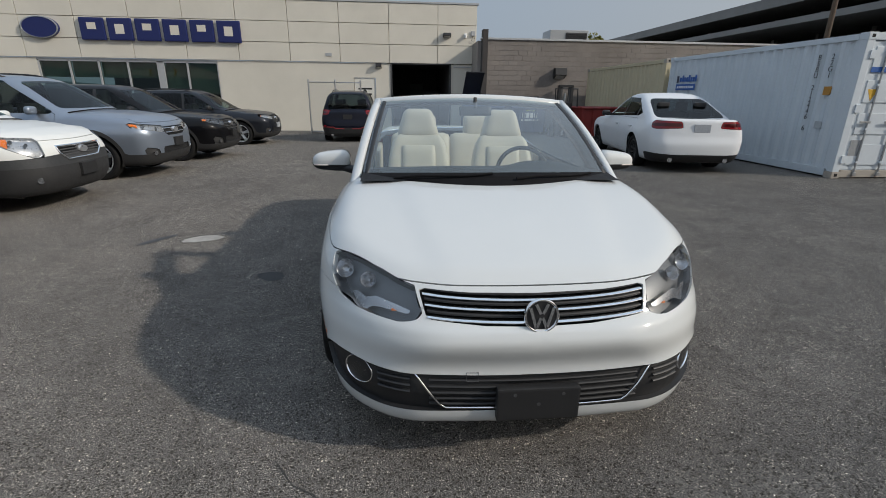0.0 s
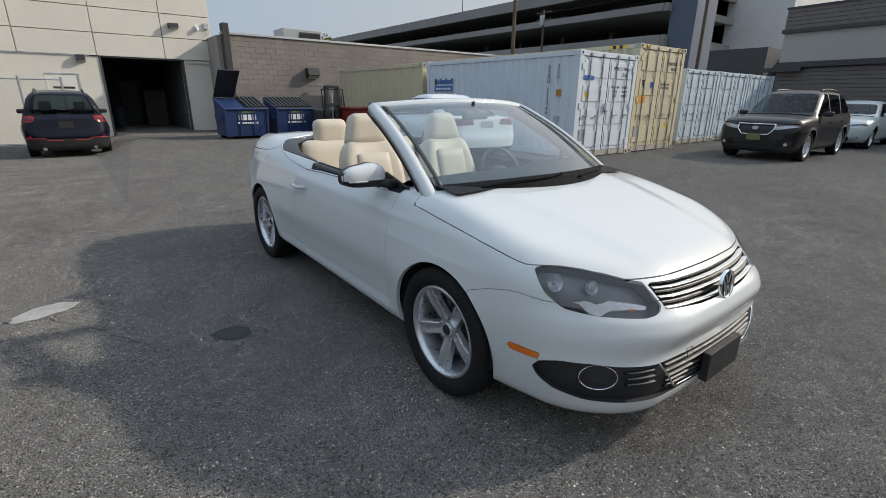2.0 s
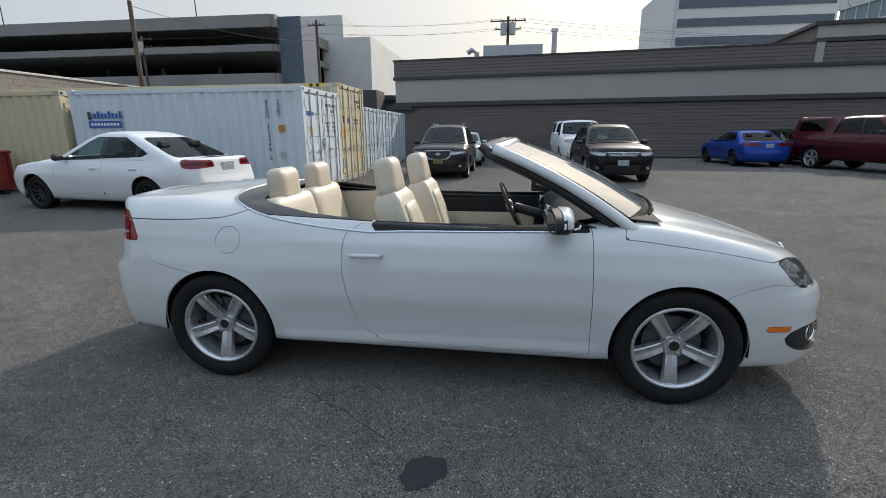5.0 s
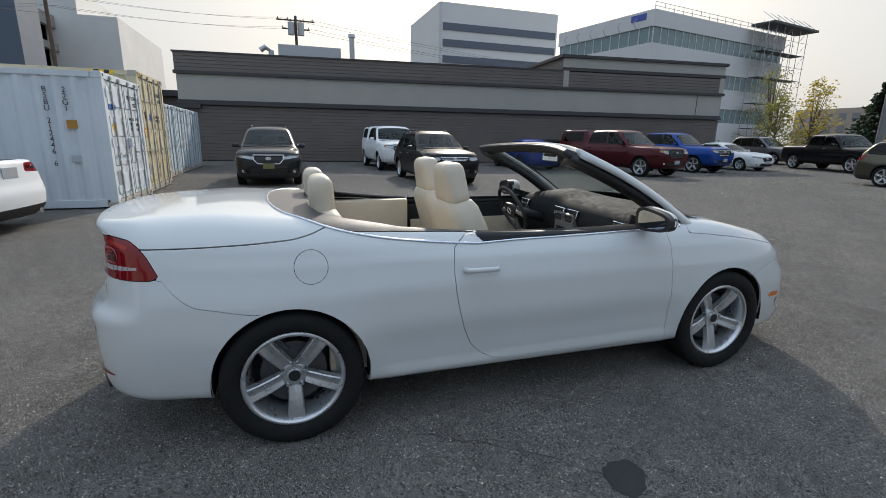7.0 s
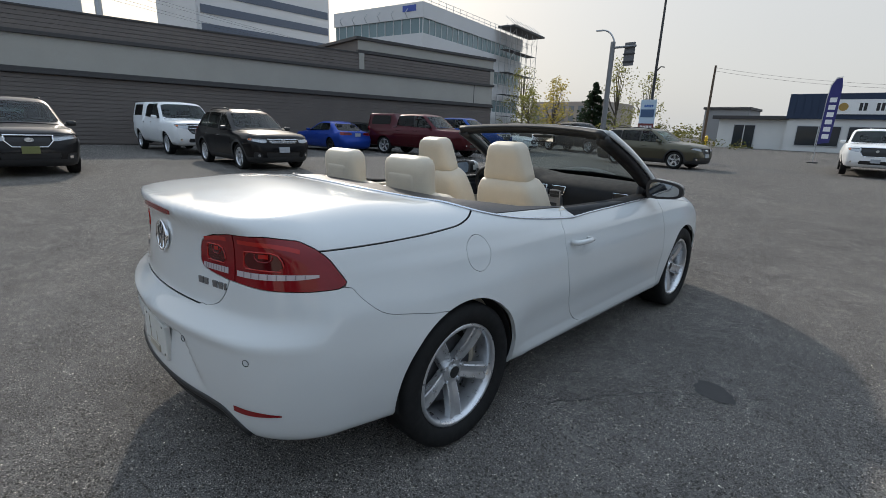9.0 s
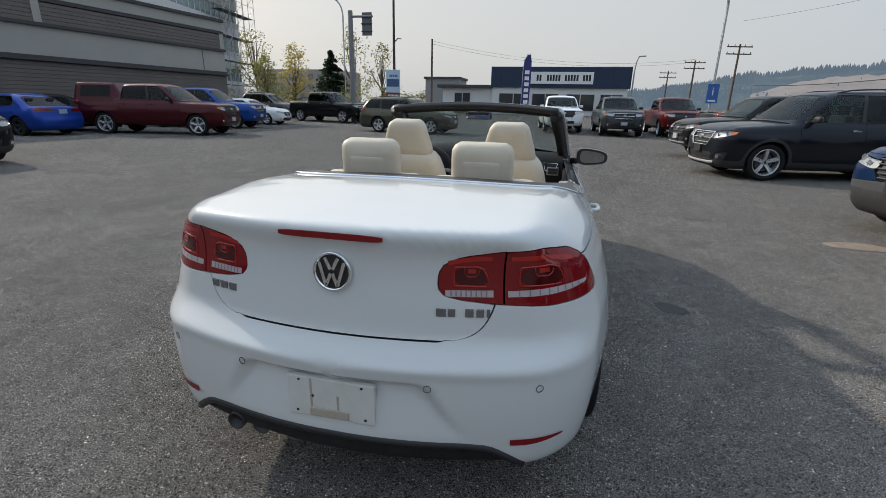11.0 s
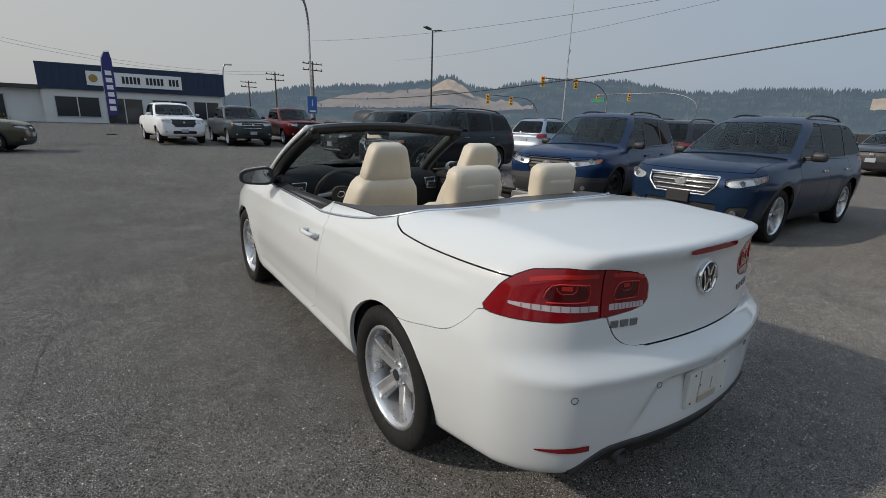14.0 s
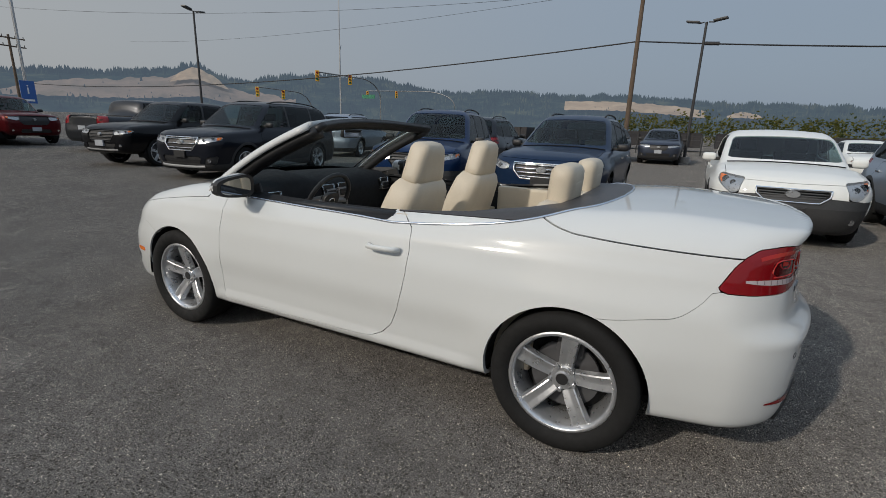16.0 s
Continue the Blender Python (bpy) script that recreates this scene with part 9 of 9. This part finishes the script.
def twin_lamp(x, y, h, turn=0.0, label="dark steel car park lamp with twin heads"):
    o = thing("lamp_post", label, "lamp post")
    z0 = ground_z(y)
    part("shaft", cyl((x, y, z0 + 0.3), (x, y, h), 0.075, 0.055, 10), DPOLE, o)
    part("footing", cyl((x, y, z0), (x, y, z0 + 0.3), 0.25, None, 16), CONC, o)
    d = Vector((math.cos(turn), math.sin(turn), 0))
    for s in (-1, 1):
        a = Vector((x, y, h)) + d * s * 0.10
        b = Vector((x, y, h - 0.03)) + d * s * 0.34
        ar = part("arm", cyl(a, b, 0.03, None, 8), DPOLE, o)
        hd_ = bmesh.new()
        add_box(hd_, 0.30, 0.86, -0.16, 0.16, -0.06, 0.02, 0.02, Matrix.Translation((x, y, h)) @ Matrix.Rotation(turn + (0 if s > 0 else math.pi), 4, "Z") @ Matrix.Rotation(radians(-8), 4, "Y"))
        hd2 = part("lamp_head", hd_, DPOLE, o)
    return o


twin_lamp(-17.2, -26.2, 7.5, 0.3)
twin_lamp(-23.5, 1.25, 6.4, 1.3)


def curved_lamp(x, y, h, reach, turn, label="curved galvanised street lamp"):
    o = thing("street_lamp", label, "street lamp")
    z0 = ground_z(y)
    d = Vector((math.cos(turn), math.sin(turn), 0))
    pts = [Vector((x, y, z0)), Vector((x, y, h - 1.6))]
    for t in np.linspace(0.15, 1, 7):
        pts.append(Vector((x, y, h - 1.6)) + d * reach * (1 - math.cos(t * math.pi / 2)) + Vector((0, 0, 1.6 * math.sin(t * math.pi / 2))))
    part("shaft", tube(pts, 0.075, 8), STEEL, o)
    e = pts[-1]
    hd_ = bmesh.new()
    add_box(hd_, -0.1, 0.6, -0.13, 0.13, -0.08, 0.05, 0.04, Matrix.Translation(e) @ Matrix.Rotation(turn, 4, "Z"))
    part("lamp_head", hd_, STEEL, o)
    part("base_plate", cyl((x, y, z0), (x, y, z0 + 0.06), 0.22, None, 12), STEEL, o)
    return o


curved_lamp(20.5, -43, 11.0, 1.3, radians(10))
lampb = curved_lamp(-10.0, -30.5, 8.7, 1.6, radians(60), "curved galvanised street lamp with a blue information sign")
sgn = part("info_sign", box(-10.33, -9.67, -30.40, -30.37, 1.75, 2.9, 0.01), BLUESIGN, lampb, "blue information sign with a white letter")
writing("letter", "i", 0.7, Matrix.Translation((-10.0, -30.365, 2.45)) @ Euler((radians(90), 0, radians(180))).to_matrix().to_4x4(), WHITEMARK, sgn, "", 0.002)
part("lettering_bar", box(-10.22, -9.78, -30.369, -30.364, 1.85, 1.95), WHITEMARK, sgn)
shl = curved_lamp(-7.9, -50, 6.3, 0.35, radians(150), "small curved lamp beside the shop")
mast = thing("radio_mast", "tall thin steel mast beside the junction", "mast")
part("shaft", cyl((-41, -35, 0.2), (-41, -35, 14.8), 0.11, 0.05, 8), STEEL, mast)
part("antenna", cyl((-41, -35, 9.0), (-41.25, -35, 9.6), 0.05, None, 6), STEEL, mast)
dp = thing("light_pole", "thin dark steel pole with a small side lamp", "pole")
part("shaft", cyl((9.8, -27, 0), (9.8, -27, 9.4), 0.10, 0.06, 10), DPOLE, dp)
part("side_lamp", tube([(9.8, -27, 5.0), (9.5, -26.9, 5.25), (9.25, -26.8, 5.2)], 0.035, 6), DPOLE, dp)
for a, b, sag in (((-32, -2.7, 7.1), (-32, -88, 5.3), 1.5), ((-32, -2.7, 7.1), (-32.5, 60, 7.3), 1.3)):
    wire(a, b, sag, 0.045)
for a, b, sag in (((-32, -2.7, 10.4), (-43, -78, 12.2), 1.0), ((-32, -2.7, 10.4), (-33.5, 60, 10.6), 0.8), ((-32, -2.7, 10.2), (-20, -60, 10.9), 1.0)):
    wire(a, b, sag, 0.012)
jb = thing("cable_splice", "black splice case hanging on the overhead cable", "cable box")
part("case", cyl((-32.0, 1.2, 6.82), (-32.0, 2.0, 6.78), 0.11, None, 10), BLACK, jb)
GALV = plain("dull_galvanised", (0.20, 0.205, 0.21), 0.5, 0.4)
SIGY = plain("signal_yellow", (0.62, 0.33, 0.02), 0.5)


def signal(x, y, z, parent, turn):
    mm = Matrix.Translation((x, y, z)) @ Matrix.Rotation(turn, 4, "Z")
    b_ = bmesh.new()
    add_box(b_, -0.11, 0.11, -0.20, 0.20, -0.55, 0.55, 0.03, mm)
    s = part("signal_head", b_, SIGY, parent, "yellow traffic signal head")
    for k, c in ((0.34, (0.20, 0.01, 0.01)), (0, (0.20, 0.10, 0.01)), (-0.34, (0.01, 0.12, 0.05))):
        ln = cyl(mm @ Vector((0.10, 0, k)), mm @ Vector((0.15, 0, k)), 0.12, None, 14)
        part("signal_lens", ln, plain("signal_lens", c, 0.2), s)
        vz = tube([mm @ Vector((0.22, -0.12, k + 0.02)), mm @ Vector((0.22, -0.08, k + 0.12)), mm @ Vector((0.22, 0.08, k + 0.12)), mm @ Vector((0.22, 0.12, k + 0.02))], 0.015, 5)
        part("visor", vz, SIGY, s)


def signal_mast(bx, by, ex, ey, h, heads, label="steel traffic signal mast with curved arm"):
    o = thing("traffic_light", label, "traffic light", "traffic lights at the junction")
    z0 = ground_z(by)
    b, e = Vector((bx, by, 0)), Vector((ex, ey, 0))
    pts = [Vector((bx, by, z0)), Vector((bx, by, h - 2.2))]
    for t in np.linspace(0.1, 1, 10):
        q = b.lerp(e, 0.35 * (1 - math.cos(t * math.pi / 2)))
        pts.append(Vector((q.x, q.y, h - 2.2 + 2.2 * math.sin(t * math.pi / 2))))
    pts.append(Vector((ex, ey, h + 0.1)))
    part("mast_arm", tube(pts, 0.065, 8), GALV, o)
    for x, y, z in heads:
        signal(x, y, z, o, radians(38))
    return o


signal_mast(-46, -33, -37.3, -35, 6.3, ((-37.3, -35, 6.0), (-41.5, -34, 6.0)))
signal_mast(-66, -33, -66, -50, 6.6, ((-66, -50, 6.1), (-66, -44, 6.1)))
signal_mast(-47, -45, -38, -45, 4.9, ((-38, -45, 4.45), (-42, -45, 4.4)))
part("street_name_sign", box(-62.0, -61.9, -48, -45.5, 5.2, 5.8), plain("green_sign", (0.02, 0.16, 0.09), 0.5), tagged(new("sign_bracket"), "green street name sign over the junction", "sign"))

# ---- signs across the street ----
gan = thing("overhead_sign", "grey sign pole with an arm and a dark rear-facing sign", "sign")
part("post", cyl((12.7, -27, 0), (12.7, -27, 6.9), 0.18, 0.15, 14), GALV, gan)
part("arm", cyl((12.7, -27, 6.55), (11.2, -27, 6.55), 0.07, None, 10), GALV, gan)
part("sign_back", box(11.3, 11.95, -27.14, -27.08, 5.45, 6.80, 0.01), plain("grey_sign_back", (0.14, 0.14, 0.145), 0.5, 0.4), gan)
for z in (5.65, 6.1, 6.55):
    part("stiffener", box(11.25, 12.0, -27.08, -27.03, z, z + 0.07, 0.008), DPOLE, gan)
bill = thing("billboard", "small printed billboard on posts with a red foot panel", "billboard")
bp_ = part("board", box(9.10, 10.0, -26.06, -26.0, 1.45, 3.35, 0.01), plain("pale_blue_print", (0.45, 0.56, 0.66), 0.5), bill)
part("picture_band", box(9.16, 9.94, -26.0, -25.995, 2.35, 2.8), plain("dark_blue_print", (0.05, 0.10, 0.20), 0.5), bp_)
part("foot_panel", box(9.10, 10.0, -26.0, -25.994, 1.45, 2.0), plain("dark_red_print", (0.16, 0.03, 0.03), 0.5), bp_)
for k in range(8):
    part("lettering_bar", box(9.2 + k * 0.09, 9.26 + k * 0.09, -25.994, -25.99, 1.75, 1.88), WHITEMARK, bp_)
for k in range(5):
    part("lettering_bar", box(9.25 + k * 0.11, 9.33 + k * 0.11, -26.0, -25.994, 2.92, 3.06), BLUESIGN, bp_)
for x in (9.16, 9.9):
    part("post", box(x, x + 0.07, -26.12, -26.06, 0.0, 3.3), STEEL, bill)
bn = thing("feather_banner", "navy feather banner with pale vertical lettering", "banner")
part("pole", tube([(1.86, -30.5, 0.15), (1.86, -30.5, 3.6), (1.80, -30.5, 4.3), (1.62, -30.5, 4.65), (1.38, -30.5, 4.68)], 0.022, 6), STEEL, bn)
part("flag", prism([(1.84, 1.2), (1.84, 3.6), (1.79, 4.25), (1.62, 4.6), (1.40, 4.64), (1.32, 4.2), (1.30, 3.0), (1.34, 1.3)], -30.51, -30.49, "y"), plain("navy_cloth", (0.035, 0.035, 0.16), 0.8), bn)
for k in range(6):
    part("lettering_bar", box(1.42, 1.72, -30.488, -30.484, 1.5 + k * 0.38, 1.74 + k * 0.38), WHITEMARK, bn)
part("base", cyl((1.86, -30.5, 0.16), (1.86, -30.5, 0.22), 0.25, None, 12), BLACK, bn)
hyd = thing("hydrant", "yellow bollard post beside the pole", "bollard")
part("body", cyl((12.9, -49.6, 0.5), (12.9, -49.6, 1.35), 0.16, 0.14, 14), YELLOW, hyd)
part("cap", cyl((12.9, -49.6, 1.35), (12.9, -49.6, 1.5), 0.16, 0.05, 14), YELLOW, hyd)

# ---- trees and shrubs ----
def leaf_material(name, a, b):
    m, n, l, bs = nodes_of(name)
    g = n.new("ShaderNodeNewGeometry")
    r = ramp(n, l, g.outputs["Random Per Island"], [(0.0, a), (1.0, b)])
    l.new(r.outputs[0], bs.inputs["Base Color"])
    bs.inputs["Roughness"].default_value = 0.6
    bs.inputs["Specular IOR Level"].default_value = 0.3
    tr = n.new("ShaderNodeBsdfTranslucent")
    l.new(r.outputs[0], tr.inputs[0])
    mx = n.new("ShaderNodeMixShader")
    mx.inputs[0].default_value = 0.55
    l.new(bs.outputs[0], mx.inputs[1])
    l.new(tr.outputs[0], mx.inputs[2])
    l.new(mx.outputs[0], n["Material Output"].inputs[0])
    return m


LGREEN = leaf_material("yellow_green_leaves", (0.14, 0.155, 0.045), (0.30, 0.28, 0.085))
LYELLOW = leaf_material("yellow_leaves", (0.30, 0.245, 0.055), (0.48, 0.385, 0.10))
LDARK = leaf_material("dark_needles", (0.018, 0.035, 0.018), (0.04, 0.06, 0.03))
LHEDGE = leaf_material("hedge_leaves", (0.05, 0.07, 0.015), (0.16, 0.14, 0.03))
BARK = matte("grey_bark", (0.11, 0.09, 0.07), 0.95, 0.2, 6, 40, 0.3)


def leaves(V, F, c, r, n, size, rnd):
    for _ in range(n):
        d = Vector((rnd.gauss(0, 1), rnd.gauss(0, 1), rnd.gauss(0, 0.8)))
        p = c + d.normalized() * r * rnd.random() ** 0.5
        u = Vector((rnd.uniform(-1, 1), rnd.uniform(-1, 1), rnd.uniform(-0.6, 0.6))).normalized()
        w = u.cross(Vector((rnd.uniform(-1, 1), rnd.uniform(-1, 1), rnd.uniform(-1, 1)))).normalized()
        s = size * rnd.uniform(0.6, 1.3)
        b0 = len(V)
        V += [p - u * s, p + w * s * 0.55, p + u * s, p - w * s * 0.55]
        F.append((b0, b0 + 1, b0 + 2, b0 + 3))


def tree(x, y, h, spread, mat, label, seed, count=80, size=0.10, z0=None):
    rnd = random.Random(seed)
    z0 = ground_z(y) if z0 is None else z0
    o = thing("tree", label, "tree")
    tk = bmesh.new()
    base = Vector((x, y, z0))
    fork = base + Vector((rnd.uniform(-0.1, 0.1), rnd.uniform(-0.1, 0.1), h * 0.18))
    add_cyl(tk, base, fork, h * 0.022, h * 0.015, 8)
    V, F = [], []
    for i in range(count):
        a = rnd.uniform(0, math.tau)
        e = rnd.random()
        tip = Vector((x + math.cos(a) * spread * rnd.uniform(0.15, 1.1) * (1 - 0.7 * e * e), y + math.sin(a) * spread * rnd.uniform(0.15, 1.1) * (1 - 0.7 * e * e), z0 + h * (0.13 + 0.87 * e)))
        if i < 18:
            mid = fork.lerp(tip, 0.5) + Vector((0, 0, h * 0.05))
            add_cyl(tk, fork + Vector((0, 0, h * 0.25 * e)), mid, h * 0.009, h * 0.006, 6)
            add_cyl(tk, mid, tip, h * 0.006, h * 0.002, 5)
        leaves(V, F, tip, h * rnd.uniform(0.05, 0.12), 22, size, rnd)
    add_cyl(tk, fork, Vector((x, y, z0 + h * 0.9)), h * 0.014, h * 0.003, 6)
    part("trunk", tk, BARK, o)
    raw("crown", V, F, mat, o, "", False)
    return o


def conifer(x, y, h, w, label, seed):
    rnd = random.Random(seed)
    z0 = ground_z(y)
    o = thing("conifer", label, "tree")
    part("trunk", cyl((x, y, z0), (x, y, z0 + h), h * 0.02, 0.01, 8), BARK, o)
    V, F = [], []
    for i in range(190):
        e = rnd.random() ** 0.8
        a = rnd.uniform(0, math.tau)
        L = w * (1 - e) * rnd.uniform(0.6, 1.1) + 0.1
        for k in range(5):
            t = (k + 1) / 5
            c = Vector((x + math.cos(a) * L * t, y + math.sin(a) * L * t, z0 + h * (0.08 + 0.9 * e) - 0.15 * L * t * t))
            leaves(V, F, c, 0.16, 8, 0.14, rnd)
    raw("needles", V, F, LDARK, o, "", False)
    return o


tree(30, -42, 7.5, 2.6, LGREEN, "young tree with thin yellow-green leaves", 1)
tree(22, -36, 5.6, 1.7, LYELLOW, "young tree with yellow autumn leaves", 2)
tree(26, -37.5, 5.0, 1.6, LGREEN, "young yellow-green tree beside the fence", 3)
conifer(23, -45, 6.0, 3.0, "dark bushy conifer behind the fence", 4)
tree(20.4, -45, 7.6, 2.2, LGREEN, "tall open green tree", 5, 60)
tree(17.6, -46, 6.6, 1.8, LGREEN, "tall open green tree", 6, 50)
tree(12.5, 29, 1.9, 0.9, LGREEN, "leafy green treetop behind the block wall", 7, 40, 0.11, 3.45)


def foliage(name, pts, r, n, size, mat, label, seed, cat="shrub"):
    rnd = random.Random(seed)
    V, F = [], []
    for p in pts:
        leaves(V, F, Vector(p), r * rnd.uniform(0.6, 1.3), n, size, rnd)
    return tagged(raw(name, V, F, mat, None, "", False), label, cat, kind="stuff")


rnd = random.Random(9)
foliage("shrubs", [(10.4 + rnd.uniform(-0.8, 0.8), -26 + rnd.uniform(-0.3, 0.3), rnd.uniform(0.2, 1.2)) for _ in range(14)], 0.35, 40, 0.07, LHEDGE, "tangled shrubs under the billboard", 11)
foliage("shrubs", [(rnd.uniform(9, 30), -32.5 + rnd.uniform(-0.5, 0.5), 0.25 + rnd.uniform(0.1, 0.9)) for _ in range(60)], 0.45, 30, 0.09, LHEDGE, "row of unkempt shrubs along the fence", 12)
foliage("shrubs", [(rnd.uniform(15, 33), -37 + rnd.uniform(-1.2, 1.2), 0.3 + rnd.uniform(0.1, 1.9) * rnd.random() ** 0.7) for _ in range(70)], 0.7, 26, 0.11, LGREEN, "dense scrubby bushes behind the fence", 17)
foliage("weeds", [(rnd.uniform(8, 24), rnd.uniform(-55, -40), ground_z(-48) + rnd.uniform(0, 0.35)) for _ in range(90)], 0.5, 24, 0.10, LHEDGE, "dry weeds on the bank beside the road", 13)
foliage("far_trees", [(rnd.uniform(-74, -66), rnd.uniform(-8, 40), rnd.uniform(0.3, 3.4)) for _ in range(240)], 1.1, 30, 0.22, LHEDGE, "line of autumn trees beyond the tracks", 14, "trees")
foliage("far_trees", [(44 + rnd.uniform(-14, 14), -150 + rnd.uniform(-4, 4), 1 + rnd.uniform(0, 3.5)) for _ in range(70)], 1.4, 24, 0.3, LHEDGE, "far row of dull green trees", 15, "trees")
foliage("far_trees", [(rnd.uniform(-10, 40), -120 + rnd.uniform(-4, 4), 1 + rnd.uniform(0, 2.6)) for _ in range(90)], 1.4, 24, 0.3, LHEDGE, "far row of dull green trees", 16, "trees")

# ---- fence and rail wagons by the tracks ----
fen = thing("track_fence", "low dark wire fence along the tracks", "fence")
for k in range(14):
    part("post", cyl((-33, -8 + k * 2.0, 0), (-33, -8 + k * 2.0, 1.3), 0.04, None, 6), DPOLE, fen)
for z in (0.3, 0.65, 1.0, 1.28):
    part("fence_wire", tube([(-33, -8, z), (-33, 18, z)], 0.012, 4), DPOLE, fen)
for k in range(3):
    wg = thing("rail_wagon", "dark low rail wagon behind the fence", "wagon", "rail wagons")
    y = -26 + k * 14.5
    part("hull", prism([(y, 0.35), (y + 13.5, 0.35), (y + 13.5, 1.5), (y, 1.5)], -43, -40.5, "x"), plain("dark_wagon", (0.03, 0.028, 0.03), 0.8), wg)
    for j in range(10):
        part("rib", box(-40.5, -40.42, y + 0.6 + j * 1.35, y + 0.75 + j * 1.35, 0.4, 1.5), plain("dark_wagon_rib", (0.04, 0.036, 0.035), 0.8), wg)
    for j in (1.5, 3.2, 10.3, 12.0):
        part("wheel", cyl((-40.7, y + j, 0.4), (-40.5, y + j, 0.4), 0.4, None, 14), UNDER, wg)

# ---- courses of the block wall ----
rnd = random.Random(21)
cm = bmesh.new()
add_box(cm, 0.006, 0.394, -0.02, 0.024, 0.006, 0.194, 0.006)
full = finish("block", cm, BLOCKS)
cm = bmesh.new()
add_box(cm, 0.006, 0.194, -0.02, 0.024, 0.006, 0.194, 0.006)
half = finish("block", cm, BLOCKS)
V, F = [], []
count = 0
for r in range(18):
    x = 3.2
    if r % 2:
        ob = new("block", half)
        ob.matrix_world = Matrix.Translation((x, YB + 0.034, r * 0.2 + 0.01))
        ob.parent = wall_b
        x += 0.2
    while x < 25.6:
        dy = 0.034 + rnd.uniform(-0.003, 0.003)
        if x < 10.0:
            ob = new("block", full)
            ob.matrix_world = Matrix.Translation((x, YB + dy, r * 0.2 + 0.01))
            ob.parent = wall_b
        else:
            b0 = len(V)
            z = r * 0.2 + 0.01
            for a, b, c in ((0.006, 0.024, 0.006), (0.394, 0.024, 0.006), (0.394, 0.024, 0.194), (0.006, 0.024, 0.194), (0.010, -0.02, 0.010), (0.390, -0.02, 0.010), (0.390, -0.02, 0.190), (0.010, -0.02, 0.190)):
                V.append((x + a, YB + dy + b, z + c))
            F += [(b0 + 4, b0 + 5, b0 + 6, b0 + 7), (b0, b0 + 1, b0 + 5, b0 + 4), (b0 + 1, b0 + 2, b0 + 6, b0 + 5), (b0 + 2, b0 + 3, b0 + 7, b0 + 6), (b0 + 3, b0, b0 + 4, b0 + 7)]
        x += 0.4
tagged(raw("block_courses", V, F, BLOCKS, wall_b, "", False), kind="stuff")
